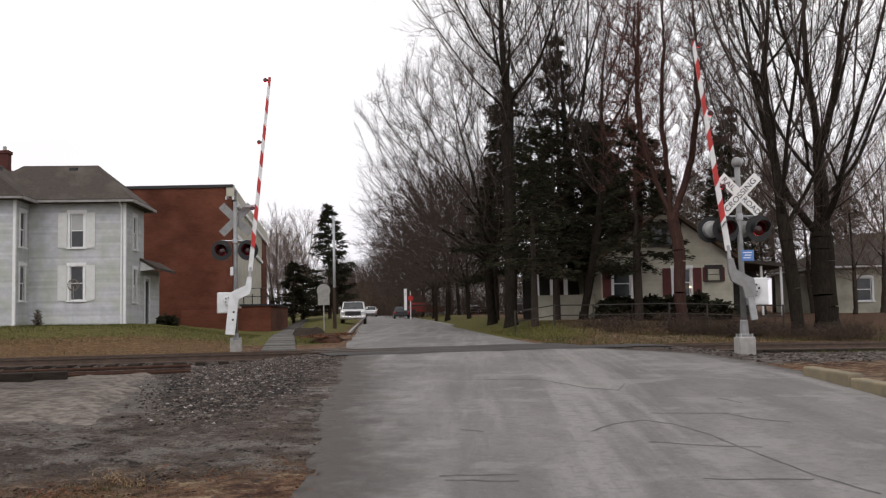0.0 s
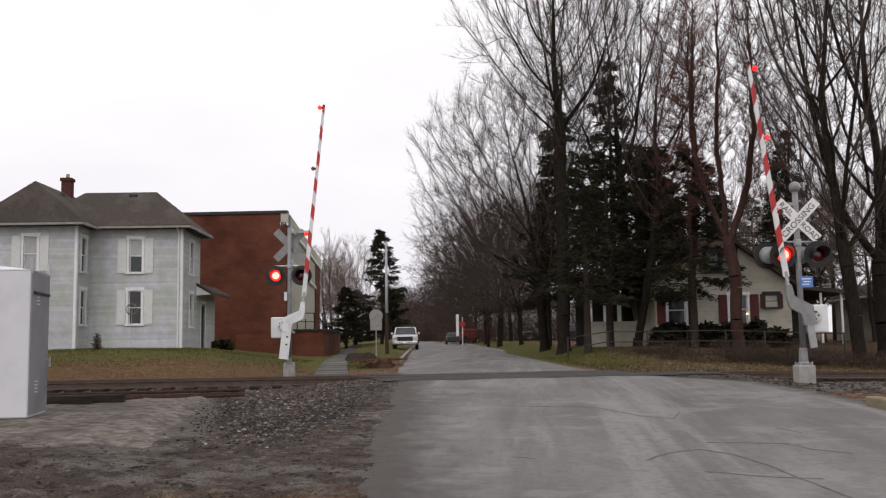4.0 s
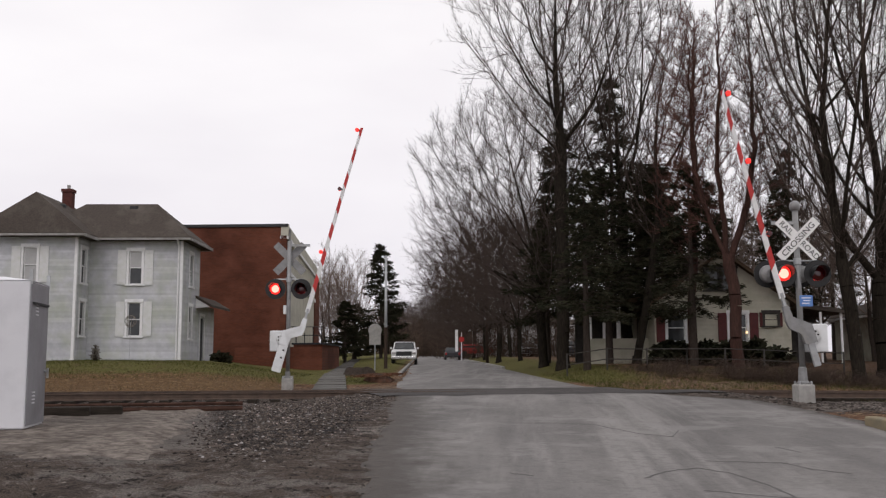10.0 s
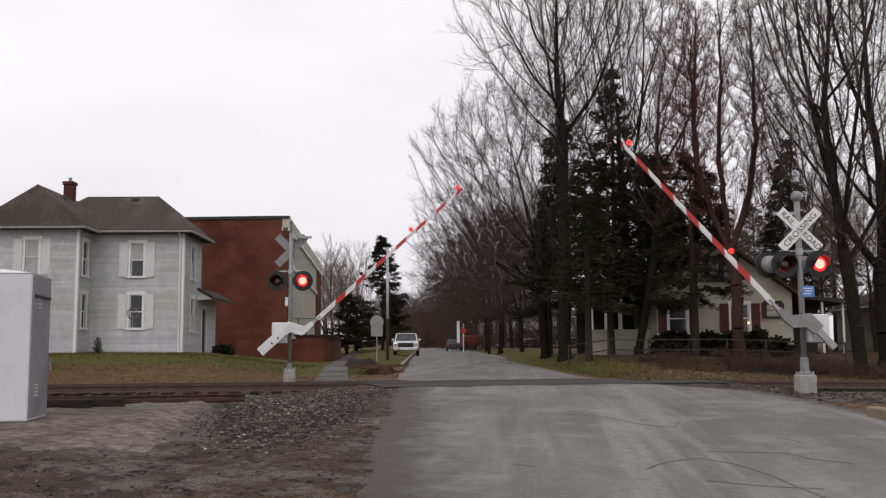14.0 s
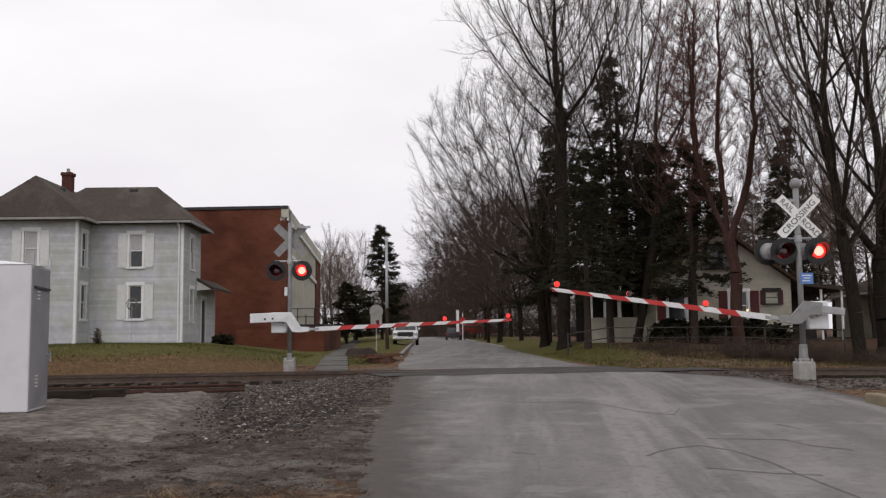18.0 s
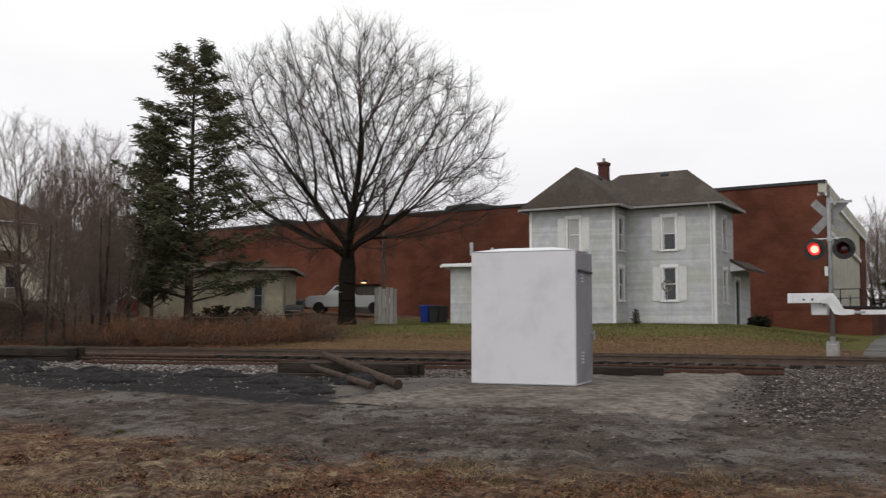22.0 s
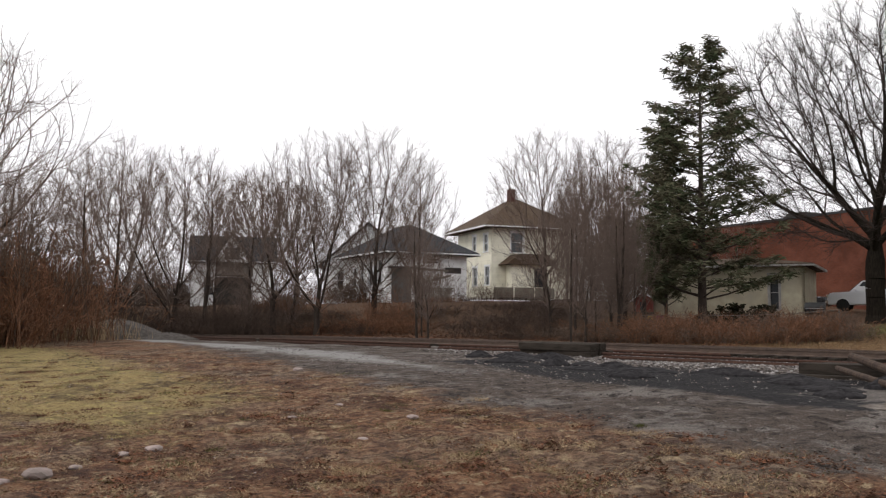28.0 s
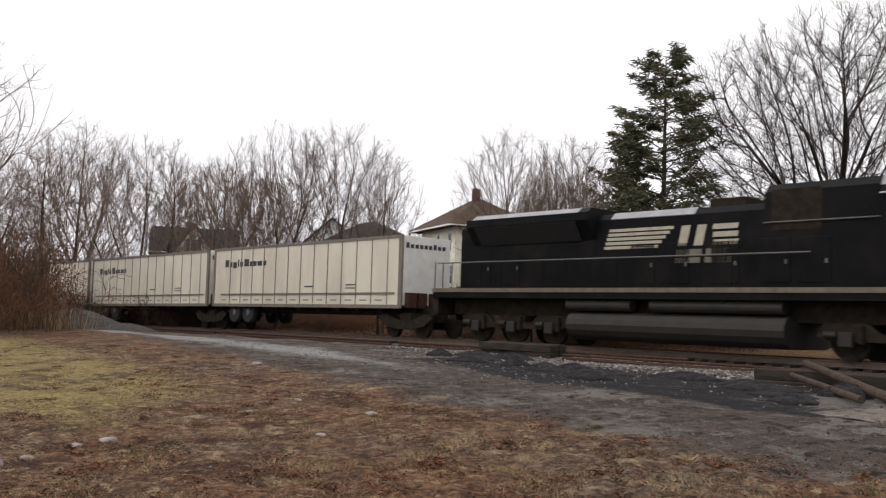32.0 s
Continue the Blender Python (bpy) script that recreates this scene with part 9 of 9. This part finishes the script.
def seams():
    """Tar-filled cracks in the road, each a thin raised strip."""
    lines = [[(1.17, 9.78), (1.46, 10.25), (1.85, 10.54), (2.14, 10.18), (2.33, 9.52), (2.36, 9.2), (2.5, 8.44), (2.65, 7.6), (2.88, 6.92)], [(1.65, 9.15), (2.27, 8.86), (2.62, 8.82)],
             [(1.75, 7.45), (2.58, 7.41)], [(-0.17, 9.95), (0.07, 9.8)], [(3.15, 12.46), (3.33, 11.94)], [(-0.3, 7.59), (0.31, 7.64)], [(-0.25, 7.45), (0.32, 7.39)],
             [(-0.2, 15.2), (0.53, 15.34), (1.07, 15.11), (1.63, 13.85), (2.03, 13.5), (2.25, 14.42)], [(2.85, 11.04), (3.05, 10.62), (3.38, 10.31)], [(2.01, 11.07), (2.91, 11.02)]]
    r = random.Random(12)
    for pts in lines:
        fine = []
        for (a, b), (c, d) in zip(pts, pts[1:]):
            for k in range(5):
                f = k / 5
                fine.append((a + (c - a) * f + r.uniform(-0.012, 0.012), b + (d - b) * f + r.uniform(-0.025, 0.025)))
        fine.append(pts[-1])
        bm = B()
        prev = None
        for i, (x, y) in enumerate(fine):
            j = min(i + 1, len(fine) - 1)
            k = max(i - 1, 0)
            t = Vector((fine[j][0] - fine[k][0], fine[j][1] - fine[k][1])).normalized()
            n = Vector((-t.y, t.x)) * 0.019 * (0.5 + 0.8 * r.random())
            z = float(ground_z(x, y, False)) + 0.022
            row = [bm.verts.new((x + n.x, y + n.y, z)), bm.verts.new((x, y, z + 0.005)), bm.verts.new((x - n.x, y - n.y, z))]
            if prev:
                bm.faces.new((prev[0], prev[1], row[1], row[0]))
                bm.faces.new((prev[1], prev[2], row[2], row[1]))
            prev = row
        part("tar_seam", bm, SEAM, road)


seams()

# the footpath: separate slabs
path = thing("sidewalk", pose(0, 0, 0), "concrete slab footpath leading along the road", "pavement", kind="structure")
bm = B()
box(bm, -0.5, 0.5, -0.747, 0.747, -0.12, 0.04, 0.006)
slab = None
for k in range(46):
    u = 28.6 + 1.5 * k
    p = ROAD_P + (u - 27) * ROAD_DIR + float(np.interp(u, [27, 44, 80, 115], [-4.65, -6.1, -8.2, -9.2])) * Vector((ROAD_DIR.y, -ROAD_DIR.x))
    m = pose(p.x, p.y, float(ground_z(p.x, p.y)) + 0.015, 0, 0.3 * math.sin(k * 3.1), 10.2 if u < 44 else 9.0)
    if slab is None:
        slab = part("slab", bm, WALK, path, m=m)
    else:
        shared("slab", slab.data, path, m)

# kerbs
kerb = thing("kerb", pose(0, 0, 0), "worn concrete kerb stones along the road edge", "kerb", kind="structure")
bm = B()
box(bm, -0.08, 0.08, -0.98, 0.98, -0.15, 0.13, 0.02)
first = None
for k in range(40):
    for side, u in ((-ROAD_W - 0.1, 44 + 2 * k), (ROAD_W + 0.1, 60 + 2 * k)):
        p = ROAD_P + (u - 27) * ROAD_DIR + side * Vector((ROAD_DIR.y, -ROAD_DIR.x))
        m = pose(p.x, p.y, float(ground_z(p.x, p.y, False)) + 0.02, 0, 0, 6.2)
        if first is None:
            first = part("kerb_stone", bm, "concrete", kerb, m=m)
        else:
            shared("kerb_stone", first.data, kerb, m)
M["kerb_old"] = material("kerb_old", (0.25, 0.205, 0.13), 0.9, color2=(0.19, 0.165, 0.12), scale=3, dirt=(0.12, 0.10, 0.08), bump=0.4)
bm = B()
box(bm, -0.11, 0.11, -0.98, 0.98, -0.15, 0.17, 0.03)
old = None
for k in range(5):
    x, y = 5.42 - 0.03 * k, 14.6 - 2.0 * k
    m = pose(x, y, float(ground_z(x, y, False)) + 0.02, 0, 0, -1)
    if old is None:
        old = part("kerb_stone", bm, "kerb_old", kerb, "yellowed worn kerb stone", m=m)
    else:
        shared("kerb_stone", old.data, kerb, m)


# ---- loose cover ----
def scatter_stones(name, label, spots, mat, seed):
    """Angular stones, one joined sheet of stuff: spots are x, y, z, size."""
    rs = np.random.RandomState(seed)
    base = np.array([(1, 0, 0), (-1, 0, 0), (0, 1, 0), (0, -1, 0), (0, 0, 1), (0, 0, -1)], float)
    tri = np.array([(0, 2, 4), (2, 1, 4), (1, 3, 4), (3, 0, 4), (2, 0, 5), (1, 2, 5), (3, 1, 5), (0, 3, 5)])
    n = len(spots)
    sp = np.array(spots)
    v = base[None] * rs.uniform(0.6, 1.3, (n, 6, 1)) + rs.uniform(-0.25, 0.25, (n, 6, 3))
    a = rs.uniform(0, 2 * np.pi, n)
    c, s = np.cos(a)[:, None], np.sin(a)[:, None]
    x, y = v[:, :, 0] * c - v[:, :, 1] * s, v[:, :, 0] * s + v[:, :, 1] * c
    v = np.stack([x, y, v[:, :, 2] * 0.5], -1) * sp[:, None, 3:4] + sp[:, None, :3]
    f = (tri[None] + (np.arange(n) * 6)[:, None, None]).reshape(-1, 3)
    me = bpy.data.meshes.new(name)
    me.from_pydata(v.reshape(-1, 3).tolist(), [], f.tolist())
    me.materials.append(M[mat])
    return tagged(new(name, me), label, "stones", kind="stuff")


rs = np.random.RandomState(11)


def spots_in(n, s0, s1, d0, d1, lo, hi, keep=None, bias=2.2):
    s, d = rs.uniform(s0, s1, n), rs.uniform(d0, d1, n)
    x = TRACK_O.x + s * TRACK_U.x + d * TRACK_N.x
    y = TRACK_O.y + s * TRACK_U.y + d * TRACK_N.y
    k = np.ones(n, bool) if keep is None else keep(s, d, x, y)
    s, d, x, y = s[k], d[k], x[k], y[k]
    size = lo + (hi - lo) * rs.uniform(0, 1, len(s)) ** bias
    z = ground_z(x, y) + size * 0.12
    return np.stack([x, y, z, size], -1).tolist()


def off_crossing(s, d, x, y):
    q = road_side(x, y)
    return (q < -3.2) | (q > 5.3)


ballast = spots_in(15000, -22, 50, -2.9, 2.9, 0.02, 0.06, off_crossing)
scatter_stones("ballast", "grey crushed stone ballast of the track", ballast, "stone", 1)
def broken(s, d, x, y):
    return inside(s, d, [(-0.45, -1.8), (0.28, -11.2), (0.30, -13.3), (-0.4, -13.6), (-1.1, -12.2), (-2.5, -6.7), (-3.9, -1.2)], 1.0) > rs.uniform(0.05, 0.95, len(s))


patch = spots_in(40000, -4.0, 0.9, -14.4, -1.2, 0.007, 0.036, broken, 2.6)
M["stone_muddy"] = material("stone_muddy", (0.105, 0.086, 0.074), 0.95, color2=(0.036, 0.029, 0.026), scale=5, island=0.8)
scatter_stones("ballast_patch", "loose broken grey stone beside the road", patch, "stone_muddy", 2)
patch2 = spots_in(3000, -3.6, 0.8, -13.8, -1.6, 0.008, 0.036, broken, 2.6)
scatter_stones("pale_patch_stones", "pale broken stones among the darker ballast", patch2, "stone_pale", 12)
edge = spots_in(11000, -6, 1, -22, -3, 0.006, 0.026, lambda s, d, x, y: np.abs(road_side(x, y) + 3.05 + 0.3 * np.sin(y * 1.3)) < np.abs(rs.normal(0, 0.75, len(s))), 2.8)
scatter_stones("edge_grit", "grit and crumbled asphalt at the road edge", edge, "stone", 7)
coal = spots_in(17000, 6, 22, -10.4, -2.6, 0.016, 0.058, lambda s, d, x, y: inside(s, d, [(8.6, -8.2), (14.5, -8.6), (21, -6.4), (21, -2.5), (9.0, -3.2)], 2.4) > rs.uniform(0.1, 0.9, len(s)), 2.6)
coal += spots_in(1500, 5.5, 20, -12.6, -7.5, 0.008, 0.03, None, 3.0)
scatter_stones("stone_litter", "pale broken stone between cinder and rails", coal, "stone_pale", 3)
spill = spots_in(26000, 5, 23, -11.4, -2.4, 0.016, 0.055, lambda s, d, x, y: inside(s, d, [(5.4, -8.6), (13.5, -9.2), (22, -6.8), (22, -2.2), (5.6, -2.6)], 2.6) > rs.uniform(0.1, 0.9, len(s)), 2.0)
scatter_stones("ballast_spill", "grey crushed stone strewn over the cinder", spill, "stone", 10)
chips = spots_in(1500, 5.5, 20, -12.6, -6.5, 0.008, 0.03, None, 2.6) + spots_in(420, -2.6, 0.6, -12.6, -3, 0.008, 0.035, None, 3.0)
scatter_stones("pale_chips", "pale stone chips on the black cinder", chips, "rock", 8)
east = spots_in(2600, -24, -9, -9.5, -3, 0.02, 0.08, lambda s, d, x, y: road_side(x, y) > 5.2, 2.6) + spots_in(900, -14, -9, -5.5, -1.6, 0.008, 0.035, lambda s, d, x, y: road_side(x, y) > 4.0, 3.0)
scatter_stones("verge_stones", "grey stones round the signal foundation", east, "stone", 4)
drive = spots_in(15000, -1, 30, -17.0, -3, 0.006, 0.03, lambda s, d, x, y: (np.hypot(x, y) > 7) & (inside(s, d, [(5.6, -13.0), (9, -12.7), (17, -10.3), (15, -9.2), (5.6, -8.2)], 0.8) < 0.5), 2.4)
scatter_stones("drive_gravel", "small gravel on the track side drive", drive, "stone", 5)
shoulder = spots_in(9000, 2.5, 24, -5.6, -1.5, 0.016, 0.055, lambda s, d, x, y: np.sin(s * 0.9 + 1.3 * np.sin(d * 1.1)) + 0.5 * (d + 5.2) > rs.uniform(-0.6, 1.0, len(s)), 1.8)
shoulder += spots_in(5000, 24, 50, -4.2, -1.5, 0.016, 0.05, None, 1.8)
scatter_stones("ballast_shoulder", "pale crushed stone spilt from the track bed", shoulder, "stone_pale", 9)
lawnbits = spots_in(1500, 2, 22, -21.5, -13.5, 0.006, 0.022, lambda s, d, x, y: np.hypot(x, y) > 6, 3.0)
scatter_stones("lawn_stones", "scattered pale stones in dry grass", lawnbits, "rock", 6)


def rock(x, y, r, seed, label):
    th = thing("rock", pose(x, y, float(ground_z(x, y)) + r * 0.18, 0, 0, 40 * seed), label, "rock", "rocks in the grass")
    bm = B()
    bmesh.ops.create_icosphere(bm, subdivisions=2, radius=r)
    q = random.Random(seed)
    for v in bm.verts:
        v.co *= 1 + 0.22 * noise.noise(v.co * (2.0 / r) + Vector((seed, 0, 0)))
        v.co.z *= 0.5
        v.co.x *= 1.35
    part("stone", bm, "rock", th)


for i, (x, y, r) in enumerate(((-9.3, -0.05, 0.12), (-9.65, 0.27, 0.05), (-10.55, 1.07, 0.08), (-10.3, 0.75, 0.06), (-11.35, 4.33, 0.07), (-20.04, 4.98, 0.09), (-12.15, 2.95, 0.05), (-9.0, -0.35, 0.07), (-13.2, 3.9, 0.06), (-9.9, 3.2, 0.05))):
    rock(x, y, r, i + 1, "pale rounded rock lying in dry grass")


def blades(name, label, n, place, mat, lo, hi, seed, wide=0.006, lean=0.5, kind_="stuff"):
    """Thin grass blades as one sheet of stuff. place(rs, n) gives x, y."""
    q = np.random.RandomState(seed)
    x, y = place(q, n)
    n = len(x)
    z = ground_z(x, y)
    h = q.uniform(lo, hi, n)
    a = q.uniform(0, 2 * np.pi, n)
    l = q.normal(0, lean, (2, n)) * h
    b = np.stack([x + np.cos(a) * wide, y + np.sin(a) * wide, z - 0.01], -1)
    c = np.stack([x - np.cos(a) * wide, y - np.sin(a) * wide, z - 0.01], -1)
    t = np.stack([x + l[0], y + l[1], z + h], -1)
    v = np.stack([b, c, t], 1).reshape(-1, 3)
    f = np.arange(3 * n).reshape(-1, 3)
    me = bpy.data.meshes.new(name)
    me.from_pydata(v.tolist(), [], f.tolist())
    me.materials.append(M[mat])
    return tagged(new(name, me), label, "grass", kind=kind_)


def clumped(q, x, y, amount=0.5):
    """Keep more blades where a slow noise is high, so that they stand in tufts."""
    k = np.sin(x * 1.9 + 2 * np.sin(y * 1.1)) * np.sin(y * 2.3 + 2 * np.sin(x * 0.9)) + 0.6 * np.sin(x * 5.3 + y * 3.1) * np.sin(y * 6.1 - x * 2.2)
    m = k > q.uniform(-1.0, 1.0, len(x)) * amount * 2
    return x[m], y[m]


def dry_field(q, n):
    az, r = np.radians(q.uniform(20, 96, n)), 5.5 + 26 * q.uniform(0, 1, n) ** 1.8
    x, y = -np.sin(az) * r, np.cos(az) * r
    s, d = track_sd_np(x, y)
    k = d < np.interp(s, [-2, 4, 12.5, 26, 60], [-16.4, -16.9, -14.6, -11.6, -8.7]) + q.normal(0, 0.35, n)
    return clumped(q, x[k], y[k])


def track_sd_np(x, y):
    return (x - TRACK_O.x) * TRACK_U.x + (y - TRACK_O.y) * TRACK_U.y, (x - TRACK_O.x) * TRACK_N.x + (y - TRACK_O.y) * TRACK_N.y


def verge(q, n):
    s, d = q.uniform(-2.5, 26, n), 3.4 + 6 * q.uniform(0, 1, n) ** 1.4
    x, y = TRACK_O.x + s * TRACK_U.x + d * TRACK_N.x, TRACK_O.y + s * TRACK_U.y + d * TRACK_N.y
    k = road_side(x, y) < -5.5
    return clumped(q, x[k], y[k])


def lawn_field(q, n):
    s, d = q.uniform(-6, 24, n), q.uniform(8, 20, n)
    x, y = TRACK_O.x + s * TRACK_U.x + d * TRACK_N.x, TRACK_O.y + s * TRACK_U.y + d * TRACK_N.y
    k = (road_side(x, y) < -3.6) & (np.abs(road_side(x, y) - np.interp(y, [27, 44, 80, 115], [-5.2, -6.4, -8.2, -9.2])) > 0.75)
    return x[k], y[k]


def corner_field(q, n):
    az, r = np.radians(q.uniform(5, 30, n)), q.uniform(5.5, 9.0, n)
    x, y = -np.sin(az) * r, np.cos(az) * r
    s, d = track_sd_np(x, y)
    k = (d < -16.3 + q.normal(0, 0.25, n)) & (road_side(x, y) < -2.7 + q.normal(0, 0.2, n))
    return clumped(q, x[k], y[k])


def yard_field(q, n):
    az, r = np.radians(q.uniform(-24, -1, n)), q.uniform(29, 44, n)
    x, y = -np.sin(az) * r, np.cos(az) * r
    k = road_side(x, y) > 3.4
    return x[k], y[k]


def tufts(q, n, count=520, lo=0.04, hi=0.22):
    """Blades gathered in flat, uneven tufts."""
    cx, cy = dry_field(q, count * 3)
    cx, cy = cx[:count], cy[:count]
    k = q.randint(0, len(cx), n)
    r, a, e = q.uniform(lo, hi, len(cx))[k], q.uniform(0, 3.14, len(cx))[k], q.uniform(0.3, 1.0, len(cx))[k]
    u, v = q.normal(0, 1, n) * r, q.normal(0, 1, n) * r * e
    return cx[k] + u * np.cos(a) - v * np.sin(a), cy[k] + u * np.sin(a) + v * np.cos(a)


blades("grass_tufts", "pale straw tufts standing in the dirt", 56000, tufts, "straw", 0.012, 0.05, 9, 0.003, 1.6)
blades("dry_grass", "short dry brown grass and dead stalks", 12000, dry_field, "straw_dark", 0.01, 0.045, 1, 0.0035, 1.5)
blades("green_grass", "thin green blades in the dry lawn", 16000, lambda q, n: tufts(q, n, 160, 0.06, 0.35), "grass", 0.01, 0.04, 2, 0.0035, 1.2)
blades("verge_grass", "tall straw coloured grass beside the rails", 11000, verge, "straw_dark", 0.03, 0.20, 3, 0.007, 1.0)
blades("lawn_grass", "short green lawn before the house", 26000, lawn_field, "grass", 0.03, 0.09, 4, 0.010, 0.6)
blades("corner_grass", "dry brown grass at the road corner", 14000, corner_field, "straw_dark", 0.01, 0.045, 5, 0.0035, 1.5)
blades("yard_grass", "mossy green grass under the trees", 16000, yard_field, "grass", 0.03, 0.12, 6, 0.012, 0.6)
blades("heap_straw", "tall dry straw beside the gravel heap", 1500, lambda q, n: tuple(np.array(away(88.6, 46.5))[:, None] + q.normal(0, 1.1, (2, n))), "straw", 0.4, 1.5, 7, 0.012, 0.25)


def leaves(name, label, n, place, mat, size, seed, lift=0.01):
    """Fallen leaves as small tilted quads."""
    q = np.random.RandomState(seed)
    x, y = place(q, n)
    n = len(x)
    z = ground_z(x, y) + lift + q.uniform(0, 0.015, n)
    a = q.uniform(0, 2 * np.pi, n)
    k = size * q.uniform(0.5, 1.2, n)
    ux, uy = np.cos(a) * k, np.sin(a) * k
    tz = q.uniform(-0.5, 0.5, (2, n)) * k
    v = np.stack([np.stack([x + ux, y + uy, z + tz[0]], -1), np.stack([x - uy * 0.6, y + ux * 0.6, z + tz[1]], -1), np.stack([x - ux, y - uy, z - tz[0] * 0.5], -1), np.stack([x + uy * 0.6, y - ux * 0.6, z + 0.004], -1)], 1).reshape(-1, 3)
    f = np.arange(4 * n).reshape(-1, 4)
    me = bpy.data.meshes.new(name)
    me.from_pydata(v.tolist(), [], f.tolist())
    me.materials.append(M[mat])
    return tagged(new(name, me), label, "leaves", kind="stuff")


leaves("fallen_leaves", "brown fallen leaves in the dry grass", 60000, lambda q, n: tufts(q, n, 700, 0.05, 0.45), "leaf_litter", 0.020, 21)
leaves("corner_leaves", "brown fallen leaves at the road corner", 5000, corner_field, "leaf_litter", 0.02, 22)
leaves("verge_leaves", "brown leaves along the railway verge", 9000, lambda q, n: (lambda s, d: (TRACK_O.x + s * TRACK_U.x + d * TRACK_N.x, TRACK_O.y + s * TRACK_U.y + d * TRACK_N.y))(q.uniform(18, 50, n), q.uniform(3.2, 9, n)), "leaf_litter", 0.07, 23, 0.03)
leaves("pile_leaves", "heap of wet brown leaves by the kerb", 5000, lambda q, n: (-5.55 + q.normal(0, 0.32, n), 35.6 + q.normal(0, 1.2, n)), "leaf_litter", 0.045, 24, 0.22)


def motions():
    for ln, first in LAMPS:
        walk(ln, lens_rows(first))
    for drum, place, side, i in ARM_LAMPS:
        walk(drum, arm_lamp_rows(place, side, i))
    left = [(0, 6), (9.1, 6), (9.5, 9.5), (10, 15.8), (11, 23.6), (12, 32), (13, 40.5), (14, 48), (14.5, 51.5), (16.5, 69), (17, 76.5), (17.5, 83), (18, 88), (18.5, 90), (32, 90)]
    right = [(0, 7.3), (9.1, 7.3), (9.5, 10), (10, 14), (11, 21), (12, 28.5), (13, 36), (14, 42), (14.5, 45.6), (16.5, 63.7), (17, 70), (17.5, 76), (18, 82), (18.5, 86), (19.2, 88), (32, 88)]
    for arm, side in ARMS:
        walk(arm, gate_rows(side, left if side > 0 else right))
    for car, back in TRAIN:
        rows = []
        for k in range(33):
            rows.append((float(k), rail_pose(22.83 - 18.3 * (k - 31) + back)))
        walk(car, rows)
    for w, x, y, r in WHEELS:
        if r > 0.5:
            walk(w, spin_rows(x, y, r))
    rows = []
    for t, dist in ((0, 148), (1, 168), (2, 188), (3, 207), (4.5, 234), (6.5, 262), (9, 288), (11, 312), (14, 350), (20, 400), (32, 420)):
        x, y = away(6.27, dist)
        rows.append((t, pose(x, y, float(ground_z(x, y, False)) + 0.03, 0, 0, 186.2)))
    walk(leaving, rows)


motions()
